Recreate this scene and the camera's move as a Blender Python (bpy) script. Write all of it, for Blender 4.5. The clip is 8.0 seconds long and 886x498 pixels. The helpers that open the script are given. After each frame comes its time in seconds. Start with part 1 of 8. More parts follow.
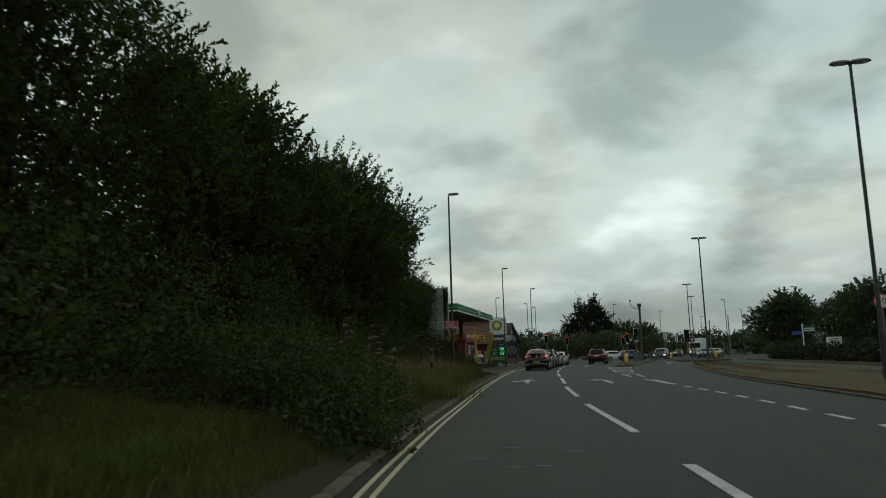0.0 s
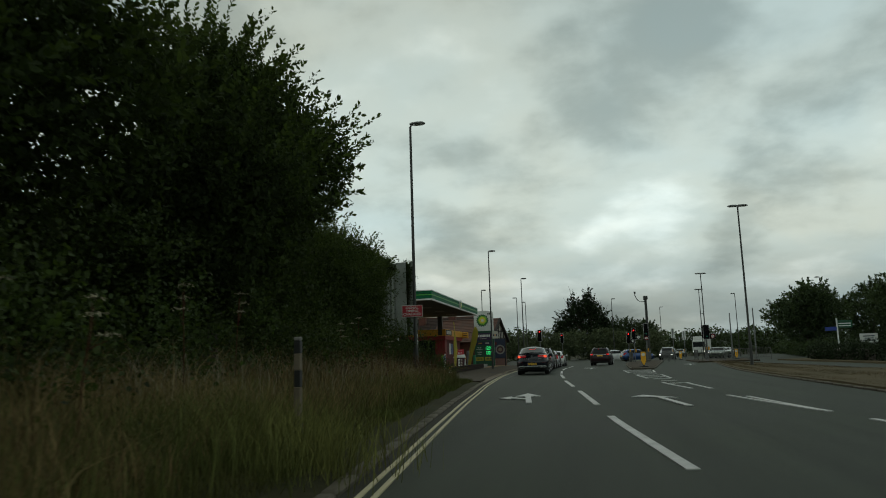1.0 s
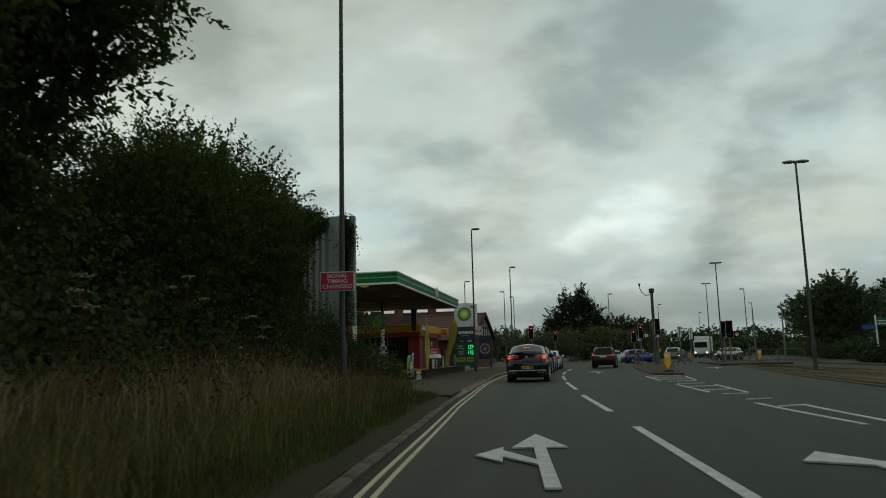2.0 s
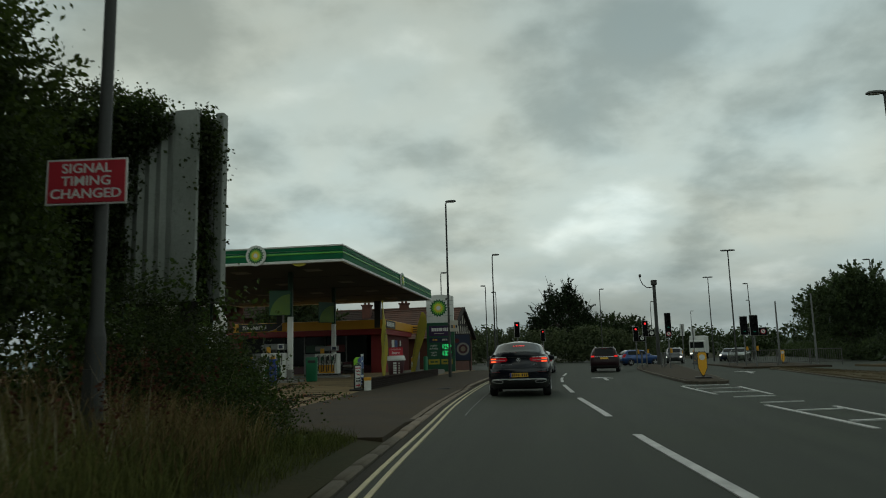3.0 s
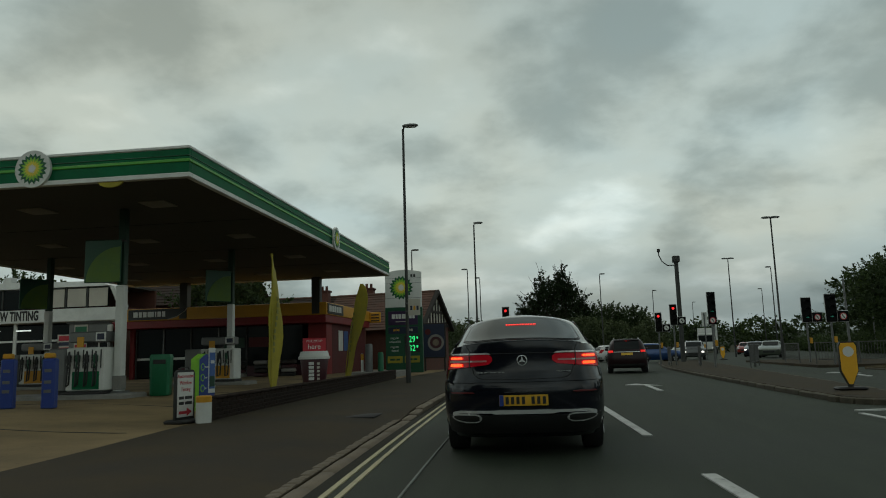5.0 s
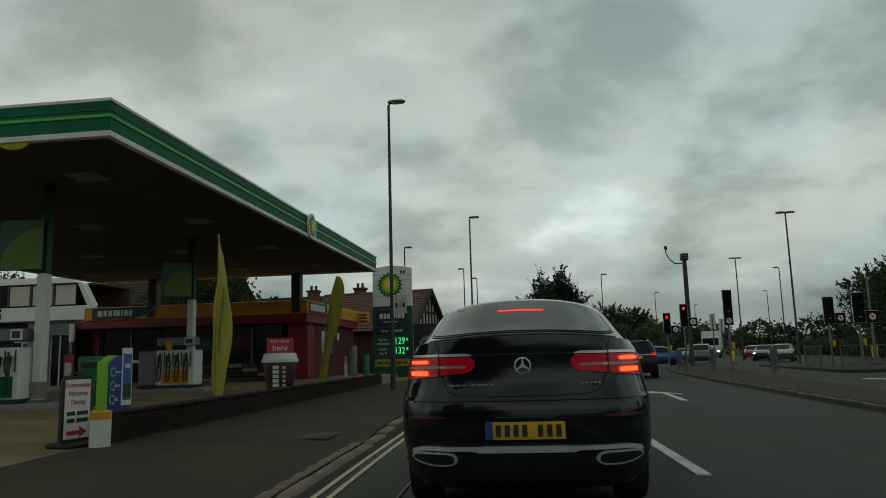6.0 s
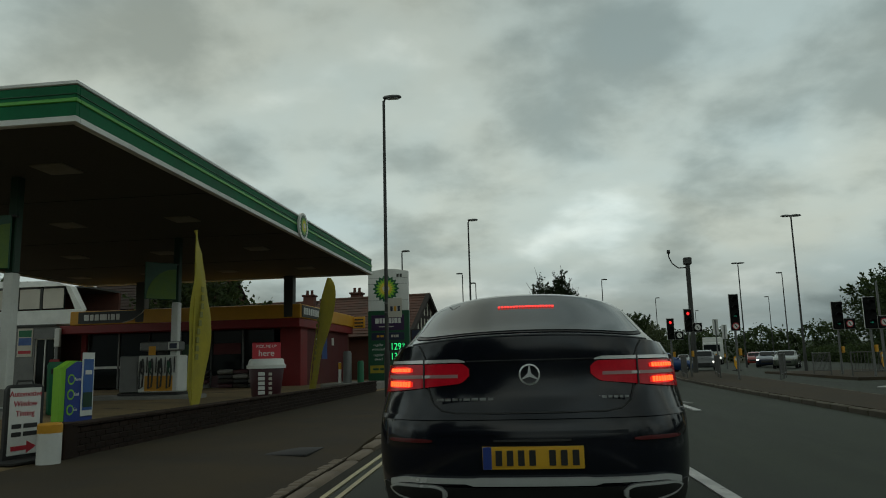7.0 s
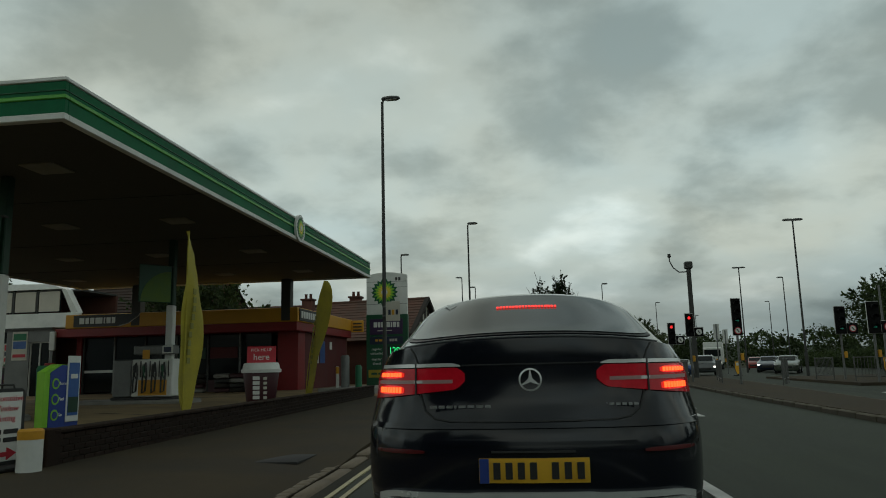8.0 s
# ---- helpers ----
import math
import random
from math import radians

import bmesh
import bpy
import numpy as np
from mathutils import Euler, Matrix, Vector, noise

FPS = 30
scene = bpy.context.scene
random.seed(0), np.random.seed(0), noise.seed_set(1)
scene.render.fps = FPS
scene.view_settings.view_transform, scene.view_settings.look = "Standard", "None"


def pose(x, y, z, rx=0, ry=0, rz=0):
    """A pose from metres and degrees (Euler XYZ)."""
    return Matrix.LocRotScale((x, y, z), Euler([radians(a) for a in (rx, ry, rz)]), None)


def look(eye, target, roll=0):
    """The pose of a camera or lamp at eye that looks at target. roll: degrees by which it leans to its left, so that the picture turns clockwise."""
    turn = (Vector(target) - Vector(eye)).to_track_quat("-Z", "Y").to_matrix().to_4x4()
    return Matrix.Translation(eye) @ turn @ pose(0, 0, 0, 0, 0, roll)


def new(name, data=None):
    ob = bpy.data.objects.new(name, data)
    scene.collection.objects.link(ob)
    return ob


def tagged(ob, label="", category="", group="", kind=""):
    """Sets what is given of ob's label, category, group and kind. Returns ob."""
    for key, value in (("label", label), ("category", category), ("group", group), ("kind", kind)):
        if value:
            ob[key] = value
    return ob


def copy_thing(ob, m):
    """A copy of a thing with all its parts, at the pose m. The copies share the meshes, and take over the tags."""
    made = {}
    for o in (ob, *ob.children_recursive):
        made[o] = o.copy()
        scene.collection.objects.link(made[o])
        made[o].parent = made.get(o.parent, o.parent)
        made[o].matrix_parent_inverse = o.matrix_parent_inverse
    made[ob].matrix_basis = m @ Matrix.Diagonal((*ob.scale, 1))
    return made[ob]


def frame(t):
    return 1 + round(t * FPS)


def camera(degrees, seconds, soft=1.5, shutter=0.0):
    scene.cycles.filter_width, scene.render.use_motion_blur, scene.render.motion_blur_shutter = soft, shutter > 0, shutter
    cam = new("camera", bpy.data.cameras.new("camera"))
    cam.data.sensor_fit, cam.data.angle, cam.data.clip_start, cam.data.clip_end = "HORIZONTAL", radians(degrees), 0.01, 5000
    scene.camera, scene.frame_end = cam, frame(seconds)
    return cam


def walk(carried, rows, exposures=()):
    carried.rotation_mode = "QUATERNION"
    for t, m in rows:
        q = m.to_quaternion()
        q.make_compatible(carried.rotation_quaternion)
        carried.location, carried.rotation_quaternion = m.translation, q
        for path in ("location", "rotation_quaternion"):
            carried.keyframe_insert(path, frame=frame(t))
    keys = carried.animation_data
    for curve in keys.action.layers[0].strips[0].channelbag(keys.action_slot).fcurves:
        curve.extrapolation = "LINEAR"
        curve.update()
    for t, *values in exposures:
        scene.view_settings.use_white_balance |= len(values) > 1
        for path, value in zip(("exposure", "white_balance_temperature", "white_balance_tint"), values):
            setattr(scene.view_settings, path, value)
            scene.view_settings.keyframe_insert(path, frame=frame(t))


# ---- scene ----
cam = camera(62.7, 8.0, soft=1.0, shutter=0.12)
PATH = [
    (0, (1.134, 0.132, 1.118), (0.723, 2.066, 1.415), -1.7),
    (0.5, (0.238, 6.845, 1.116), (-0.157, 8.784, 1.413), -1.9),
    (1, (-0.477, 12.821, 1.11), (-0.854, 14.762, 1.407), -1.8),
    (2.5, (-2.216, 28.937, 1.146), (-2.534, 30.89, 1.442), -1.4),
    (3, (-2.643, 33.643, 1.165), (-2.934, 35.6, 1.462), -1.5),
    (3.5, (-2.951, 37.75, 1.163), (-3.226, 39.71, 1.455), -1.7),
    (4, (-3.194, 41.423, 1.168), (-3.458, 43.384, 1.454), -1.8),
    (4.5, (-3.382, 44.52, 1.163), (-3.638, 46.483, 1.448), -1.8),
    (6, (-3.585, 50.007, 1.126), (-3.834, 51.969, 1.42), -1.6),
    (6.5, (-3.629, 50.702, 1.127), (-3.876, 52.663, 1.43), -1.5),
    (7, (-3.65, 51.046, 1.127), (-3.896, 53.006, 1.437), -1.5),
    (7.5, (-3.655, 51.248, 1.126), (-3.901, 53.207, 1.441), -1.4),
    (8, (-3.66, 51.359, 1.124), (-3.905, 53.318, 1.446), -1.4),
]
walk(cam, [(t, look(eye, target, roll)) for t, eye, target, roll in PATH], [(0, 0.06), (1, 0.05), (2.5, -0.04), (3.5, -0.12), (4.5, -0.15), (8, -0.18)])

# ---------------------------------------------------------------- sky and light
world = bpy.data.worlds.new("overcast_sky")
scene.world = world
world.use_nodes = True
wn, wl = world.node_tree.nodes, world.node_tree.links
wn.clear()


def wnode(kind, **values):
    n = wn.new(kind)
    for k, v in values.items():
        n.inputs[k].default_value = v
    return n


def wmath(op, a, b=None, clamp=False):
    n = wn.new("ShaderNodeMath")
    n.operation, n.use_clamp = op, clamp
    for i, s in enumerate((a, b)):
        if s is None:
            continue
        if isinstance(s, (int, float)):
            n.inputs[i].default_value = s
        else:
            wl.new(s, n.inputs[i])
    return n.outputs[0]


SUN_UP, SUN_TURN = 42.0, 150.0
sky = wn.new("ShaderNodeTexSky")
sky.sky_type, sky.sun_disc = "NISHITA", False
sky.sun_elevation, sky.sun_rotation = radians(SUN_UP), radians(SUN_TURN)
tc = wn.new("ShaderNodeTexCoord")
sep = wn.new("ShaderNodeSeparateXYZ")
wl.new(tc.outputs["Generated"], sep.inputs[0])
up = wmath("MAXIMUM", sep.outputs["Z"], 0.0)
over = wmath("ADD", up, 0.32)
flat = wn.new("ShaderNodeCombineXYZ")
wl.new(wmath("DIVIDE", sep.outputs["X"], over), flat.inputs[0])
wl.new(wmath("DIVIDE", sep.outputs["Y"], over), flat.inputs[1])


def cloud(scale, detail, rough, shift, distortion=0.0):
    m = wn.new("ShaderNodeMapping")
    m.inputs["Location"].default_value = shift
    wl.new(flat.outputs[0], m.inputs["Vector"])
    n = wnode("ShaderNodeTexNoise", Scale=scale, Detail=detail, Roughness=rough, Distortion=distortion)
    wl.new(m.outputs[0], n.inputs["Vector"])
    return n.outputs["Fac"]


def billow(scale, shift):
    m = wn.new("ShaderNodeMapping")
    m.inputs["Location"].default_value = shift
    wob = wn.new("ShaderNodeTexNoise")
    wob.inputs["Scale"].default_value, wob.inputs["Detail"].default_value = 2.2, 3.0
    wl.new(flat.outputs[0], wob.inputs["Vector"])
    off = wn.new("ShaderNodeVectorMath")
    off.operation = "MULTIPLY_ADD"
    wl.new(wob.outputs["Color"], off.inputs[0])
    off.inputs[1].default_value = (0.5, 0.5, 0.0)
    wl.new(flat.outputs[0], off.inputs[2])
    wl.new(off.outputs[0], m.inputs["Vector"])
    v = wn.new("ShaderNodeTexVoronoi")
    v.feature = "SMOOTH_F1"
    for key, value in (("Scale", scale), ("Smoothness", 0.8), ("Detail", 2.0), ("Roughness", 0.5)):
        v.inputs[key].default_value = value
    wl.new(m.outputs[0], v.inputs["Vector"])
    return wmath("SUBTRACT", 1.0, v.outputs["Distance"])


big = cloud(0.95, 3.0, 0.5, (6.3, 2.4, 0))
mid = cloud(2.4, 5.0, 0.5, (0.7, 5.2, 0), 0.1)
small = cloud(6.0, 6.0, 0.6, (1.7, 2.2, 0), 0.15)
puff = billow(2.1, (2.0, 4.0, 0))
mix = wmath("ADD", wmath("ADD", wmath("MULTIPLY", big, 0.42), wmath("MULTIPLY", mid, 0.34)), wmath("ADD", wmath("MULTIPLY", small, 0.12), wmath("MULTIPLY", wmath("SUBTRACT", puff, 0.12), 0.14)))
ramp = wn.new("ShaderNodeValToRGB")
ramp.color_ramp.interpolation = "EASE"
wl.new(mix, ramp.inputs[0])
e = ramp.color_ramp.elements
e[0].position, e[0].color = 0.36, (0.345, 0.413, 0.375, 1)
e[1].position, e[1].color = 0.585, (0.82, 0.92, 0.84, 1)
mid_stop = e.new(0.46)
mid_stop.color = (0.545, 0.635, 0.575, 1)
# dimmed overhead, above the view, to cut ground light; brighter breaks low in the sky, a grey band along the horizon
height = wn.new("ShaderNodeValToRGB")
wl.new(up, height.inputs[0])
e = height.color_ramp.elements
e[0].position, e[0].color = 0.0, (0.42, 0.46, 0.49, 1)
e[1].position, e[1].color = 1.0, (0.38, 0.38, 0.38, 1)
for at_z, v in ((0.05, 0.54), (0.09, 0.74), (0.14, 1.0), (0.21, 1.08), (0.32, 1.0), (0.47, 0.86), (0.62, 0.62)):
    e.new(at_z).color = (v, v, v * 1.01, 1)
hz = wn.new("ShaderNodeMixRGB")
hz.blend_type = "MULTIPLY"
hz.inputs[0].default_value = 1.0
wl.new(ramp.outputs[0], hz.inputs[1])
wl.new(height.outputs[0], hz.inputs[2])
# thin blue gaps
gap = wn.new("ShaderNodeMixRGB")
wl.new(wmath("MULTIPLY", wmath("SUBTRACT", cloud(0.9, 3.0, 0.5, (8.0, 2.0, 0)), 0.7, True), 3.0, True), gap.inputs[0])
wl.new(hz.outputs[0], gap.inputs[1])
skyscale = wn.new("ShaderNodeMixRGB")
skyscale.blend_type = "MULTIPLY"
skyscale.inputs[0].default_value = 1.0
wl.new(sky.outputs[0], skyscale.inputs[1])
skyscale.inputs[2].default_value = (0.08, 0.08, 0.08, 1)
wl.new(skyscale.outputs[0], gap.inputs[2])
# thinner cloud shows bluish, thick cloud warm grey
hue = wn.new("ShaderNodeValToRGB")
wl.new(cloud(1.5, 4.0, 0.5, (5.3, 1.1, 0), 0.2), hue.inputs[0])
e = hue.color_ramp.elements
e[0].position, e[0].color = 0.36, (1.045, 0.995, 0.96, 1)
e[1].position, e[1].color = 0.66, (0.94, 1.0, 1.07, 1)
tinted = wn.new("ShaderNodeMixRGB")
tinted.blend_type = "MULTIPLY"
tinted.inputs[0].default_value = 1.0
wl.new(gap.outputs[0], tinted.inputs[1])
wl.new(hue.outputs[0], tinted.inputs[2])
bg = wnode("ShaderNodeBackground", Strength=1.0)
wl.new(tinted.outputs[0], bg.inputs["Color"])
wo = wn.new("ShaderNodeOutputWorld")
wl.new(bg.outputs[0], wo.inputs["Surface"])

sun_data = bpy.data.lights.new("sun", "SUN")
sun_data.energy, sun_data.angle, sun_data.color = 0.25, radians(25), (1.0, 0.97, 0.92)
sun = new("sun", sun_data)
sun.matrix_world = Matrix.Rotation(-radians(SUN_TURN), 4, "Z") @ Matrix.Rotation(radians(90 - SUN_UP), 4, "X")

# ---------------------------------------------------------------- materials


def material(name, color, rough=0.6, metal=0.0, vary=0.25, scale=6.0, fine=60.0, bump=0.15, tint=None, spots=0.0, coat=0.0,
             alpha=None, emit=None, power=0.0, leafy=0.0, streak=0.0, island=0.0, gloss=0.5, stretch=None):
    """A painted, mineral or leafy surface with variation at two scales and fine relief."""
    m = bpy.data.materials.new(name)
    m.use_nodes = True
    n, l = m.node_tree.nodes, m.node_tree.links
    p = n["Principled BSDF"]
    p.inputs["Roughness"].default_value, p.inputs["Metallic"].default_value = rough, metal
    p.inputs["Specular IOR Level"].default_value = gloss
    p.inputs["Coat Weight"].default_value = coat
    p.inputs["Coat Roughness"].default_value = 0.04
    co = n.new("ShaderNodeTexCoord")
    src = co.outputs["Object"]
    if stretch:
        mp = n.new("ShaderNodeMapping")
        mp.inputs["Scale"].default_value = stretch
        l.new(src, mp.inputs["Vector"])
        src = mp.outputs[0]

    def tex(s, detail=4.0, r=0.6):
        t = n.new("ShaderNodeTexNoise")
        t.inputs["Scale"].default_value, t.inputs["Detail"].default_value, t.inputs["Roughness"].default_value = s, detail, r
        l.new(src, t.inputs["Vector"])
        return t.outputs["Fac"]

    coarse, grain = tex(scale), tex(fine, 3.0)
    c = Vector(color[:3])
    other = Vector(tint) if tint else c * (1 - vary)
    r1 = n.new("ShaderNodeValToRGB")
    r1.color_ramp.elements[0].position, r1.color_ramp.elements[1].position = 0.32, 0.68
    r1.color_ramp.elements[0].color, r1.color_ramp.elements[1].color = (*other, 1), (*c, 1)
    l.new(coarse, r1.inputs[0])
    out = r1.outputs[0]

    def scaled(out, fac, lo, hi):
        mr = n.new("ShaderNodeMapRange")
        mr.inputs["To Min"].default_value, mr.inputs["To Max"].default_value = lo, hi
        l.new(fac, mr.inputs["Value"])
        mu = n.new("ShaderNodeMixRGB")
        mu.blend_type, mu.inputs[0].default_value = "MULTIPLY", 1.0
        l.new(out, mu.inputs[1])
        l.new(mr.outputs[0], mu.inputs[2])
        return mu.outputs[0]

    out = scaled(out, grain, 1 - vary, 1 + vary)
    if spots:
        v = tex(fine * 0.27, 6.0, 0.75)
        r2 = n.new("ShaderNodeValToRGB")
        r2.color_ramp.elements[0].position, r2.color_ramp.elements[1].position = 0.30, 0.42
        r2.color_ramp.elements[0].color, r2.color_ramp.elements[1].color = (1 - spots,) * 3 + (1,), (1, 1, 1, 1)
        l.new(v, r2.inputs[0])
        mu = n.new("ShaderNodeMixRGB")
        mu.blend_type, mu.inputs[0].default_value = "MULTIPLY", 1.0
        l.new(out, mu.inputs[1])
        l.new(r2.outputs[0], mu.inputs[2])
        out = mu.outputs[0]
    if streak:
        mp = n.new("ShaderNodeMapping")
        mp.inputs["Scale"].default_value = (1.6, 0.07, 1.0)
        l.new(co.outputs["Object"], mp.inputs["Vector"])
        sn = n.new("ShaderNodeTexNoise")
        sn.inputs["Scale"].default_value, sn.inputs["Detail"].default_value, sn.inputs["Roughness"].default_value = 1.0, 5.0, 0.65
        l.new(mp.outputs[0], sn.inputs["Vector"])
        out = scaled(out, sn.outputs["Fac"], 1 - 1.6 * streak, 1 + 1.6 * streak)
    if island:
        g = n.new("ShaderNodeNewGeometry")
        out = scaled(out, g.outputs["Random Per Island"], 1 - island, 1 + island)
        ob = n.new("ShaderNodeObjectInfo")
        out = scaled(out, ob.outputs["Random"], 1 - island * 0.5, 1 + island * 0.5)
    l.new(out, p.inputs["Base Color"])
    if bump:
        b = n.new("ShaderNodeBump")
        b.inputs["Strength"].default_value, b.inputs["Distance"].default_value = bump, 0.01
        l.new(grain, b.inputs["Height"])
        l.new(b.outputs[0], p.inputs["Normal"])
    mr = n.new("ShaderNodeMapRange")
    mr.inputs["To Min"].default_value, mr.inputs["To Max"].default_value = max(0.02, rough - 0.12 * rough), min(1.0, rough + 0.2 * rough)
    l.new(coarse, mr.inputs["Value"])
    l.new(mr.outputs[0], p.inputs["Roughness"])
    if emit:
        p.inputs["Emission Color"].default_value, p.inputs["Emission Strength"].default_value = (*emit, 1), power
    if leafy:
        tr = n.new("ShaderNodeBsdfTranslucent")
        warm = n.new("ShaderNodeMixRGB")
        warm.blend_type, warm.inputs[0].default_value, warm.inputs[2].default_value = "MULTIPLY", 1.0, (1.5, 1.5, 0.7, 1)
        l.new(out, warm.inputs[1])
        l.new(warm.outputs[0], tr.inputs["Color"])
        both = n.new("ShaderNodeMixShader")
        both.inputs[0].default_value = leafy
        l.new(p.outputs[0], both.inputs[1])
        l.new(tr.outputs[0], both.inputs[2])
        l.new(both.outputs[0], n["Material Output"].inputs["Surface"])
    if alpha is not None:
        p.inputs["Alpha"].default_value = alpha
    return m


def glass(name, color, rough=0.03, trans=0.0):
    m = bpy.data.materials.new(name)
    m.use_nodes = True
    p = m.node_tree.nodes["Principled BSDF"]
    p.inputs["Base Color"].default_value = (*color, 1)
    p.inputs["Roughness"].default_value, p.inputs["Transmission Weight"].default_value, p.inputs["IOR"].default_value = rough, trans, 1.45
    return m


M_ASPHALT = material("asphalt", (0.033, 0.042, 0.027), 0.74, streak=0.42, vary=0.38, scale=0.35, fine=60, bump=0.7, tint=(0.019, 0.026, 0.016), spots=0.2, gloss=0.33)
M_PAVE = material("pavement_tarmac", (0.066, 0.050, 0.029), 0.9, vary=0.2, scale=0.8, fine=70, bump=0.5, tint=(0.042, 0.034, 0.024), spots=0.25, gloss=0.2)
M_PATCH = material("dark_patch", (0.035, 0.034, 0.034), 0.8, vary=0.2, scale=3, fine=80)
M_KERB = material("kerb_concrete", (0.20, 0.16, 0.115), 0.88, vary=0.3, scale=2.5, fine=50, bump=0.4, spots=0.35, island=0.15)
M_CONC = material("forecourt_concrete", (0.29, 0.208, 0.108), 0.85, vary=0.2, scale=0.5, fine=40, bump=0.25, tint=(0.165, 0.118, 0.064), spots=0.45, gloss=0.2)
M_CONC2 = material("grey_concrete", (0.26, 0.25, 0.23), 0.85, vary=0.25, scale=2, fine=40, spots=0.3)
M_WHITE_LINE = material("road_paint_white", (0.62, 0.62, 0.60), 0.65, vary=0.2, scale=3, fine=30, tint=(0.42, 0.42, 0.41), spots=0.55)
M_SCUFF = material("worn_paint_scuff", (0.24, 0.25, 0.23), 0.8, vary=0.3, scale=4, fine=40, bump=0.1, spots=0.5)
M_YELLOW_LINE = material("road_paint_yellow", (0.56, 0.49, 0.28), 0.65, vary=0.2, scale=3, fine=30, tint=(0.45, 0.40, 0.26), spots=0.5)
M_EARTH = material("verge_earth", (0.045, 0.040, 0.020), 0.95, vary=0.4, scale=0.7, fine=12, bump=0.6, tint=(0.03, 0.034, 0.014), gloss=0.1)
M_DRYGRASS = material("dry_grass", (0.27, 0.205, 0.09), 0.85, vary=0.3, scale=0.6, fine=9, bump=0.0, tint=(0.13, 0.085, 0.04), island=0.5, gloss=0.15)
M_GRASS = material("green_grass", (0.085, 0.115, 0.025), 0.85, vary=0.3, scale=0.5, fine=9, bump=0.0, tint=(0.07, 0.06, 0.022), island=0.35, gloss=0.15)
M_MEDIAN = material("median_grass", (0.115, 0.09, 0.05), 0.95, vary=0.25, scale=0.3, fine=10, bump=0.5, tint=(0.085, 0.07, 0.038), gloss=0.1)
M_LEAF = material("dark_leaf", (0.054, 0.080, 0.026), 0.7, vary=0.3, scale=0.6, fine=8, bump=0, tint=(0.028, 0.042, 0.012), island=0.45, gloss=0.2, leafy=0.4)
M_LEAF2 = material("bramble_leaf", (0.040, 0.066, 0.017), 0.65, vary=0.3, scale=0.8, fine=8, bump=0, tint=(0.028, 0.036, 0.012), island=0.5, gloss=0.25, leafy=0.35)
M_LEAF3 = material("conifer_leaf", (0.026, 0.040, 0.017), 0.8, vary=0.3, scale=0.6, fine=8, bump=0, island=0.35, gloss=0.15)
M_FARLEAF = material("far_leaf", (0.052, 0.076, 0.036), 0.7, vary=0.3, scale=0.4, fine=5, bump=0, tint=(0.034, 0.05, 0.024), island=0.45, gloss=0.2, leafy=0.3)
M_OLIVE = material("olive_leaf", (0.085, 0.105, 0.038), 0.75, vary=0.3, scale=0.25, fine=5, bump=0, tint=(0.05, 0.07, 0.026), island=0.35)
M_WEED = material("weed_leaf", (0.060, 0.098, 0.03), 0.6, vary=0.3, scale=0.8, fine=8, bump=0, tint=(0.03, 0.05, 0.014), island=0.5, gloss=0.3, leafy=0.35)
M_LONGGRASS = material("long_green_grass", (0.165, 0.165, 0.05), 0.85, vary=0.35, scale=0.5, fine=9, bump=0.0, tint=(0.06, 0.075, 0.02), island=0.4, gloss=0.15)
M_DOCK = material("rusty_dock", (0.085, 0.035, 0.022), 0.9, vary=0.3, scale=5, bump=0, island=0.4, gloss=0.1)
M_UMBEL = material("dead_stalk", (0.36, 0.32, 0.22), 0.9, vary=0.25, scale=8, bump=0, gloss=0.1)
M_BERRY = material("dull_orange_berry", (0.28, 0.10, 0.03), 0.5, vary=0.2, scale=20, bump=0)
M_BARK = material("bark", (0.065, 0.052, 0.04), 0.9, vary=0.35, scale=4, fine=40, bump=0.6)
M_STEEL = material("galvanised_steel", (0.19, 0.195, 0.19), 0.55, 0.55, vary=0.25, scale=1.5, fine=30, bump=0.08)
M_LAMPGREY = material("lamp_column_grey", (0.055, 0.057, 0.053), 0.6, 0.2, vary=0.25, scale=1.2, fine=25, bump=0.1)
M_RAIL = material("rail_grey", (0.12, 0.12, 0.115), 0.6, 0.3, vary=0.2)
M_BLACK = material("black_plastic", (0.018, 0.018, 0.018), 0.5, vary=0.3, scale=5, fine=60, bump=0.1)
M_MATT = material("matt_black", (0.007, 0.007, 0.007), 0.75, vary=0.3, scale=5, fine=60, bump=0.1, gloss=0.15)
M_DIRTKERB = material("dirty_kerb_concrete", (0.10, 0.085, 0.06), 0.92, vary=0.35, scale=2.0, fine=40, bump=0.5, spots=0.5, tint=(0.05, 0.044, 0.028), island=0.2)
M_GRIT = material("channel_grit", (0.044, 0.040, 0.029), 0.92, vary=0.35, scale=1.2, fine=60, bump=0.5, spots=0.3, tint=(0.028, 0.027, 0.02), gloss=0.2)
M_RUBBER = material("tyre_rubber", (0.017, 0.017, 0.017), 0.85, vary=0.3, scale=6, fine=80, bump=0.3)
M_WHITE = material("white_paint", (0.72, 0.73, 0.70), 0.45, vary=0.08, scale=1.2, fine=25, bump=0.05, tint=(0.58, 0.59, 0.56), spots=0.1)
M_GREEN = material("canopy_green", (0.006, 0.15, 0.06), 0.55, gloss=0.15, vary=0.12, scale=0.8, fine=15, bump=0.03, tint=(0.005, 0.10, 0.042))
M_STRIP = material("strip_green", (0.09, 0.40, 0.04), 0.4, vary=0.1, scale=1, fine=15, bump=0.02)
M_DKGREEN = material("dark_green", (0.005, 0.075, 0.032), 0.4, vary=0.12, scale=1, fine=15, bump=0.03)
M_EMBLEM = material("emblem_green", (0.004, 0.10, 0.035), 0.5, vary=0.08, scale=3, bump=0)
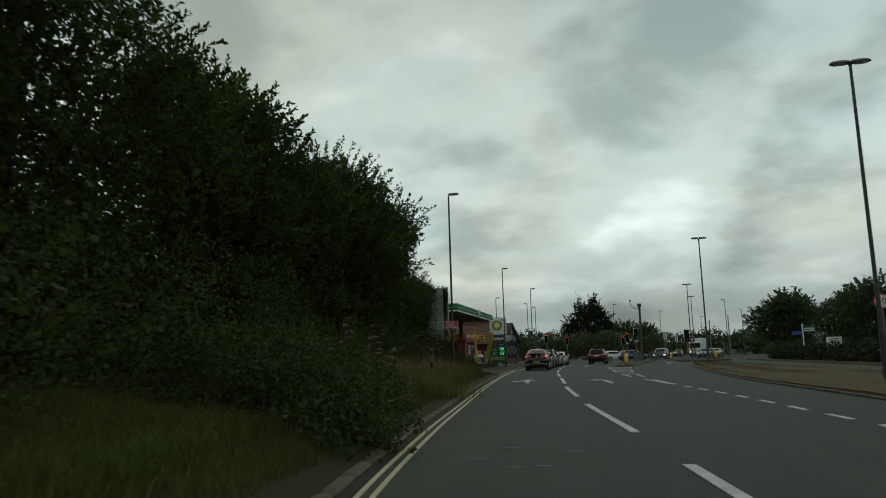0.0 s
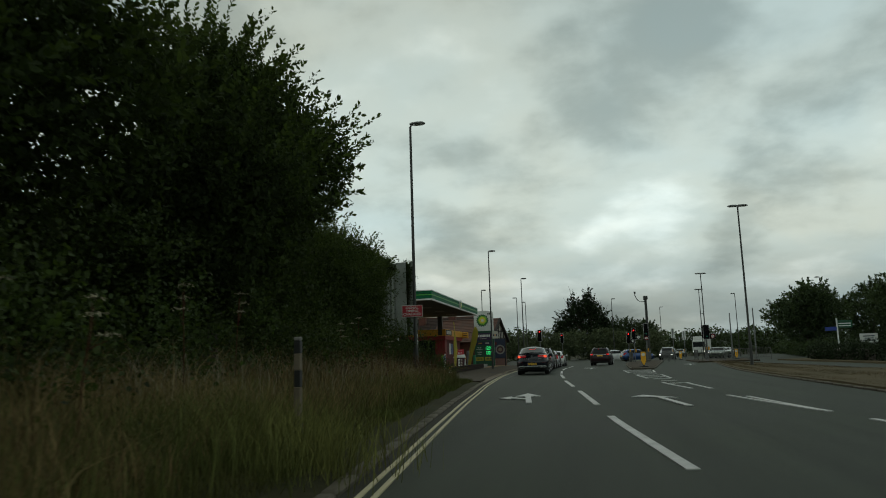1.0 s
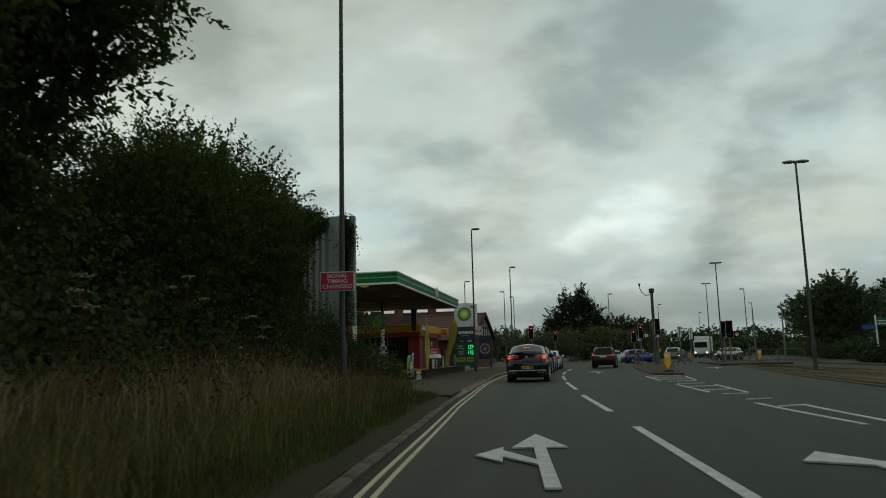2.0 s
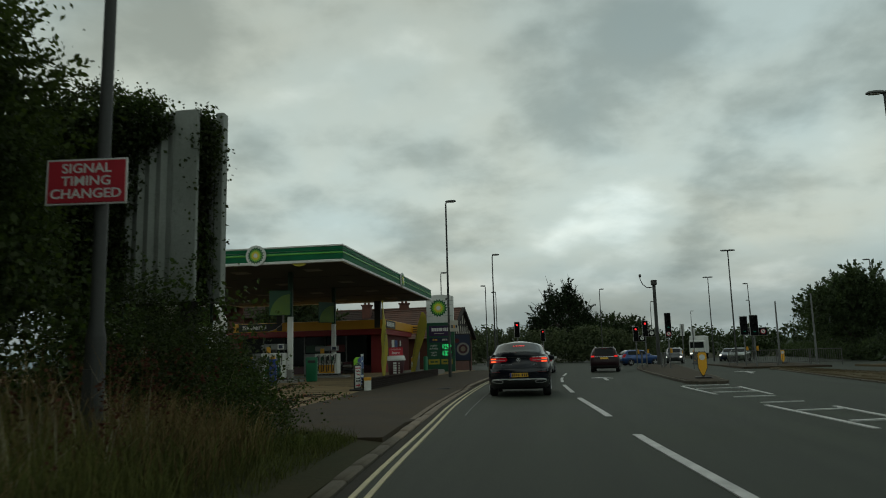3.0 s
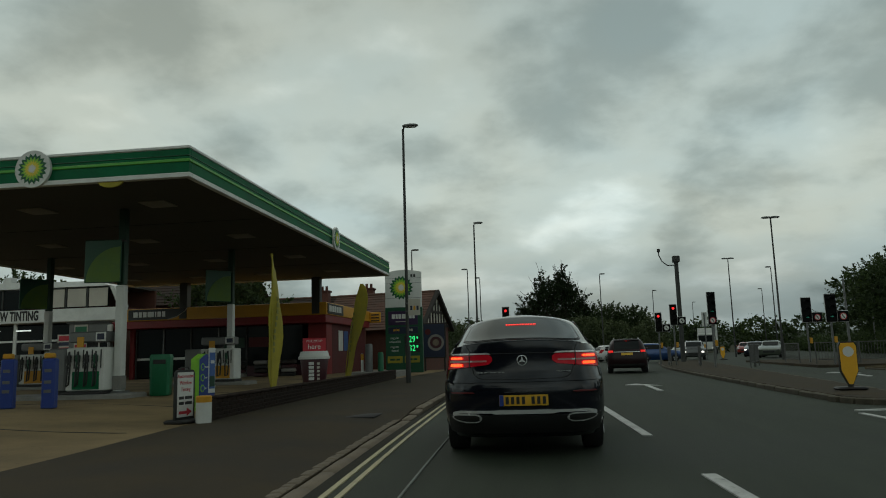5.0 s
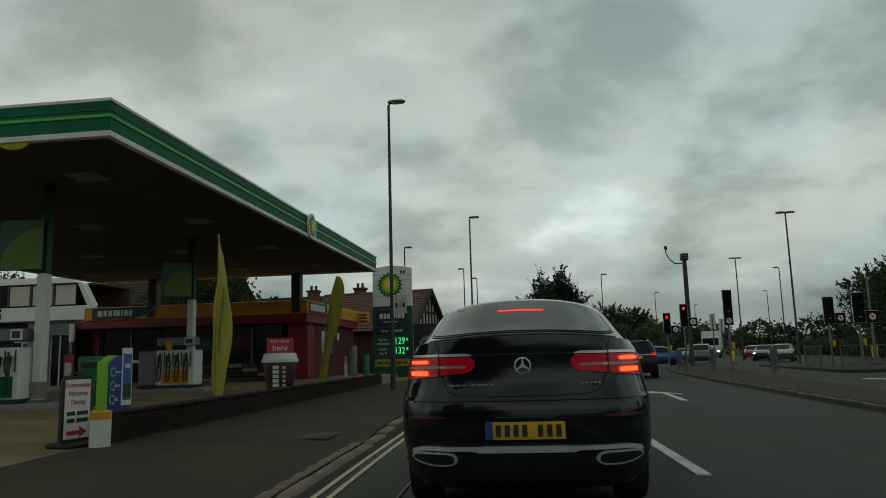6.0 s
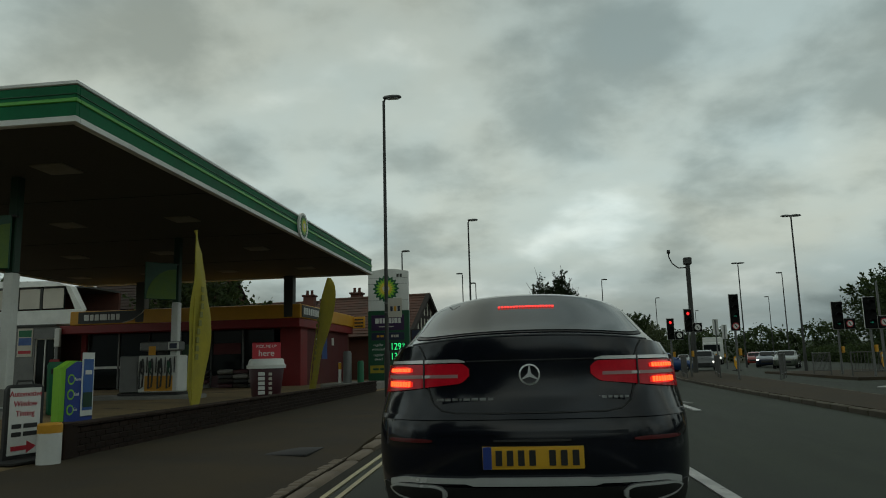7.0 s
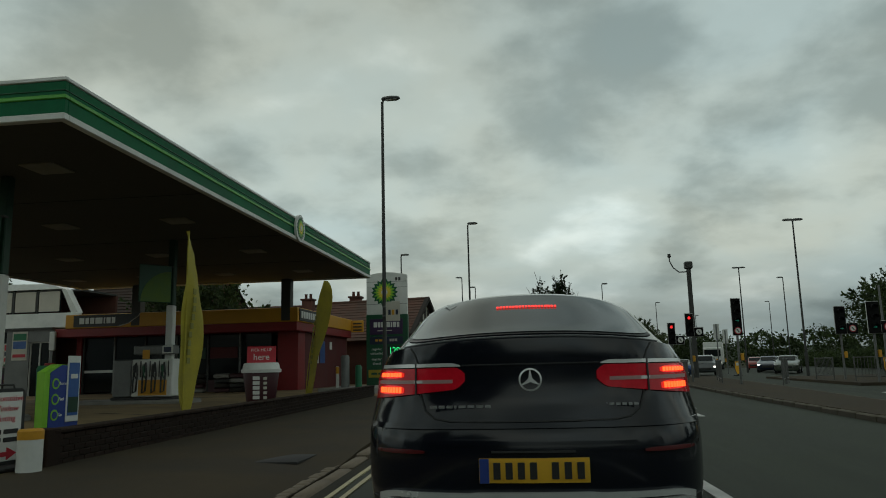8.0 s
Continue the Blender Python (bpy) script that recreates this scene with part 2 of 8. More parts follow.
M_BINGREEN = material("bin_green", (0.008, 0.15, 0.065), 0.5, vary=0.15, scale=2, fine=25, bump=0.05)
M_LIME = material("lime_green", (0.22, 0.52, 0.03), 0.4, vary=0.1, scale=1, fine=15, bump=0.02)
M_YELLOW = material("flag_yellow", (0.40, 0.33, 0.03), 0.75, vary=0.14, scale=2, fine=25, bump=0.1, tint=(0.29, 0.25, 0.03))
M_BRIGHTYEL = material("emblem_yellow", (0.75, 0.62, 0.05), 0.5, vary=0.08, scale=3, bump=0)
M_AMBER = material("amber_yellow", (0.62, 0.30, 0.015), 0.5, vary=0.1, scale=2, fine=25, bump=0.03)
M_BOLLARD = material("bollard_yellow", (0.85, 0.43, 0.015), 0.45, vary=0.08, scale=3, fine=30, bump=0.02)
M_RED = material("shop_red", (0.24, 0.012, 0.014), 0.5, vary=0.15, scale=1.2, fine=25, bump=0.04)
M_SIGNRED = material("sign_red", (0.46, 0.02, 0.035), 0.45, vary=0.08, scale=2, fine=25, bump=0.02)
M_MAROON = material("maroon", (0.055, 0.012, 0.018), 0.45, vary=0.1, scale=2, fine=25, bump=0.02)
M_PURPLE = material("deep_purple", (0.035, 0.012, 0.06), 0.4, vary=0.1, scale=2)
M_BLUE = material("panel_blue", (0.02, 0.05, 0.26), 0.4, vary=0.12, scale=2, fine=25, bump=0.02)
M_SCREEN = material("screen_blue", (0.05, 0.13, 0.36), 0.3, vary=0.15, scale=3, bump=0.0, tint=(0.03, 0.08, 0.25))
M_NAVY = material("navy", (0.012, 0.02, 0.05), 0.4, vary=0.12, scale=2)
# soffit colour lowered to carry the dimness under the canopy
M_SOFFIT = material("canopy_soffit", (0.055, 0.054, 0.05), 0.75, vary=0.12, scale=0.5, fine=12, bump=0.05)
M_BRICK = material("red_brick", (0.115, 0.045, 0.032), 0.9, vary=0.25, scale=2, fine=40, bump=0.4, island=0.3)
M_WALLBRICK = material("brown_wall_brick", (0.030, 0.018, 0.013), 0.9, vary=0.25, scale=2, fine=40, bump=0.4, island=0.3, gloss=0.2)
M_COLGREEN = material("column_green", (0.004, 0.04, 0.018), 0.5, vary=0.12, scale=1, fine=15, bump=0.03)
M_BANNER = material("faded_lime_banner", (0.13, 0.22, 0.03), 0.6, vary=0.15, scale=2, fine=25, bump=0.02, tint=(0.09, 0.18, 0.05))
M_FADED = material("faded_print", (0.24, 0.23, 0.05), 0.7, vary=0.2, scale=4, fine=40, bump=0.0)
M_DKREFLECT = material("dark_red_reflector", (0.10, 0.008, 0.01), 0.25, vary=0.1, bump=0)
# shop red darkened for the shaded side wall; also used for dark print
M_SHADERED = material("shaded_dark_red", (0.10, 0.013, 0.014), 0.7, vary=0.2, scale=1.2, fine=25, bump=0.1)
M_MORTAR = material("mortar", (0.025, 0.02, 0.016), 0.95, vary=0.2, scale=3, fine=50)
M_ROOF = material("roof_tile", (0.15, 0.07, 0.05), 0.85, vary=0.3, scale=1.2, fine=25, bump=0.3, tint=(0.10, 0.06, 0.045), island=0.2)
M_DKROOF = material("dark_roof_tile", (0.055, 0.034, 0.027), 0.9, vary=0.3, scale=1.2, fine=25, bump=0.3, tint=(0.04, 0.03, 0.025), island=0.2, gloss=0.2)
M_TIMBER = material("dark_timber", (0.035, 0.028, 0.024), 0.8, vary=0.3, scale=3, fine=40)
M_RENDER = material("cream_render", (0.55, 0.52, 0.45), 0.85, vary=0.15, scale=1, fine=30)
M_GLASS = glass("dark_window_glass", (0.010, 0.012, 0.012), 0.05)
M_GLASS.node_tree.nodes["Principled BSDF"].inputs["Specular IOR Level"].default_value = 0.15
M_CARGLASS = glass("car_glass", (0.016, 0.019, 0.02), 0.05)
M_CARGLASS.node_tree.nodes["Principled BSDF"].inputs["Specular IOR Level"].default_value = 0.25
M_CHROME = material("chrome", (0.75, 0.76, 0.77), 0.12, 1.0, vary=0.05, bump=0)
M_ALLOY = material("alloy", (0.45, 0.46, 0.47), 0.3, 0.9, vary=0.1, bump=0)
M_TAIL = material("tail_lamp_red", (0.44, 0.010, 0.020), 0.15, vary=0.1, scale=5, bump=0, gloss=0.3)
M_TAILON = material("lit_tail_lamp_red", (0.44, 0.010, 0.020), 0.15, vary=0.25, scale=14, bump=0, gloss=0.3, emit=(1.0, 0.006, 0.035), power=0.05)
M_TAILLIT = material("lit_brake_lamp", (0.6, 0.04, 0.02), 0.2, vary=0.05, bump=0, emit=(1.0, 0.12, 0.02), power=1.9)
M_HIGHLIT = material("lit_high_brake_lamp", (0.6, 0.03, 0.03), 0.2, vary=0.05, bump=0, emit=(1.0, 0.05, 0.04), power=1.5)
M_TAILGLOW = material("glowing_lamp_lens", (0.5, 0.01, 0.01), 0.2, vary=0.05, bump=0, emit=(1.0, 0.012, 0.008), power=0.55)
M_LAMPBAR = material("pale_lamp_bar", (0.42, 0.26, 0.25), 0.3, vary=0.1, bump=0)
M_LIPSHEEN = material("boot_lip_sheen", (0.10, 0.105, 0.11), 0.3, vary=0.05, bump=0)
M_REDLIT = material("lit_red_signal", (0.6, 0.02, 0.02), 0.2, vary=0.05, bump=0, emit=(1.0, 0.03, 0.03), power=1.1)
M_GREENLIT = material("lit_green_digit", (0.05, 0.6, 0.2), 0.3, vary=0.05, bump=0, emit=(0.03, 1.0, 0.25), power=1.0)
M_TEALLIT = material("lit_green_signal", (0.02, 0.3, 0.2), 0.3, vary=0.05, bump=0, emit=(0.02, 0.55, 0.36), power=0.1)
M_HEADLIT = material("lit_head_lamp", (0.9, 0.9, 0.85), 0.2, vary=0.02, bump=0, emit=(1.0, 0.97, 0.88), power=1.6)
M_PLATE = material("plate_yellow", (0.78, 0.44, 0.03), 0.4, vary=0.05, scale=3, bump=0)
M_TUBE = material("tube_light", (0.8, 0.8, 0.8), 0.4, vary=0.02, bump=0, emit=(0.9, 1.0, 0.95), power=0.8)
M_CORRUGATED = material("grey_corrugated_sheet", (0.31, 0.33, 0.30), 0.6, 0.1, vary=0.2, scale=0.8, fine=20, bump=0.1, tint=(0.20, 0.22, 0.19), spots=0.3)


def paint(name, color, metal=0.4):
    return material(name, color, 0.28, metal, vary=0.04, scale=2, fine=200, bump=0.0, coat=1.0)


M_TRIM = material("bright_trim", (0.74, 0.75, 0.75), 0.25, 0.35, vary=0.05, bump=0)
M_CARBLACK = material("black_car_paint", (0.006, 0.0075, 0.013), 0.12, 0.0, vary=0.04, scale=2, fine=200, bump=0.0, coat=0.0, gloss=0.45)

# ---------------------------------------------------------------- mesh tools


class Geo:
    """Vertices and faces of one mesh."""

    def __init__(self):
        self.v, self.f = [], []

    def add(self, verts, faces):
        k = len(self.v)
        self.v += [tuple(p) for p in verts]
        self.f += [tuple(i + k for i in f) for f in faces]
        return self

    def box(self, x0, x1, y0, y1, z0, z1, b=0.0, m=None):
        b = min(b, (x1 - x0) * 0.45, (y1 - y0) * 0.45, (z1 - z0) * 0.45)
        if b <= 0:
            vs = [(x, y, z) for z in (z0, z1) for x, y in ((x0, y0), (x1, y0), (x1, y1), (x0, y1))]
            fs = [(3, 2, 1, 0), (4, 5, 6, 7), (0, 1, 5, 4), (1, 2, 6, 5), (2, 3, 7, 6), (3, 0, 4, 7)]
        else:
            def loop(x0, x1, y0, y1, z):
                return [(x0 + b, y0, z), (x1 - b, y0, z), (x1, y0 + b, z), (x1, y1 - b, z), (x1 - b, y1, z), (x0 + b, y1, z), (x0, y1 - b, z), (x0, y0 + b, z)]
            vs = loop(x0 + b, x1 - b, y0 + b, y1 - b, z0) + loop(x0, x1, y0, y1, z0 + b) + loop(x0, x1, y0, y1, z1 - b) + loop(x0 + b, x1 - b, y0 + b, y1 - b, z1)
            fs = [tuple(range(7, -1, -1)), tuple(range(24, 32))]
            for r in range(3):
                fs += [(r * 8 + i, r * 8 + (i + 1) % 8, r * 8 + 8 + (i + 1) % 8, r * 8 + 8 + i) for i in range(8)]
        if m is not None:
            vs = [m @ Vector(p) for p in vs]
        return self.add(vs, fs)

    def rings(self, loops, caps=True, closed=True):
        n = len(loops[0])
        vs = [p for r in loops for p in r]
        fs = []
        for k in range(len(loops) - 1):
            for i in range(n if closed else n - 1):
                j = (i + 1) % n
                fs.append((k * n + i, k * n + j, k * n + n + j, k * n + n + i))
        if caps:
            fs.append(tuple(range(n - 1, -1, -1)))
            fs.append(tuple(range((len(loops) - 1) * n, len(loops) * n)))
        return self.add(vs, fs)

    def tube(self, pts, radii, n=10, caps=True):
        pts = [Vector(p) for p in pts]
        if isinstance(radii, (int, float)):
            radii = [radii] * len(pts)
        loops = []
        for i, p in enumerate(pts):
            d = (pts[min(i + 1, len(pts) - 1)] - pts[max(i - 1, 0)]).normalized()
            a = d.orthogonal().normalized() if i == 0 else (a - a.dot(d) * d).normalized()
            c = d.cross(a)
            loops.append([p + radii[i] * (math.cos(2 * math.pi * k / n) * a + math.sin(2 * math.pi * k / n) * c) for k in range(n)])
        return self.rings(loops, caps)

    def prism(self, poly, axis, c0, c1):
        def at(a, b, c):
            return {"x": (c, a, b), "y": (a, c, b), "z": (a, b, c)}[axis]
        return self.rings([[at(a, b, c) for a, b in poly] for c in (c0, c1)])

    def move(self, m):
        self.v = [tuple(m @ Vector(p)) for p in self.v]
        return self

    def mesh(self, name, mat, smooth=True, angle=40):
        me = bpy.data.meshes.new(name)
        me.from_pydata(self.v, [], self.f)
        me.materials.append(mat)
        bm = bmesh.new()
        bm.from_mesh(me)
        bmesh.ops.recalc_face_normals(bm, faces=bm.faces)
        bm.to_mesh(me)
        bm.free()
        if smooth:
            me.polygons.foreach_set("use_smooth", [True] * len(me.polygons))
            me.set_sharp_from_angle(angle=radians(angle))
        me.update()
        return me


def part(name, geo, mat, parent, label="", m=None, smooth=True):
    data = geo if isinstance(geo, bpy.types.Mesh) else geo.mesh(name, mat, smooth)
    ob = new(name, data)
    ob.parent = parent
    if m is not None:
        ob.matrix_basis = m
    if label:
        ob["label"] = label
    return ob


def thing(name, m, label, category, group="", kind=""):
    ob = new(name)
    ob.empty_display_size = 0.2
    ob.matrix_basis = m
    return tagged(ob, label, category, group, kind)


def structure(name, geo, mat, label, category, smooth=True):
    ob = new(name, geo.mesh(name, mat, smooth))
    return tagged(ob, label, category, "", "structure")


def letters(name, text, size, mat, parent, m, label="", depth=0.004, squeeze=1.0, bold=0.0):
    """Raised lettering in the built-in font, facing -y of the pose m."""
    cu = bpy.data.curves.new(name, "FONT")
    cu.body, cu.size, cu.align_x, cu.align_y, cu.extrude = text, size, "CENTER", "CENTER", depth
    cu.resolution_u, cu.offset = 3, bold
    tmp = bpy.data.objects.new(name + "_tmp", cu)
    scene.collection.objects.link(tmp)
    me = bpy.data.meshes.new_from_object(tmp.evaluated_get(bpy.context.evaluated_depsgraph_get()))
    bpy.data.objects.remove(tmp)
    me.materials.clear()
    me.materials.append(mat)
    me.transform(Matrix.Rotation(radians(90), 4, "X") @ Matrix.Diagonal((squeeze, 1, 1, 1)))
    return part(name, me, mat, parent, label, m)


def bars(name, mat, parent, m, widths, height, gap, label="", depth=0.004):
    """A row of plain bars in the place of lettering, facing -y."""
    x = -(sum(widths) + gap * (len(widths) - 1)) / 2
    for w in widths:
        part(name, Geo().box(x, x + w, -depth, 0, -height / 2, height / 2, 0.0015), mat, parent, label, m)
        x += w + gap


def curve(points, lo=-40.0, hi=260.0, step=0.5, soft=9):
    """A smooth plan line x(y) through a few known places."""
    ys = np.arange(lo, hi + step, step)
    xs = np.interp(ys, [p[0] for p in points], [p[1] for p in points])
    k = np.hanning(soft + 2)[1:-1]
    pad = np.pad(xs, soft // 2, mode="reflect", reflect_type="odd")
    xs = np.convolve(pad, k / k.sum(), "valid")
    return lambda y: float(np.interp(y, ys, xs))


def noise2(x, y, s, seed=0.0):
    return noise.noise(Vector((x * s, y * s, seed)))


# ---------------------------------------------------------------- plan of the road
kerb_line = curve([(-40, 7.2), (0, 0.02), (6.4, -1.01), (9.3, -1.38), (13.1, -1.84), (17, -2.24), (19, -2.46), (23.5, -2.92), (28, -3.37), (31, -3.67), (35.4, -4.04), (41, -4.55),
                   (44.4, -4.78), (51, -5.26), (54.6, -5.45), (58, -5.6), (63, -5.78), (70, -5.9), (78, -5.85), (86, -5.5), (95, -5.2), (110, -5.6), (130, -8.5), (260, -30)])
dash_line = curve([(-40, 8.6), (0, 2.9), (7.8, 1.9), (11, 1.52), (17, 0.72), (20, 0.44), (25.7, -0.14), (29.4, -0.36), (38.6, -1.07), (44.7, -1.54), (48, -1.7),
                   (54, -2.07), (57, -2.15), (64, -2.39), (70.5, -2.38), (77, -2.18), (83, -1.93), (92, -1.4), (110, 0.5), (260, 20)])
hatch_left = curve([(-40, 8.5), (0, 6.1), (12, 4.9), (15, 4.63), (19, 4.32), (22, 4.02), (24.3, 3.72), (26.9, 3.45), (32, 2.75), (38.4, 2.15), (45, 1.9), (50, 1.72), (60, 1.56), (260, 1.5)])
hatch_right = curve([(-40, 8.9), (20, 4.5), (26.5, 3.5), (31.7, 3.08), (38, 2.82), (45, 2.82), (50, 2.87), (54, 2.95), (59, 3.25), (64, 3.7), (260, 20)])
island_left = curve([(-40, 2), (62.6, 2.12), (67, 2.22), (78, 2.58), (88, 3.1), (98, 4.3), (104, 5.4), (260, 30)])
island_right = curve([(-40, 3), (62.6, 3.55), (66, 4.1), (72, 4.7), (80, 5.6), (90, 6.7), (98, 7.5), (104, 8.2), (260, 30)])
median_left = curve([(-40, 7.3), (17, 6.8), (30, 6.25), (44, 6.7), (52, 7.1), (61, 7.95), (70, 9.0), (78, 9.95), (260, 12)])
median_right = curve([(-40, 13.5), (47, 11.8), (66, 11.1), (78, 10.7), (260, 11)])


def ground_z(x, y):
    """Height of the verge and forecourt side of the road."""
    d = kerb_line(y) - 0.28 - x
    if y > 49.6:
        rise = min(max((-9.6 - x) / 4.5, 0), 1)
        return 0.11 + 0.19 * rise * rise * (3 - 2 * rise)
    edge_x = float(np.interp(y, [43.6, 45.0, 47.0, 49.6], [-5.6, -7.4, -8.2, -8.75]))
    under = 0.14 * min(max((y - 44.0) / 0.8, 0), 1) * min(max((x - edge_x) / 0.3, 0), 1)
    bank = min(max((d - 0.3) / 5.5, 0), 1) if d > 0 else 0.0
    lip = 0.045 * min(max(1 - (d - 0.05) / 0.5, 0), 1)
    edge = min(max((49.6 - y) / 4.0, 0), 1)
    flat_part = min(max((46.0 - y) / 4.0, 0), 1) if d < 3.2 else edge
    return 0.10 - lip - under + (0.85 * bank + 0.06 * noise2(x, y, 0.6)) * flat_part * (1 if y < 45 else edge)


def sheet(y0, y1, dy, left, right, nx, z):
    """A ground sheet between two plan lines."""
    g = Geo()
    ys = np.arange(y0, y1 + dy * 0.5, dy)
    vs = []
    for y in ys:
        a, b = left(y), right(y)
        for i in range(nx + 1):
            x = a + (b - a) * i / nx
            vs.append((x, y, z(x, y)))
    n = nx + 1
    g.add(vs, [(k * n + i, k * n + i + 1, k * n + n + i + 1, k * n + n + i) for k in range(len(ys) - 1) for i in range(nx)])
    rim = [i for i in range(n)] + [k * n + nx for k in range(1, len(ys))] + [(len(ys) - 1) * n + i for i in range(nx - 1, -1, -1)] + [k * n for k in range(len(ys) - 2, 0, -1)]
    low = [(vs[i][0], vs[i][1], vs[i][2] - 0.3) for i in rim]
    c = len(g.v)
    g.v += low
    g.f += [(rim[k], rim[(k + 1) % len(rim)], c + (k + 1) % len(rim), c + k) for k in range(len(rim))]
    return g


g = Geo()
for r, z in ((0, -0.06),):
    n = 48
    rad = [30, 90, 250, 700, 1800, 4000]
    vs = [(0, 60, z)]
    for R in rad:
        for k in range(n):
            a = 2 * math.pi * k / n
            vs.append((R * math.cos(a), 60 + R * math.sin(a), z))
    fs = [(0, 1 + k, 1 + (k + 1) % n) for k in range(n)]
    for j in range(len(rad) - 1):
        fs += [(1 + j * n + k, 1 + (j + 1) * n + k, 1 + (j + 1) * n + (k + 1) % n, 1 + j * n + (k + 1) % n) for k in range(n)]
    g.add(vs, fs)
structure("ground", g, M_EARTH, "flat brown and green open ground reaching the horizon", "ground")

structure("road", sheet(-40, 170, 1.0, lambda y: kerb_line(y) - 0.3 if y < 92 else kerb_line(y) - 0.3 - min((y - 92) * 1.2, 25), lambda y: 18.5 if y < 84 else 18.5 + min((y - 84) * 1.1, 60), 24,
          lambda x, y: 0.012 * noise2(x, y, 0.15)), M_ASPHALT, "dark grey worn asphalt carriageway with patches", "road")

# grass bank beside the carriageway
structure("verge", sheet(-40, 49.4, 0.6, lambda y: -60, lambda y: kerb_line(y) - 0.27, 40, ground_z), M_EARTH,
          "rough earth bank of the roadside verge under long grass", "verge")
structure("median", sheet(-40, 80, 1.0, median_left, median_right, 8, lambda x, y: 0.12 + 0.05 * noise2(x, y, 0.3)), M_MEDIAN,
          "dry brown grass strip between the two carriageways", "verge")

# footway in front of the forecourt, with its kerb
structure("pavement", sheet(43.6, 92, 0.6, lambda y: float(np.interp(y, [43.6, 45.0, 47.0, 49.6, 52.6, 55.2, 59, 79, 92], [-5.6, -7.4, -8.2, -8.6, -8.8, -9.0, -9.4, -10.0, -9.4])), lambda y: kerb_line(y) - 0.3, 8,
          lambda x, y: 0.118 - 0.083 * min(max(1 - (kerb_line(y) - 0.3 - x) / 1.3, 0), 1) * min(max((y - 45.9) / 1.5, 0), 1) * min(max((61.2 - y) / 1.5, 0), 1)), M_PAVE, "dark brown-grey tarmac footway", "pavement")
structure("traffic_island", sheet(62.5, 104, 0.75, lambda y: island_left(y) + 0.12, lambda y: island_right(y) - 0.12, 6, lambda x, y: 0.12), M_PAVE,
          "tarmac traffic island with signals at the junction", "island")
nose_c, nose_a = (island_left(62.5) + island_right(62.5)) / 2, (island_right(62.5) - island_left(62.5)) / 2
nose = [(nose_c + (nose_a - 0.1) * math.cos(a), 62.5 + 1.2 * math.sin(a)) for a in [math.pi + math.pi * i / 16 for i in range(17)]]
structure("island_nose", Geo().prism(nose, "z", -0.1, 0.118), M_PAVE, "rounded tarmac nose of the traffic island", "island")
structure("right_footway", sheet(-40, 84, 2.0, lambda y: 16.2, lambda y: 40, 6, lambda x, y: 0.11), M_MEDIAN, "dry grass and footway before the hedge", "verge")
structure("corner_island", sheet(83, 98, 1.0, lambda y: 9.2 + (y - 83) * 0.05, lambda y: 14.5 + (y - 83) * 0.1, 6, lambda x, y: 0.12), M_PAVE, "tarmac corner island with railings and signals", "island")

# forecourt concrete in large bays with dark joints
structure("forecourt", sheet(49.3, 95, 0.8, lambda y: -60, lambda y: float(np.interp(y, [49.6, 52.6, 55.2, 59, 79, 92], [-8.5, -8.7, -8.9, -9.3, -9.9, -9.3])), 60, lambda x, y: ground_z(x, y) + 0.004), M_CONC,
          "worn buff concrete forecourt with oil stains", "forecourt")


def ribbon(line, y0, y1, off, width, z=0.013, step=0.75):
    g = Geo()
    n = max(2, int((y1 - y0) / step))
    vs = []
    for k in range(n + 1):
        y = y0 + (y1 - y0) * k / n
        x = line(y) + off
        zz = z + 0.012 * noise2(x, y, 0.15)
        vs += [(x - width / 2, y, zz), (x + width / 2, y, zz), (x + width / 2, y, zz - 0.02), (x - width / 2, y, zz - 0.02)]
    return g.rings([vs[i:i + 4] for i in range(0, len(vs), 4)])


def line_mark(name, geo, mat, label, group):
    return tagged(new(name, geo.mesh(name, mat, False)), label, "road marking", group, "structure")


structure("channel", ribbon(kerb_line, -30, 92, -0.065, 0.13, 0.012), M_GRIT, "dark gritty channel between kerb and yellow lines", "channel")
for k in range(9):
    y0 = 1.75 + 9.22 * k
    y1 = y0 + 6.1
    if k < 9:
        line_mark("lane_line", ribbon(dash_line, y0, y1, 0, 0.13), M_WHITE_LINE, "worn white broken lane line on asphalt", "lane lines")
for off in (0.03, 0.168):
    line_mark("double_yellow_line", ribbon(kerb_line, -30, 92, off, 0.052), M_YELLOW_LINE, "faded yellow no-waiting line along the kerb", "double yellow lines")
for k in range(15):
    y0 = -0.6 + 1.9 * k
    if y0 < 24.6:
        line_mark("edge_dash", ribbon(hatch_left, y0, y0 + 0.95, 0, 0.11), M_WHITE_LINE, "short white dash dividing the turning lane", "turning lane dashes")
for y0 in (26.9, 35.6, 45.2, 54.7):
    line_mark("hatch_line", ribbon(hatch_left, y0, y0 + 5.0, 0, 0.10), M_WHITE_LINE, "white border line of the hatched area", "hatching")
    line_mark("hatch_line", ribbon(hatch_right, y0 - 0.3, y0 + 4.4, 0, 0.10), M_WHITE_LINE, "white border line of the hatched area", "hatching")
for k in range(10):
    y0 = 39.4 + 2.3 * k
    a, b = hatch_left(y0) + 0.1, hatch_right(y0) - 0.1
    g = Geo().prism([(a, y0), (b, y0 + 0.25), (b, y0 + 0.36), (a, y0 + 0.11)], "z", 0.0, 0.022)
    line_mark("hatch_bar", g, M_WHITE_LINE, "white diagonal bar of the hatched area", "hatching")


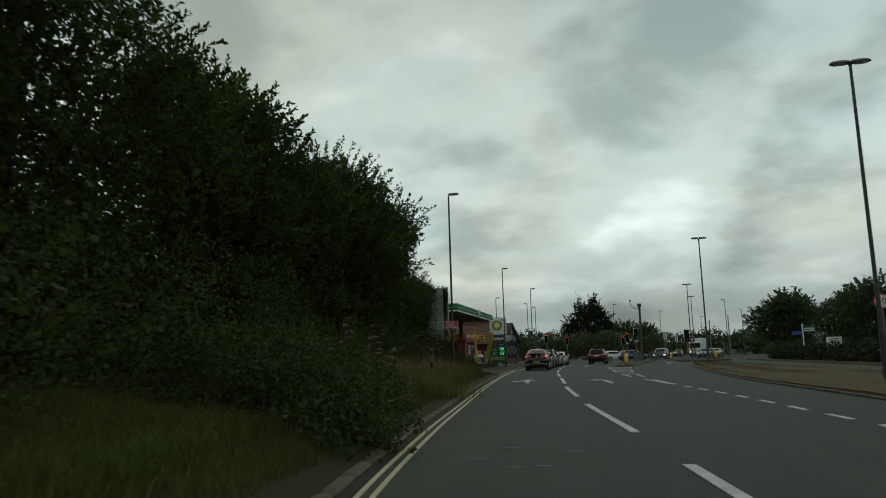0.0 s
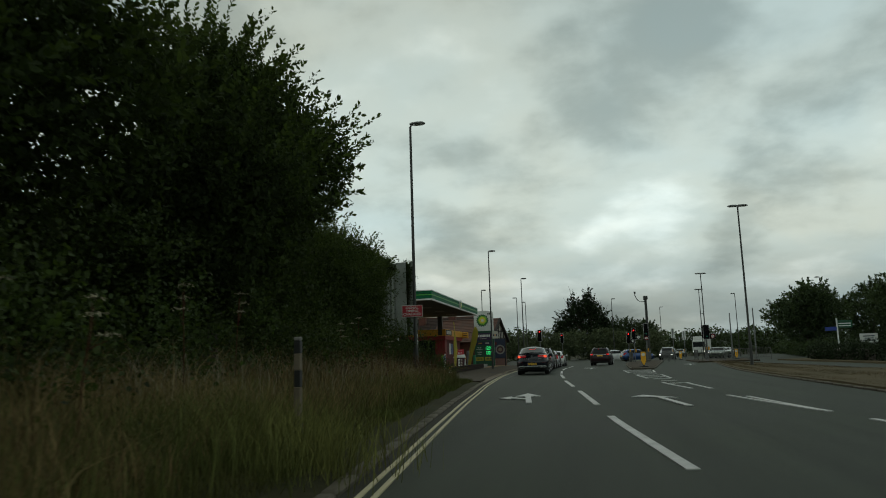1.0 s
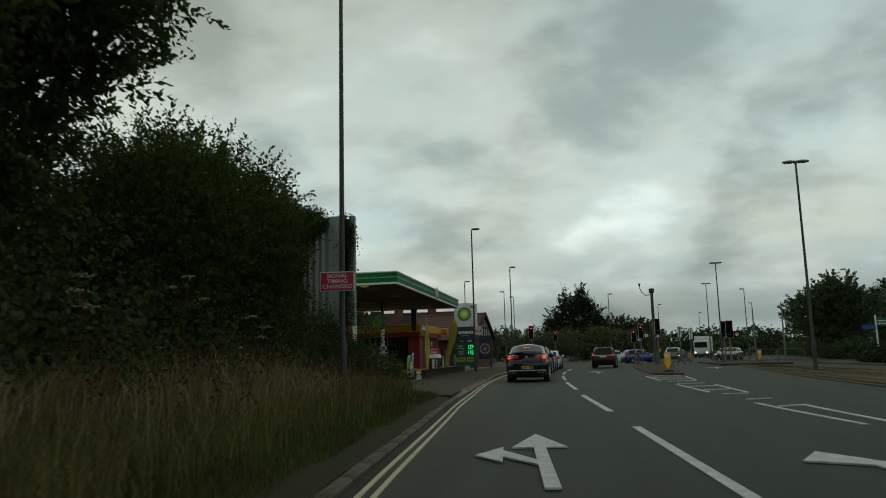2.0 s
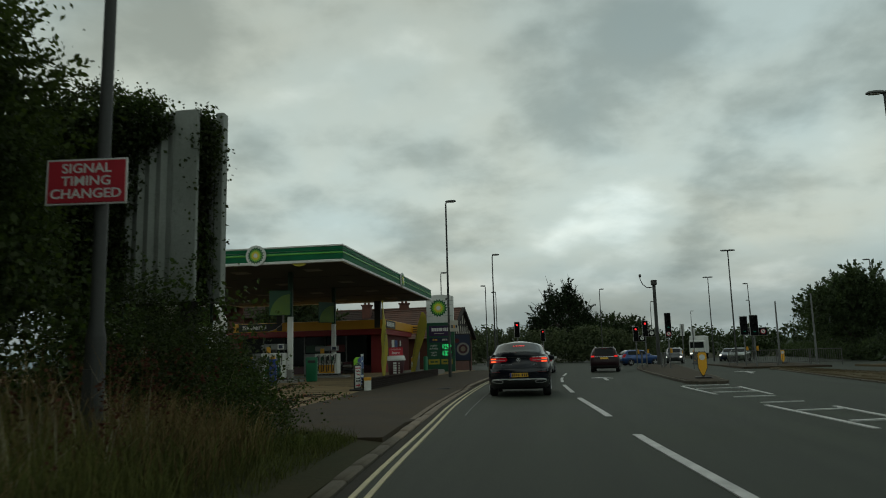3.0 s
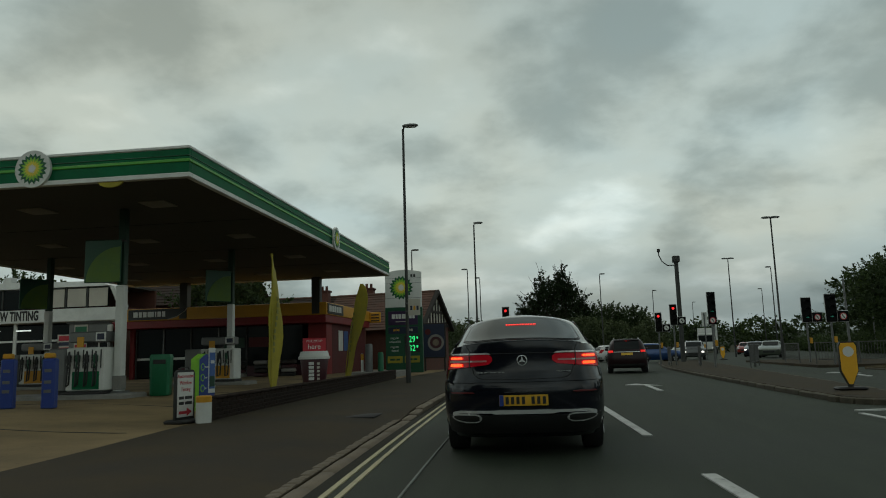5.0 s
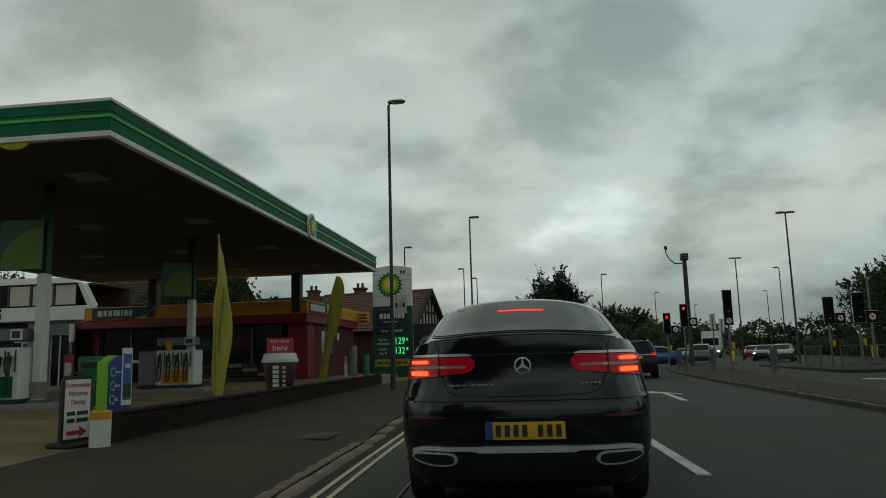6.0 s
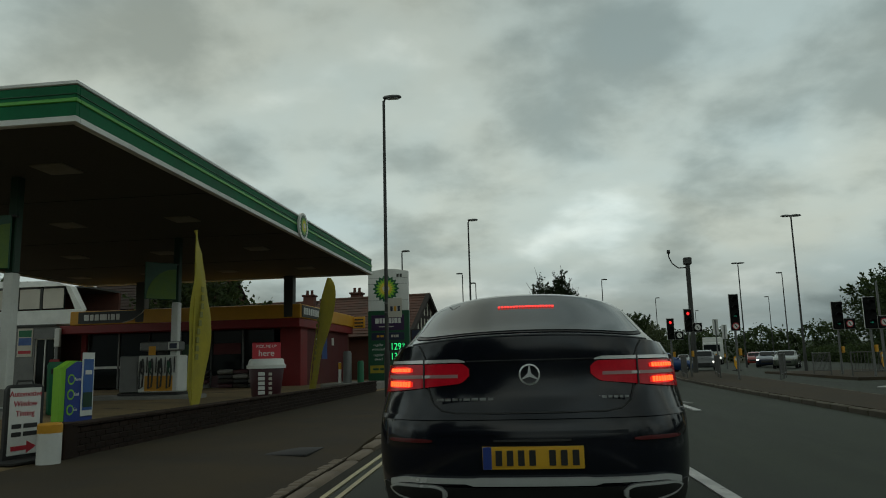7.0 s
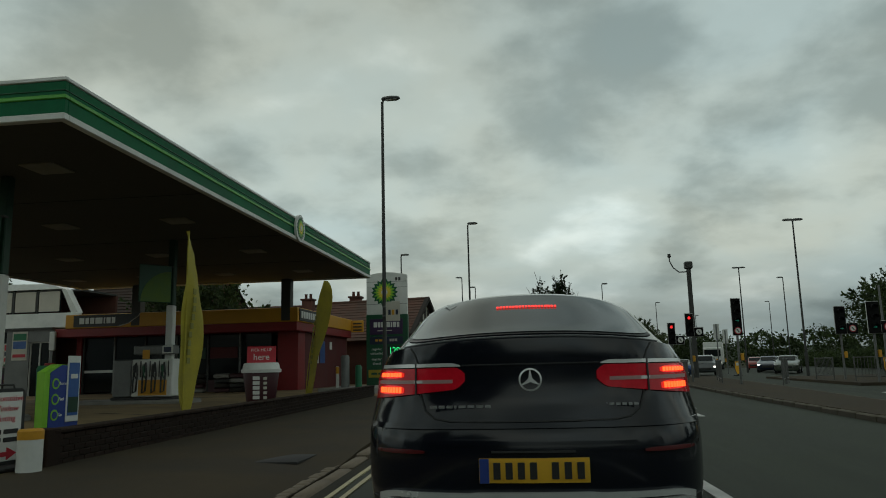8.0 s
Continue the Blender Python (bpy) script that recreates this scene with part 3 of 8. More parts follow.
def road_arrow(m, turn):
    """A lane arrow: a straight shaft with a head, and a left branch or a bent head."""
    g = Geo()
    if turn == "ahead_left":
        g.prism([(-0.09, -3.2), (0.09, -3.2), (0.09, 0.9), (0.42, 0.9), (0, 3.1), (-0.42, 0.9), (-0.09, 0.9)], "z", 0.0, 0.02)
        g.prism([(-0.09, -1.2), (-0.09, -0.7), (-0.55, 0.5), (-0.55, 0.95), (-0.95, -0.1), (-0.55, -0.9), (-0.55, -0.3)], "z", 0.0, 0.021)
    else:
        g.prism([(-0.09, -3.2), (0.09, -3.2), (0.09, 1.1), (0.5, 0.7), (-0.25, 2.9), (-0.75, 1.9), (-0.3, 1.6), (-0.09, 1.4)], "z", 0.0, 0.02)
    ob = line_mark("lane_arrow", g, M_WHITE_LINE, "white painted lane arrow on asphalt", "lane arrows")
    ob.matrix_basis = m @ Matrix.Diagonal((0.8, 0.68, 1, 1))
    return ob


road_arrow(pose(-2.12, 32.4, 0.004, 0, 0, 5), "ahead_left")
road_arrow(pose(1.22, 30.6, 0.004, 0, 0, 6), "ahead")
road_arrow(pose(-0.36, 69.3, 0.004, 0, 0, -1), "ahead")
road_arrow(pose(7.5, 75.0, 0.004, 0, 0, -8), "ahead")

# ---------------------------------------------------------------- plants


def leaf_mesh(name, centres, size, mat, seed, aspect=0.55, droop=0.2, up=None, broad=False, loose=0.6):
    """Many small folded leaves; centres is an array of places, size the leaf length."""
    rng = np.random.default_rng(seed)
    n = len(centres)
    d = rng.normal(size=(n, 3))
    if up is not None:
        d = d * loose + up
    d[:, 2] -= droop
    d /= np.linalg.norm(d, axis=1)[:, None]
    s = rng.normal(size=(n, 3))
    s -= (s * d).sum(1)[:, None] * d
    s /= np.linalg.norm(s, axis=1)[:, None]
    u = np.cross(d, s)
    L = (size * rng.uniform(0.6, 1.35, n))[:, None]
    W = L * aspect
    vs = np.stack([centres, centres + d * L * 0.45 + s * W * 0.5 + u * L * 0.1, centres + d * L, centres + d * L * 0.45 - s * W * 0.5 + u * L * 0.1], 1).reshape(-1, 3)
    q = 4
    if broad:
        q = 6
        vs = np.stack([centres, centres + d * L * 0.22 + s * W * 0.4 + u * L * 0.05, centres + d * L * 0.62 + s * W * 0.44 + u * L * 0.1, centres + d * L,
                       centres + d * L * 0.62 - s * W * 0.44 + u * L * 0.1, centres + d * L * 0.22 - s * W * 0.4 + u * L * 0.05], 1).reshape(-1, 3)
    me = bpy.data.meshes.new(name)
    me.vertices.add(q * n)
    me.vertices.foreach_set("co", vs.astype(np.float32).ravel())
    me.loops.add(q * n)
    me.loops.foreach_set("vertex_index", np.arange(q * n, dtype=np.int32))
    me.polygons.add(n)
    me.polygons.foreach_set("loop_start", np.arange(0, q * n, q, dtype=np.int32))
    me.polygons.foreach_set("loop_total", np.full(n, q, dtype=np.int32))
    me.materials.append(mat)
    me.update(calc_edges=True)
    return me


def sprays(blobs, count, length, per, seed, lift=0.35, jitter=0.05, inner=0.0):
    """Places of leaves along twigs that stand out of a few overlapping rounded masses (x, y, z, rx, ry, rz)."""
    rng = np.random.default_rng(seed)
    b = np.array(blobs, float)
    vol = (b[:, 3] * b[:, 4] * b[:, 5]) ** (2 / 3)
    which = rng.choice(len(b), count, p=vol / vol.sum())
    d = rng.normal(size=(count, 3))
    d /= np.linalg.norm(d, axis=1)[:, None]
    rad = rng.uniform(0.45 if not inner else inner, 1.0, count) ** 0.5
    start = b[which, :3] + d * b[which, 3:] * rad[:, None]
    way = d * 0.8 + rng.normal(size=(count, 3)) * 0.35
    way[:, 2] += lift
    way /= np.linalg.norm(way, axis=1)[:, None]
    ln = length * (0.4 + 1.25 * rng.random(count) ** 2.0)
    t = np.tile(np.linspace(0.05, 1.0, per), (count, 1))
    pts = start[:, None, :] + way[:, None, :] * (t * ln[:, None])[:, :, None]
    pts[:, :, 2] -= 0.12 * (t * ln[:, None]) ** 2
    pts += rng.normal(size=pts.shape) * jitter
    return pts.reshape(-1, 3)


def shoot_places(blobs, count, length, seed):
    """Leaf places along close-leaved shoots that stand out of the upper crown, with the way each grows."""
    rng = np.random.default_rng(seed)
    b = np.array(blobs, float)
    which = rng.choice(len(b), count, p=(a := b[:, 3] * b[:, 4]) / a.sum())
    d = rng.normal(size=(count, 3))
    d[:, 2] = np.abs(d[:, 2]) * 0.9
    d /= np.linalg.norm(d, axis=1)[:, None]
    start = b[which, :3] + d * b[which, 3:] * 0.9
    way = d * 0.75 + rng.normal(size=(count, 3)) * 0.22
    way[:, 2] += 0.55
    way /= np.linalg.norm(way, axis=1)[:, None]
    ln = length * rng.uniform(0.5, 1.5, count)
    per = 26
    t = np.tile(np.linspace(0.0, 1.0, per), (count, 1))
    pts = start[:, None, :] + way[:, None, :] * (t * ln[:, None])[:, :, None]
    pts[:, :, 2] -= 0.10 * (t * ln[:, None]) ** 2
    # leaves stand out alternately to both sides, shorter towards the tip
    a = np.cross(way, rng.normal(size=(count, 3)))
    a /= np.linalg.norm(a, axis=1)[:, None]
    b2 = np.cross(way, a)
    turn_a = np.arange(per) * 2.4
    out = a[:, None, :] * np.cos(turn_a)[None, :, None] + b2[:, None, :] * np.sin(turn_a)[None, :, None]
    grow = way[:, None, :] * 0.75 + out * (1.0 - 0.6 * t)[:, :, None]
    grow[:, :, 2] -= 0.15
    return pts.reshape(-1, 3), grow.reshape(-1, 3)


def tree(name, base, blobs, label, mat, twigs, per, length, leaf, seed, lift=0.35, category="tree", trunk_r=0.2, group="", aspect=0.55, jitter=0.06, inner_n=0.9, shoots=0, shoot_len=1.1):
    """Trunk, limbs to each mass of the crown, and a crown of single leaves. Crown masses are given from the base."""
    t = thing(name, pose(*base), label, category, group)
    rng = random.Random(seed)
    g = Geo()
    top = max(b[2] for b in blobs) * 0.8
    lean = [(0, 0, -0.2)]
    for k in range(1, 6):
        lean.append((rng.uniform(-0.12, 0.12) * k, rng.uniform(-0.12, 0.12) * k, top * k / 5))
    g.tube(lean, [trunk_r * (1.15 - 0.19 * k) for k in range(6)], 8)
    part("trunk", g, M_BARK, t, "rough dark bark")
    for b in blobs:
        k = rng.randint(1, 3)
        p0, p1 = Vector(lean[k]), Vector(b[:3])
        mid_p = p0.lerp(p1, 0.5) + Vector((rng.uniform(-0.2, 0.2), rng.uniform(-0.2, 0.2), 0.25))
        part("limb", Geo().tube([p0, mid_p, p1, p1 + (p1 - mid_p) * 0.5], [trunk_r * 0.5, trunk_r * 0.36, trunk_r * 0.2, 0.02], 6), M_BARK, t)
    rng2 = np.random.default_rng(seed + 5)
    bb = np.array(blobs, float)
    pick = rng2.choice(len(bb), max(60, int(twigs * inner_n * 3.0)), p=(w3 := bb[:, 3] * bb[:, 4] * bb[:, 5]) / w3.sum())
    dd = rng2.normal(size=(len(pick), 3))
    dd *= (rng2.random(len(pick)) ** 0.33 * 0.86 / np.linalg.norm(dd, axis=1))[:, None]
    part("inner_foliage", leaf_mesh("inner_foliage", bb[pick, :3] + dd * bb[pick, 3:], leaf * 1.7, mat, seed + 7, 0.8), mat, t)
    part("crown", leaf_mesh("crown", sprays(blobs, twigs, length, per, seed, lift, jitter), leaf, mat, seed + 1, aspect), mat, t)
    if shoots:
        pts, ways = shoot_places(blobs, shoots, shoot_len, seed + 9)
        part("outer_foliage", leaf_mesh("outer_foliage", pts, leaf * 1.2, mat, seed + 11, 0.55, 0.0, ways, True, 0.18), mat, t, "upright leafy shoots")
    return t


def row_of_blobs(x0, x1, y0, y1, z, r, n, seed, jag=0.5):
    rng = random.Random(seed)
    return [(x0 + (x1 - x0) * (i + 0.5) / n + rng.uniform(-jag, jag), y0 + (y1 - y0) * (i + 0.5) / n + rng.uniform(-jag, jag), z * rng.uniform(0.75, 1.2), r * rng.uniform(0.8, 1.25), r * rng.uniform(0.8, 1.25), z * rng.uniform(0.8, 1.15)) for i in range(n)]


# tall trees of the roadside belt, from the near end to the advertisement hoarding
tree("roadside_tree", (-11.3, 13, 0.6), [(0.5, 0, 6.5, 3.4, 3.8, 3.6), (1.6, 2.6, 5.4, 2.4, 2.8, 2.6), (-1, -3, 7.5, 3.5, 3.5, 3.5), (-0.6, 0.2, 9.4, 2.4, 2.6, 2.2), (1.5, -2.0, 3.6, 2.4, 2.8, 2.2)],
     "tall dark broadleaf tree in a dense roadside belt", M_LEAF, 3500, 15, 0.5, 0.12, 11, inner_n=0.8, group="roadside trees", shoots=620, shoot_len=1.0)
tree("roadside_tree", (-11.0, 3.5, 0.6), [(0.5, 0, 6.5, 3.6, 4.0, 3.8), (2.2, 1.5, 4.6, 2.6, 3, 2.8), (0, 0, 10, 3, 3, 2.5)],
     "tall dark broadleaf tree in a dense roadside belt", M_LEAF, 3800, 12, 0.6, 0.11, 12, group="roadside trees", shoots=300, shoot_len=1.0)
tree("roadside_tree", (-11.1, 22, 0.6), [(0.5, 0, 5.9, 2.6, 3.0, 2.9), (1.4, 2.0, 4.8, 2.0, 2.4, 2.4), (-0.3, -1, 7.8, 2.2, 2.4, 1.8), (1.4, -2.5, 4.0, 2.4, 2.4, 2.4)],
     "tall dark broadleaf tree in a dense roadside belt", M_LEAF, 3000, 15, 0.42, 0.14, 13, inner_n=0.6, group="roadside trees", shoots=640, shoot_len=1.15)
tree("roadside_tree", (-10.15, 30.5, 0.5), [(0.5, 0.0, 6.0, 2.2, 2.8, 2.6), (1.7, 1.9, 6.1, 1.4, 1.8, 1.4), (0.3, 1.5, 4.4, 1.7, 1.8, 2.0), (0.2, -1.2, 7.5, 1.8, 2.0, 1.4), (1.2, -2.4, 4.0, 2.4, 2.4, 2.6)],
     "broadleaf tree with upright leafy shoots at the roadside", M_LEAF, 4300, 16, 0.42, 0.115, 14, lift=0.6, group="roadside trees", shoots=560, shoot_len=1.3)
tree("roadside_tree", (-10.6, 39.6, 0.5), [(0.5, -0.5, 3.7, 2.0, 2.4, 1.9), (-0.9, 1.0, 4.2, 2.0, 2.0, 1.7), (1.1, 0.9, 3.5, 1.1, 1.4, 1.6), (0.4, 1.2, 2.4, 1.7, 1.8, 1.5), (0.9, -2.9, 3.3, 1.7, 1.9, 1.8)],
     "lower rounded hawthorn at the end of the belt", M_LEAF, 5000, 17, 0.6, 0.085, 15, trunk_r=0.13, group="roadside trees", shoots=260, shoot_len=0.8)
tree("roadside_tree", (-14.6, 36, 0.5), [(0, 0, 4.6, 2.0, 3.2, 2.4), (0.3, -3.5, 5.0, 1.9, 2.6, 2.4)],
     "dark broadleaf tree at the back of the roadside belt", M_LEAF, 1500, 10, 0.6, 0.17, 16, inner_n=0.8, group="roadside trees")
# ---------------------------------------------------------------- street furniture


def lamp_column(m, height, arms, label):
    t = thing("street_lamp", m, label, "street lamp", "street lamps")
    g = Geo().tube([(0, 0, -0.1), (0, 0, 1.35)], 0.095, 12)
    g.tube([(0, 0, 1.35), (0, 0, 1.5), (0, 0, height - 0.05)], [0.09, 0.066, 0.045], 12)
    part("column", g, M_LAMPGREY, t)
    part("access_door", Geo().box(-0.05, 0.05, -0.112, -0.1, 0.5, 1.05, 0.004), M_LAMPGREY, t)
    for s in arms:
        part("bracket", Geo().tube([(0, 0, height - 0.12), (s * 0.04, 0, height + 0.02), (s * 0.2, 0, height + 0.04)], 0.036, 8), M_LAMPGREY, t)
        loops = []
        for k, (x, w, h) in enumerate(((-0.02, 0.06, 0.05), (0.06, 0.11, 0.085), (0.3, 0.145, 0.1), (0.52, 0.12, 0.08), (0.6, 0.06, 0.04))):
            loops.append([(s * x, w * math.cos(a), height + 0.05 + h * (math.sin(a) if math.sin(a) > 0 else 0.45 * math.sin(a))) for a in [2 * math.pi * i / 12 for i in range(12)]])
        lantern = part("lantern", Geo().rings(loops), M_STEEL, t, "grey lantern head")
        part("lens", Geo().box(min(s * 0.14, s * 0.5), max(s * 0.14, s * 0.5), -0.09, 0.09, height + 0.0, height + 0.02, 0.008), M_WHITE, lantern, "pale translucent lens")
    return t


for x, y, h, arms, rz in ((-6.93, 40.0, 10.3, (1,), 0), (-8.45, 74.2, 10.0, (1,), 0), (-7.5, 94.3, 9.6, (1,), 0), (-10.5, 120, 9.5, (-1,), 0), (-13.4, 104, 9.4, (1,), 0), (-9.9, 128, 9.4, (-1,), 0),
                          (3.4, 129.5, 9.4, (1,), 0), (13.2, 157, 9.4, (1,), 0), (25.4, 190, 9.4, (1,), 0), (30, 162, 9.4, (-1,), 0), (21.7, 129.6, 9.4, (-1,), 0), (27.5, 108, 9.4, (-1,), 0)):
    lamp_column(pose(x, y, 0.1, 0, 0, rz), h - 0.1, arms, "tall slim grey street lamp with a single lantern")
for x, y, h in ((9.3, 24.2, 9.8), (9.1, 59.9, 9.75), (12.2, 97.5, 9.4), (15.5, 122.4, 9.6)):
    lamp_column(pose(x, y, 0.1), h, (1, -1), "tall slim grey street lamp with two lanterns")


def traffic_signal(m, lit, extra, label, pole_h=3.6, big=False, head_z=None):
    """A pole with a three-lamp head in a white-edged backing board; extra: '' or a box sign beside the lowest lamp."""
    t = thing("traffic_signal", m, label, "traffic light", "junction signals")
    part("pole", Geo().tube([(0, 0.07, -0.05), (0, 0.07, pole_h)], 0.05, 10), M_STEEL, t, "grey galvanised pole")
    s = 1.12 if big else 1.0
    hz = (head_z or pole_h) - 1.15 * s
    w = 0.25 * s if big else 0.215
    low = hz - (0.4 if "i" in extra else 0.0)
    board = part("backing_board", Geo().box(-w, w, -0.02, 0.02, low, hz + 1.2 * s, 0.02), M_WHITE, t, "black board with a white border")
    part("face", Geo().box(-w + 0.018, w - 0.018, -0.05, -0.012, low + 0.02, hz + 1.2 * s - 0.02, 0.01), M_MATT, board)
    for k, col in enumerate(("green", "amber", "red")):
        z = hz + (0.24 + 0.36 * k) * s
        on = {"red": M_REDLIT, "green": M_TEALLIT}.get(col) if lit == col else M_MATT
        if lit == col == "green":
            part("arrow_lamp", Geo().prism([(-0.07 * s, z - 0.012), (0.02 * s, z - 0.012), (0.02 * s, z - 0.045), (0.08 * s, z), (0.02 * s, z + 0.045), (0.02 * s, z + 0.012), (-0.07 * s, z + 0.012)], "y", -0.082, -0.076), M_TEALLIT, t, "dim green arrow")
            on = M_MATT
        part("lamp", Geo().tube([(0, -0.05, z), (0, -0.075, z)], [0.08 * s, 0.072 * s] if lit == col else [0.105 * s, 0.095 * s], 16), on, t, "glowing %s lamp" % col if lit == col else "unlit dark lamp")
        hood = [[(0.125 * s * math.cos(a), y, z + 0.125 * s * math.sin(a)) for a in [math.pi * i / 10 for i in range(11)]] for y in (-0.05, -0.22)]
        g = Geo().rings(hood + [[(p[0] * 0.94, p[1], z + (p[2] - z) * 0.94) for p in r] for r in hood[::-1]], False, False)
        part("hood", g, M_MATT, t)
    if extra:
        sx = 1 if "r" in extra else 0
        x0, x1, z0, z1 = (w - 0.012, w + 0.48 * s, hz, hz + 0.48 * s) if sx else (-w + 0.02, w - 0.02, low + 0.02, hz)
        b2 = part("box_sign", Geo().box(x0, x1, -0.03, 0.02, z0, z1, 0.02), M_WHITE if sx else M_MATT, t, "black box sign with a white border" if sx else "black sign box")
        part("face", Geo().box(x0 + 0.018, x1 - 0.018, -0.055, -0.02, z0 + 0.018, z1 - 0.018, 0.01), M_MATT, b2)
        c = Vector(((x0 + x1) / 2, -0.058, (z0 + z1) / 2))
        ring = M_SIGNRED if "n" in extra else M_WHITE
        part("roundel", Geo().tube([c + Vector((0, 0.004, 0)), c - Vector((0, 0.004, 0))], 0.15 * s, 20), ring, b2, "round sign rim")
        part("roundel_face", Geo().tube([c - Vector((0, 0.004, 0)), c - Vector((0, 0.008, 0))], 0.115 * s, 20), M_WHITE, b2)
        a = radians(-35)
        part("symbol", Geo().box(-0.022 * s, 0.022 * s, -0.004, 0, -0.09 * s, 0.09 * s, 0.002).move(Matrix.Translation(c - Vector((0, 0.009, 0))) @ Matrix.Rotation(a, 4, "Y")), M_BLACK, b2)
    part("push_box", Geo().box(0.055, 0.17, -0.06, 0.06, 1.0, 1.3, 0.015), M_AMBER, t, "yellow push-button box")
    return t


traffic_signal(pose(4.87, 84.0, 0.12, 0, 0, 6), "green", "in", "tall signal with a turn sign in its black board", 3.62, False, 3.6)
traffic_signal(pose(4.10, 90.0, 0.12, 0, 0, 6), "red", "r", "traffic signal showing red with a turn sign", 3.4)
traffic_signal(pose(3.72, 93.0, 0.12, 0, 0, 6), "red", "r", "traffic signal showing red with a turn sign", 3.1)
traffic_signal(pose(10.72, 88.3, 0.12, 0, 0, 8), "green", "rn", "signal with a green arrow and a no-turn sign", 3.4, True)
traffic_signal(pose(10.2, 83.6, 0.12, 0, 0, 8), "green", "rn", "signal with a green arrow and a no-turn sign", 3.25, True)
traffic_signal(pose(-5.42, 89.6, 0.11, 0, 0, -4), "red", "", "traffic signal showing red beside the kerb", 3.6)
traffic_signal(pose(-3.75, 107.0, 0.0, 0, 0, -4), "red", "", "traffic signal showing red across the junction", 3.7)
traffic_signal(pose(10.1, 110, 0.0, 0, 0, 170), "", "", "signal seen from behind", 3.9)
traffic_signal(pose(12.2, 116, 0.0, 0, 0, 170), "", "", "signal seen from behind", 3.7)

# camera mast with a curved arm
t = thing("camera_mast", pose(6.25, 99.6, 0.1), "thick grey mast with a camera on a curved arm", "mast")
part("mast", Geo().tube([(0, 0, -0.1), (0, 0, 7.1)], [0.16, 0.14], 14), M_LAMPGREY, t)
part("cap", Geo().box(-0.24, 0.24, -0.24, 0.24, 6.95, 7.4, 0.04), M_LAMPGREY, t)
part("arm", Geo().tube([(-0.15, 0, 6.75), (-0.6, 0, 6.75), (-0.95, 0, 7.05), (-1.15, 0, 7.5), (-1.15, 0, 7.75)], 0.04, 8), M_LAMPGREY, t)
part("camera_head", Geo().tube([(-1.15, 0, 7.7), (-1.15, 0, 7.78), (-1.15, 0, 7.95)], [0.06, 0.12, 0.1], 10), M_LAMPGREY, t)


def bollard(m, s=1.0):
    t = thing("keep_left_bollard", m, "yellow traffic bollard with a white disc, on the island nose", "bollard", "bollards")
    part("base", Geo().box(-0.3, 0.3, -0.2, 0.2, 0, 0.07, 0.03), M_BLACK, t, "black rubber base")
    poly = [(-0.04, 0.1), (0.04, 0.1), (0.175, 0.40), (0.18, 0.95), (0.14, 1.03), (-0.14, 1.03), (-0.18, 0.95), (-0.175, 0.40)]
    part("shell", Geo().prism(poly, "y", -0.055, 0.055), M_BLACK, t)
    inner = [(x * 0.92, 0.6 + (z - 0.6) * 0.95) for x, z in poly]
    part("face", Geo().prism(inner, "y", -0.07, 0.07), M_BOLLARD, t, "amber yellow reflective face")
    part("disc", Geo().tube([(0, -0.07, 0.82), (0, -0.078, 0.82)], 0.11, 20), M_WHITE, t, "pale round disc")
    part("neck", Geo().tube([(0, 0, 0.05), (0, 0, 0.2)], 0.06, 10), M_BLACK, t)
    return t


bollard(pose(3.08, 63.9, 0.12, 0, 0, -4))
bollard(pose(10.4, 106, 0.05, 0, 0, -4))
bollard(pose(14.2, 92, 0.12, 0, 0, 4))

# marker post in the grass
t = thing("marker_post", pose(-3.58, 20.35, 0.23) @ Matrix.Diagonal((0.8, 0.8, 1, 1)), "square black and white banded marker post in long grass", "post")
for k in range(6):
    z0 = (-0.3, 0.3, 0.62, 0.8, 0.98, 1.12)[k]
    z1 = (0.3, 0.62, 0.8, 0.98, 1.12, 1.16)[k]
    part("band", Geo().box(-0.045, 0.045, -0.045, 0.045, z0, z1, 0.008), (M_TIMBER, M_KERB, M_BLACK, M_KERB, M_BLACK, M_CONC2)[k], t)

# temporary sign on the lamp column
t = thing("road_sign", pose(-7.0, 39.86, 2.7, 0, 0, 6) @ Matrix.Diagonal((1.04, 1, 0.94, 1)), "red rectangular road sign with white lettering on a lamp column", "road sign")
part("rim", Geo().box(-0.385, 0.385, -0.012, 0.0, 0, 0.48, 0.02), M_WHITE, t, "white border")
part("panel", Geo().box(-0.365, 0.365, -0.018, -0.006, 0.02, 0.46, 0.005), M_SIGNRED, t, "red panel")
part("clip", Geo().box(-0.08, 0.2, 0.0, 0.05, 0.15, 0.19, 0.005), M_STEEL, t)
part("clip", Geo().box(-0.08, 0.2, 0.0, 0.05, 0.38, 0.42, 0.005), M_STEEL, t)
for k, w in enumerate(("SIGNAL", "TIMING", "CHANGED")):
    letters("lettering", w, 0.138, M_WHITE, t, pose(0, -0.019, 0.375 - 0.132 * k), "white capital letters", squeeze=1.0, bold=0.002)

# speed limit sign on the median
t = thing("speed_limit_sign", pose(10.36, 27.0, 0.1), "round speed limit sign with black numerals on a grey post", "road sign")
part("post", Geo().tube([(0, 0.05, -0.1), (0, 0.05, 2.75)], 0.04, 10), M_STEEL, t)
part("rim", Geo().tube([(0, 0, 2.48), (0, -0.012, 2.48)], 0.26, 28), M_SIGNRED, t, "dark red ring")
part("disc", Geo().tube([(0, -0.01, 2.48), (0, -0.017, 2.48)], 0.215, 28), M_WHITE, t, "white disc")
letters("numerals", "50", 0.27, M_BLACK, t, pose(0, -0.018, 2.48))

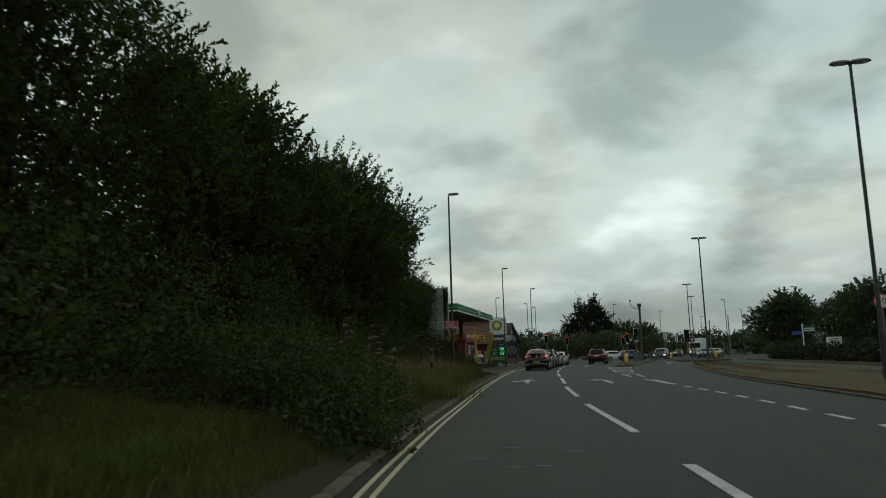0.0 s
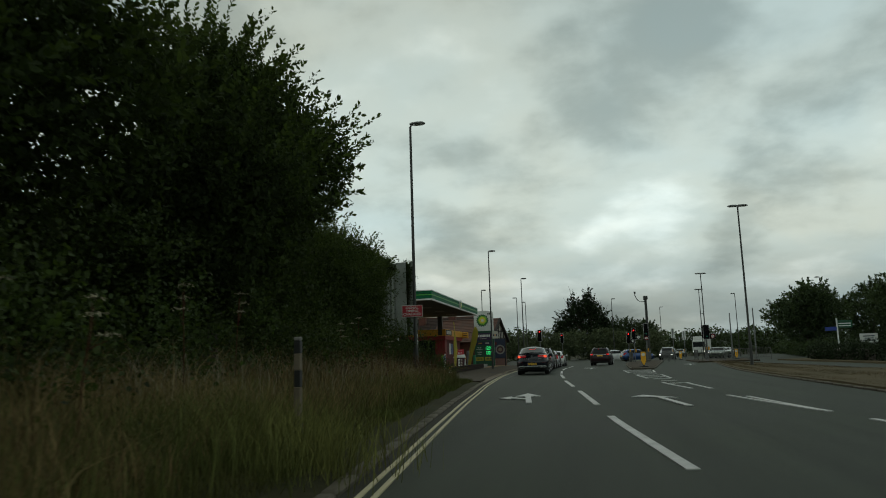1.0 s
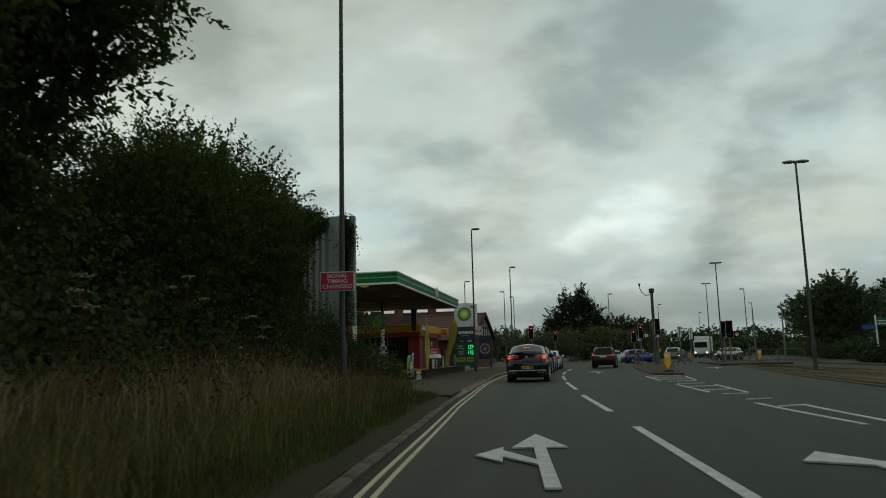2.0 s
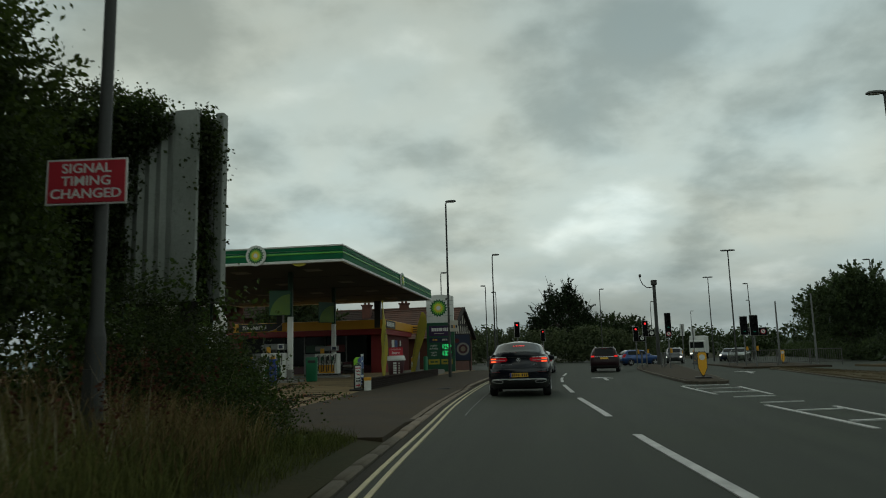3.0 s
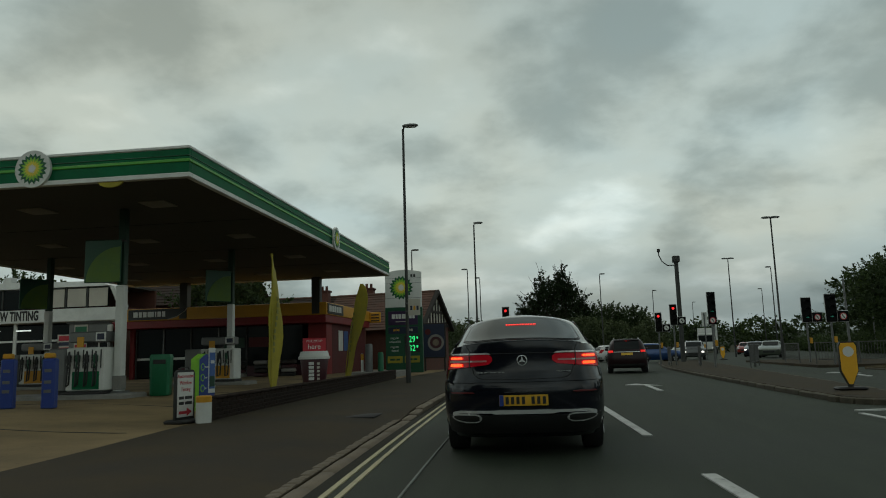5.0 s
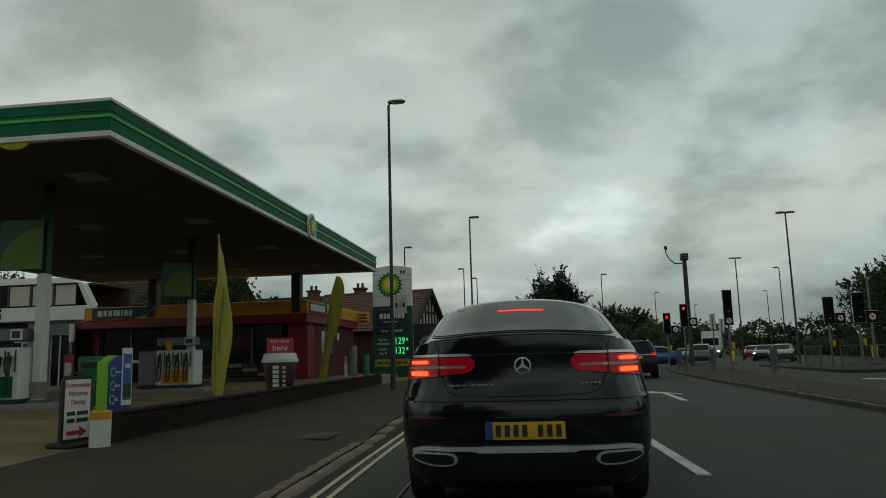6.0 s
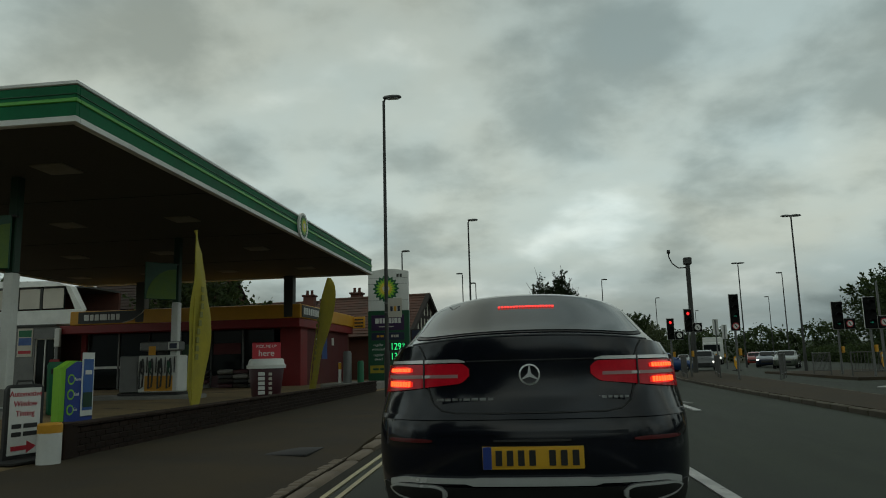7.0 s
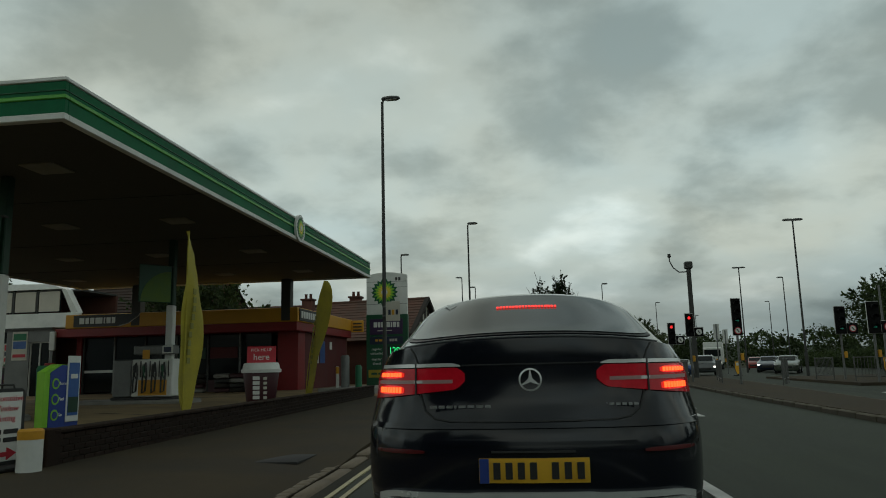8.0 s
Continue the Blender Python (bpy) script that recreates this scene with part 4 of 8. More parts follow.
# green direction sign beyond the median
t = thing("direction_sign", pose(24.3, 93.2, 0.0) @ Matrix.Diagonal((1.29, 1.29, 1.29, 1)), "small green finger sign on a white post", "road sign")
part("post", Geo().tube([(0, 0, -0.1), (0, 0, 3.0)], 0.055, 10), M_WHITE, t)
part("panel", Geo().box(0.02, 1.1, -0.03, 0.0, 2.25, 2.85, 0.01), M_DKGREEN, t)
for z in (2.38, 2.56):
    part("text_bar", Geo().box(0.1, 1.0, -0.036, -0.028, z, z + 0.07, 0.002), M_WHITE, t)
part("blue_panel", Geo().box(-0.9, -0.02, -0.03, 0.0, 2.05, 2.35, 0.01), M_BLUE, t, "small blue panel")

# white notice board behind the hedge
t = thing("notice_board", pose(29.8, 101, -0.06) @ Matrix.Diagonal((1.31, 1.31, 1.31, 1)), "white notice board on two posts behind the hedge", "notice board")
part("board", Geo().box(-0.7, 0.7, -0.03, 0.03, 0.95, 1.85, 0.015), M_WHITE, t)
for x in (-0.55, 0.55):
    part("post", Geo().box(x - 0.04, x + 0.04, 0.03, 0.1, 0, 1.85, 0.01), M_TIMBER, t)
for z, w in ((1.6, 0.9), (1.42, 0.7), (1.25, 1.0)):
    part("text_bar", Geo().box(-w / 2, w / 2, -0.036, -0.03, z, z + 0.08, 0.002), M_NAVY, t)


def guard_rail(m, length, n):
    t = thing("guard_rail", m, "grey steel pedestrian guard rail panel", "railing", "guard rails")
    for z in (0.18, 1.0):
        part("rail", Geo().box(0, length, -0.022, 0.022, z, z + 0.04, 0.008), M_RAIL, t)
    for x in (0.0, length):
        part("post", Geo().box(x - 0.025, x + 0.025, -0.025, 0.025, -0.05, 1.06, 0.008), M_RAIL, t)
    for k in range(1, n):
        x = length * k / n
        part("bar", Geo().tube([(x, 0, 0.2), (x, 0, 1.0)], 0.011, 6), M_RAIL, t)
    return t


a = guard_rail(pose(9.9, 85.2, 0.12, 0, 0, 3), 2.0, 14)
for x, y, rz in ((12.0, 85.35, 3), (14.1, 85.5, 5), (9.85, 87.4, 92), (4.6, 86.2, 80), (5.1, 88.4, 80), (5.5, 90.6, 80), (3.5, 88.2, 84), (3.75, 90.3, 82), (6.1, 82.6, 70), (6.9, 84.7, 70)):
    copy_thing(a, pose(x, y, 0.12, 0, 0, rz))

for x, y, h in ((28.2, 121.7, 6.8), (13.6, 90.5, 4.6), (15.3, 88.0, 4.9)):
    t = thing("bare_pole", pose(x, y, 0.1), "plain pale grey steel pole", "pole", "bare poles")
    part("shaft", Geo().tube([(0, 0, -0.1), (0, 0, 1.2), (0, 0, h)], [0.085, 0.07, 0.05], 10), M_STEEL, t)
    part("door", Geo().box(-0.05, 0.05, -0.105, -0.09, 0.4, 0.9, 0.004), M_STEEL, t)

# ---------------------------------------------------------------- petrol station


def star(c, axis, r, n, depth, thick, inner=0.86):
    """A flat disc with a notched rim, centred at c; axis 'y' faces -y, 'x' faces +x."""
    poly = []
    for k in range(2 * n):
        a = math.pi * k / n
        q = r * (1.0 if k % 2 == 0 else inner)
        poly.append((q * math.cos(a), q * math.sin(a)))
    if axis == "y":
        return Geo().prism([(c[0] + a, c[2] + b) for a, b in poly], "y", c[1] - depth - thick, c[1] - depth)
    return Geo().prism([(c[1] + a, c[2] + b) for a, b in poly], "x", c[0] + depth, c[0] + depth + thick)


def emblem(parent, c, axis, r, plate=True):
    if plate:
        p = part("emblem", star(c, axis, r, 24, 0.0, 0.07, 1.0), M_WHITE, parent, "round white emblem plate")
        d = 0.07
    else:
        p, d = parent, 0.0
    part("emblem_rim", star(c, axis, r * 0.84, 18, d, 0.008, 0.80), M_EMBLEM, p, "green notched disc")
    part("emblem_core", star(c, axis, r * 0.25, 18, d + 0.018, 0.006, 0.6), M_WHITE, p, "white centre")
    part("emblem_ring", star(c, axis, r * 0.66, 18, d + 0.008, 0.006, 0.74), M_LIME, p, "lime notched disc")
    part("emblem_heart", star(c, axis, r * 0.48, 18, d + 0.013, 0.006, 0.70), M_BRIGHTYEL, p, "yellow notched disc")


CX0, CX1, CY0, CY1, CZ0, CZ1 = -24.4, -10.8, 61.35, 82.4, 5.07, 5.78
t = thing("canopy", pose(0, 0, 0), "large flat petrol station canopy with green fascia and white edge", "canopy")
part("soffit", Geo().box(CX0 + 0.15, CX1 - 0.15, CY0 + 0.15, CY1 - 0.15, CZ0 + 0.05, CZ0 + 0.13), M_SOFFIT, t, "grey-brown underside, darkened for the shade below")
part("deck", Geo().box(CX0 + 0.1, CX1 - 0.1, CY0 + 0.1, CY1 - 0.1, CZ0 + 0.14, CZ1 - 0.1), M_STEEL, t)


def fascia(z0, z1, out, mat, name, label=""):
    for a in ((CX0 - out, CX1 + out, CY0 - out, CY0 + 0.1), (CX0 - out, CX1 + out, CY1 - 0.1, CY1 + out)):
        part(name, Geo().box(*a, z0, z1, 0.012), mat, t, label)
    for a in ((CX0 - out, CX0 + 0.1, CY0 + 0.1, CY1 - 0.1), (CX1 - 0.1, CX1 + out, CY0 + 0.1, CY1 - 0.1)):
        part(name, Geo().box(*a, z0, z1, 0.012), mat, t, label)


fascia(CZ0, CZ0 + 0.11, 0.03, M_WHITE, "edge_strip", "white lower edge")
fascia(CZ0 + 0.11, CZ1 - 0.07, 0.0, M_GREEN, "fascia", "green fascia panel")
fascia(CZ0 + 0.345, CZ0 + 0.415, 0.025, M_STRIP, "light_strip", "bright lime line")
fascia(CZ0 + 0.47, CZ0 + 0.50, 0.012, M_DKGREEN, "shade_strip", "dark green line")
fascia(CZ1 - 0.07, CZ1, 0.02, M_WHITE, "top_trim", "pale metal trim")
emblem(t, (-14.4, CY0 - 0.02, 5.45), "y", 0.42)
emblem(t, (CX1 + 0.02, 72.6, 5.45), "x", 0.42)
for x in (-12.6, -16.9, -21.0):
    half = [(x + 0.3 * math.cos(a), CZ0 + 0.02 + 0.14 * math.sin(a)) for a in [math.pi + math.pi * i / 10 for i in range(11)]]
    part("number_plate_disc", Geo().prism(half, "y", CY0 + 0.0, CY0 + 0.04), M_YELLOW, t, "yellow half-round pump marker")
for i in range(4):
    for j in range(4):
        x, y = -12.9 - 3.3 * i, 63.9 + 5.2 * j
        part("soffit_light", Geo().box(x - 0.35, x + 0.35, y - 0.35, y + 0.35, CZ0 + 0.02, CZ0 + 0.06, 0.01), M_CONC2, t, "unlit square light panel")
for y in (66.5, 71.8, 77.0):
    part("soffit_seam", Geo().box(CX0 + 0.2, CX1 - 0.2, y - 0.02, y + 0.02, CZ0 + 0.035, CZ0 + 0.05), M_LAMPGREY, t)
for x, y in ((-14.07, 64.35), (-14.38, 71.75), (-14.45, 82.1), (-21.0, 64.35), (-21.45, 71.75), (-21.4, 82.1)):
    c = thing("canopy_column", pose(x, y, 0.4), "square canopy column, white below and dark green above", "column", "canopy columns")
    r = 0.21 if y > 80 else 0.108
    if y > 80:
        # dark grey stands for the shaft seen against the light
        part("upper_shaft", Geo().box(-r, r, -r, r, 2.9, CZ0 - 0.35, 0.02), M_LAMPGREY, c, "shaft above the shop fascia, greyed as if backlit")
        continue
    part("lower_shaft", Geo().box(-r, r, -r, r, -0.1, 2.74, 0.02), M_WHITE, c, "white cladding")
    part("upper_shaft", Geo().box(0.01 - r, r - 0.01, 0.01 - r, r - 0.01, 2.74, CZ0 - 0.35, 0.02), M_COLGREEN, c, "dark green cladding")
    bm = pose(0, -0.18, 0, 0, 0, 8 if y < 70 else 48)
    part("banner", Geo().box(-0.87, 0.06, -0.02, 0.02, 2.8, 3.9, 0.015), M_DKGREEN, c, "green and lime banner panel", bm)
    quarter = [(0.04, 2.82), (0.04, 3.72)] + [(0.04 - 0.86 * math.sin(a), 2.82 + 0.9 * math.cos(a)) for a in [math.pi / 2 * k / 10 for k in range(1, 11)]]
    part("banner_wave", Geo().prism(quarter, "y", -0.03, -0.018), M_BANNER, c, "faded lime sweep", bm)
    part("banner_arm", Geo().box(-0.1, 0.12, -0.01, 0.2, 3.86, 3.9, 0.005), M_LAMPGREY, c, "", bm)
    part("foot", Geo().box(-0.2, 0.2, -0.2, 0.2, -0.05, 0.08, 0.02), M_STEEL, c)
    part("edge_guard", Geo().box(-r - 0.012, r + 0.012, -r - 0.012, r + 0.012, 0.1, 0.45, 0.01), M_CONC2, c, "scuffed grey lower guard")


def pump(m, lower, label):
    t = thing("fuel_pump", m, label, "fuel pump", "fuel pumps")
    part("plinth", Geo().box(-0.78, 0.78, -0.36, 0.36, 0, 0.08, 0.02), M_BLACK, t)
    part("housing", Geo().box(-0.75, -0.28, -0.33, 0.33, 0.08, 1.15, 0.03), M_STEEL, t, "grey metal housing")
    part("cabinet", Geo().box(-0.28, 0.75, -0.3, 0.3, 0.08, 1.15, 0.025), M_WHITE, t, "white hose cabinet")
    part("lower_panel", Geo().box(-0.1, 0.62, -0.312, 0.312, 0.12, 0.56, 0.008), lower, t, "coloured lower panel")
    part("header", Geo().box(-0.3, 0.7, -0.22, 0.22, 1.28, 1.55, 0.03), M_STEEL, t, "grey header")
    part("header_post", Geo().box(0.12, 0.3, -0.1, 0.1, 1.15, 1.3, 0.01), M_BLACK, t)
    part("screen", Geo().box(0.45, 0.72, -0.24, -0.215, 1.3, 1.53, 0.008), M_WHITE, t, "small white display")
    part("screen_glass", Geo().box(0.49, 0.68, -0.246, -0.238, 1.34, 1.49, 0.004), M_NAVY, t)
    part("notice", Geo().box(-0.05, 0.13, -0.24, -0.21, 1.16, 1.42, 0.006), M_AMBER, t, "yellow hazard notice")
    for k in range(4):
        x = -0.16 + 0.235 * k
        col = (M_BLACK, M_DKGREEN, M_BLACK, M_DKGREEN)[k]
        g = Geo().box(x - 0.04, x + 0.04, -0.42, -0.3, 0.78, 0.98, 0.02)
        g.tube([(x, -0.38, 0.8), (x, -0.4, 0.7), (x + 0.03, -0.36, 0.6)], 0.016, 6)
        part("nozzle", g, col, t)
        pts = [(x, -0.37, 0.95), (x + 0.07, -0.46, 1.05), (x + 0.11, -0.48, 0.7), (x + 0.07, -0.45, 0.25), (x - 0.03, -0.4, 0.2), (x - 0.06, -0.34, 0.5), (x - 0.05, -0.31, 1.0)]
        part("hose", Geo().tube(pts, 0.022, 6), M_BLACK, t)
        part("divider", Geo().box(x + 0.105, x + 0.125, -0.33, -0.29, 0.64, 1.1, 0.004), M_LAMPGREY, t)
    return t


for y in (64.35, 71.75):
    for x in (-14.9, -21.8):
        g = Geo().box(-2.2, 1.3, -0.55, 0.55, -0.1, 0.12, 0.04)
        part("slab", g, M_CONC2, thing("pump_island", pose(x, y, 0.3), "raised concrete pump island with worn edges", "island", "pump islands"))
for x, y, mat_l, lab in ((-14.9, 64.2, M_GREEN, "white and green"), (-21.8, 64.2, M_AMBER, "white and orange"), (-14.9, 71.6, M_AMBER, "white and orange"), (-21.8, 71.6, M_AMBER, "white and orange")):
    pump(pose(x - 0.05, y, 0.42) @ Matrix.Diagonal((1.2 if y > 70 else 1.0, 1, 1, 1)), mat_l, lab + " fuel pump with four hanging hoses")


def service_post(m):
    t = thing("service_post", m, "slim blue self-service post with a yellow top", "service unit", "service posts")
    part("body", Geo().box(-0.13, 0.13, -0.1, 0.1, 0, 1.1, 0.025), M_BLUE, t)
    part("cap", Geo().box(-0.11, 0.07, -0.08, 0.08, 1.1, 1.22, 0.02), M_AMBER, t, "yellow cap")
    for z in (0.35, 0.55, 0.8):
        part("label_plate", Geo().box(-0.07, 0.07, -0.107, -0.098, z, z + 0.07, 0.003), M_STEEL, t, "pale instruction label")
    return t


service_post(pose(-14.38, 60.85, 0.295, 0, 0, 14) @ Matrix.Diagonal((1, 1, 0.92, 1)))
service_post(pose(-13.45, 60.85, 0.285, 0, 0, 10) @ Matrix.Diagonal((1, 1, 0.92, 1)))


def waste_bin(m):
    t = thing("waste_bin", m, "green plastic forecourt bin with an open top slot", "bin", "bins")
    loops = []
    for z, s in ((0, 0.9), (0.04, 1.0), (1.02, 1.06), (1.12, 1.08), (1.2, 0.96)):
        loops.append([(0.31 * s * (1 if k in (0, 1, 2, 7) else -1) * (1 if k in (0, 1, 4, 5) else 0.75), 0.29 * s * (1 if k in (1, 2, 3, 4) else -1) * (1 if k in (2, 3, 6, 7) else 0.75), z) for k in range(8)])
    part("body", Geo().rings(loops), M_BINGREEN, t)
    part("slot", Geo().box(-0.2, 0.2, -0.33, -0.28, 0.92, 1.05, 0.01), M_BLACK, t)
    return t


waste_bin(pose(-13.35, 65.1, 0.3, 0, 0, 16) @ Matrix.Diagonal((0.78, 0.78, 0.88, 1)))
waste_bin(pose(-20.5, 66.0, 0.3, 0, 0, 16) @ Matrix.Diagonal((0.74, 0.74, 0.92, 1)))

# feather flags
for x, y, top, lean, turn_z, lab in ((-9.67, 63.3, 3.3, 0.02, 86, "yellow feather flag hanging on a thin pole"), (-10.05, 71.15, 3.2, 1.1, -46, "leaning yellow feather flag on a thin pole")):
    t = thing("feather_flag", pose(x, y, 0.3, 0, 0, turn_z), lab, "flag", "feather flags")
    pole = [(lean * (k / 8) ** 1.6, 0, top * k / 8) for k in range(9)]
    part("pole", Geo().tube(pole, 0.017, 6), M_YELLOW, t, "pole in a yellow sleeve")
    loops = []
    for k in range(25):
        s = k / 24
        z = 0.22 + (top - 0.2) * s
        x0 = lean * (z / top) ** 1.6
        w = float(np.interp(s, [0, 0.06, 0.35, 0.52, 0.8, 0.86, 1.0], [0.26, 0.4, 0.56, 0.64, 0.38, 0.4, 0.05])) if lean < 0.5 else 0.75 * min(1.0, 0.5 + 1.1 * s) * (1.0 if s < 0.72 else max(0.04, math.cos((s - 0.72) / 0.28 * math.pi / 2) ** 0.7))
        ripple = [0.05 * math.sin(5 * s + 3.2 * u) + 0.02 * math.sin(14 * s + 6 * u) for u in (0, 0.33, 0.66, 1)]
        x0 -= float(np.interp(s, [0, 0.05, 0.5, 0.78, 0.84, 1.0], [0.02, 0.07, 0.08, 0.06, 0.12, 0.02])) if lean < 0.5 else 0.0
        front = [(x0 + w * u, r, z) for u, r in zip((0, 0.33, 0.66, 1), ripple)]
        loops.append(front + [(a, b + 0.006, c) for a, b, c in front[::-1]])
    cloth = part("cloth", Geo().rings(loops), M_YELLOW, t, "rippled yellow cloth")
    for k in range(9):
        z = 1.0 + 0.15 * k
        s = (z - 0.22) / (top - 0.2)
        x0 = lean * (z / top) ** 1.6 + 0.14
        y0 = 0.05 * math.sin(5 * s + 1.6) + 0.02 * math.sin(14 * s + 3)
        part("text_bar", Geo().box(x0 - 0.05, x0 + 0.05, y0 - 0.016, y0 - 0.008, z, z + 0.1, 0.002), M_FADED, cloth, "faded text bar")

# coffee cup advertisement
t = thing("coffee_cup_display", pose(-10.23, 68.3, 0.3, 0, 0, 16) @ Matrix.Diagonal((1.1, 1.1, 1.11, 1)), "giant maroon takeaway cup display with a white lid", "display")
part("cup", Geo().rings([[(r * math.cos(2 * math.pi * k / 28), r * math.sin(2 * math.pi * k / 28), z) for k in range(28)] for z, r in ((0, 0.28), (0.02, 0.295), (0.74, 0.385), (0.76, 0.38))]), M_MAROON, t, "maroon cup wall")
part("lid", Geo().rings([[(r * math.cos(2 * math.pi * k / 28), r * math.sin(2 * math.pi * k / 28), z) for k in range(28)] for z, r in ((0.73, 0.425), (0.80, 0.43), (0.81, 0.40), (0.92, 0.375), (0.94, 0.35))]), M_WHITE, t, "white lid")
top_sign = part("topper", Geo().box(-0.31, 0.31, -0.02, 0.02, 0.93, 1.30, 0.03), M_SIGNRED, t, "red topper sign")
letters("lettering", "PICK ME UP", 0.085, M_WHITE, top_sign, pose(0, -0.021, 1.21))
letters("lettering", "here", 0.19, M_WHITE, top_sign, pose(0, -0.021, 1.06))
for k in range(5):
    z = 0.18 + 0.1 * k
    part("brand_bar", Geo().box(-0.14, -0.0, -0.02, 0.02, z, z + 0.075, 0.004).move(Matrix.Translation((0, -0.30 - 0.115 * z, 0))), M_WHITE, t, "white bar")
    part("brand_bar", Geo().box(0.08, 0.15, -0.02, 0.02, z, z + 0.06, 0.004).move(Matrix.Translation((0, -0.285 - 0.115 * z, 0))), M_RENDER, t, "pale bar")

# blue app advertisement at the corner of the forecourt
t = thing("forecourt_sign", pose(-9.92, 60.35, 0.24, 0, 0, 82) @ Matrix.Diagonal((0.88, 1, 1, 1)), "blue and green upright forecourt advertisement sign", "sign")
poly = [(-0.34, 0), (0.34, 0), (0.34, 0.97), (0.1, 1.04), (-0.1, 1.05), (-0.34, 0.95)]
part("core", Geo().prism(poly, "y", -0.06, 0.06), M_LIME, t, "lime green edge")
part("panel", Geo().prism([(max(min(x * 0.98 + 0.07, 0.335), -0.24), z * 0.985 + 0.005) for x, z in poly], "y", -0.07, -0.055), M_BLUE, t, "blue printed face")
part("phone", Geo().box(0.07, 0.33, -0.082, -0.07, 0.3, 1.16, 0.015), M_WHITE, t, "white phone picture")
part("phone_screen", Geo().box(0.095, 0.305, -0.087, -0.08, 0.38, 1.07, 0.004), M_SCREEN, t, "blue phone screen")
part("screen_picture", Geo().box(0.1, 0.3, -0.091, -0.085, 0.42, 0.62, 0.003), M_COLGREEN, t, "dark green picture on the screen")
part("brand_bar", Geo().box(0.13, 0.27, -0.092, -0.086, 0.86, 0.92, 0.002), M_WHITE, t)
for k in range(3):
    c = Vector((-0.14, -0.072, 0.80 - 0.2 * k))
    part("ring", Geo().tube([c, c - Vector((0, 0.006, 0))], 0.07, 18), M_LIME, t, "green ring")
    part("ring_core", Geo().tube([c - Vector((0, 0.005, 0)), c - Vector((0, 0.009, 0))], 0.048, 18), M_BLUE, t)
for k, w in enumerate(("Phone", "Fuel", "Go")):
    letters("lettering", w, 0.062, M_WHITE, t, pose(-0.005 - 0.012 * k, -0.071, 0.80 - 0.2 * k))
letters("lettering", "The", 0.1, M_WHITE, t, pose(-0.15, -0.071, 0.19))
letters("lettering", "app", 0.1, M_WHITE, t, pose(0.22, -0.071, 0.19))
part("brand_bar", Geo().box(-0.05, 0.14, -0.076, -0.07, 0.165, 0.215, 0.002), M_WHITE, t)
letters("lettering", "The new way to", 0.085, M_WHITE, t, pose(0.03, -0.071, 0.08))

# A-board
t = thing("pavement_board", pose(-9.58, 58.95, 0.11, 0, 0, 80), "white folding pavement board in a black frame", "sign")
arch = [(-0.26, 0.06), (0.26, 0.06), (0.26, 0.82)] + [(0.18 + 0.08 * math.cos(a), 0.82 + 0.08 * math.sin(a)) for a in (0.4, 0.8, 1.2, 1.57)] + [(-0.18 - 0.08 * math.cos(a), 0.82 + 0.08 * math.sin(a)) for a in (1.57, 1.2, 0.8, 0.4)] + [(-0.26, 0.82)]
p = part("frame", Geo().prism(arch, "y", -0.02, 0.02), M_BLACK, t, "black frame with rounded top")
part("handle", Geo().tube([(-0.12, 0, 0.89), (-0.1, 0, 0.94), (0.1, 0, 0.94), (0.12, 0, 0.89)], 0.012, 8), M_BLACK, t)
part("poster", Geo().box(-0.215, 0.215, -0.026, -0.018, 0.11, 0.86, 0.006), M_WHITE, p, "white poster")
part("poster", Geo().box(-0.215, 0.215, 0.018, 0.026, 0.11, 0.86, 0.006), M_WHITE, p, "white poster")
part("base", Geo().box(-0.3, 0.3, -0.2, 0.2, 0.0, 0.07, 0.025), M_BLACK, t, "black rubber base")
bt = pose(0, -0.027, 0.03)
for k, w in enumerate(("Automotive", "Window", "Tinting")):
    letters("lettering", w, 0.092, M_SIGNRED, t, bt @ pose(0, 0, 0.76 - 0.11 * k), "red script letters")
for k in range(2):
    bars("number_bar", M_BLACK, t, bt @ pose(0, 0, 0.4 - 0.09 * k), [0.13, 0.19], 0.05, 0.03)
part("arrow", Geo().prism([(-0.17, 0.13), (0.04, 0.13), (0.04, 0.09), (0.17, 0.16), (0.04, 0.23), (0.04, 0.18), (-0.17, 0.18)], "y", -0.004, 0.002).move(bt), M_SIGNRED, t, "dark red arrow")

t = thing("guard_post", pose(-9.2, 58.9, 0.1), "short white round post with a yellow top band", "bollard", "guard posts")
part("shaft", Geo().tube([(0, 0, -0.05), (0, 0, 0.36)], 0.13, 20), M_WHITE, t, "scuffed white lower part")
part("band", Geo().tube([(0, 0, 0.36), (0, 0, 0.45), (0, 0, 0.47)], [0.133, 0.133, 0.115], 20), M_AMBER, t, "yellow band")

# price totem
t = thing("price_totem", pose(-10.68, 85.5, 0.12, 0, 0, 2), "tall green and white fuel price totem with lit green digits", "sign")
arch = [(-0.97, 3.57), (0.97, 3.57), (0.97, 5.45)] + [(0.97 - 1.94 * k / 8, 5.45 + 0.13 * math.sin(math.pi * k / 8)) for k in range(1, 8)] + [(-0.97, 5.45)]
part("crown_panel", Geo().prism(arch, "y", -0.16, 0.16), M_WHITE, t, "white curved top panel")
part("body", Geo().box(-1.0, 1.0, -0.17, 0.17, 0.1, 3.57, 0.03), M_DKGREEN, t, "dark green body")
for z in (4.05, 4.85, 5.12):
    part("seam", Geo().box(-0.97, 0.97, -0.164, -0.158, z, z + 0.015), M_STEEL, t)
emblem(t, (-0.1, -0.165, 4.62), "y", 0.78, False)
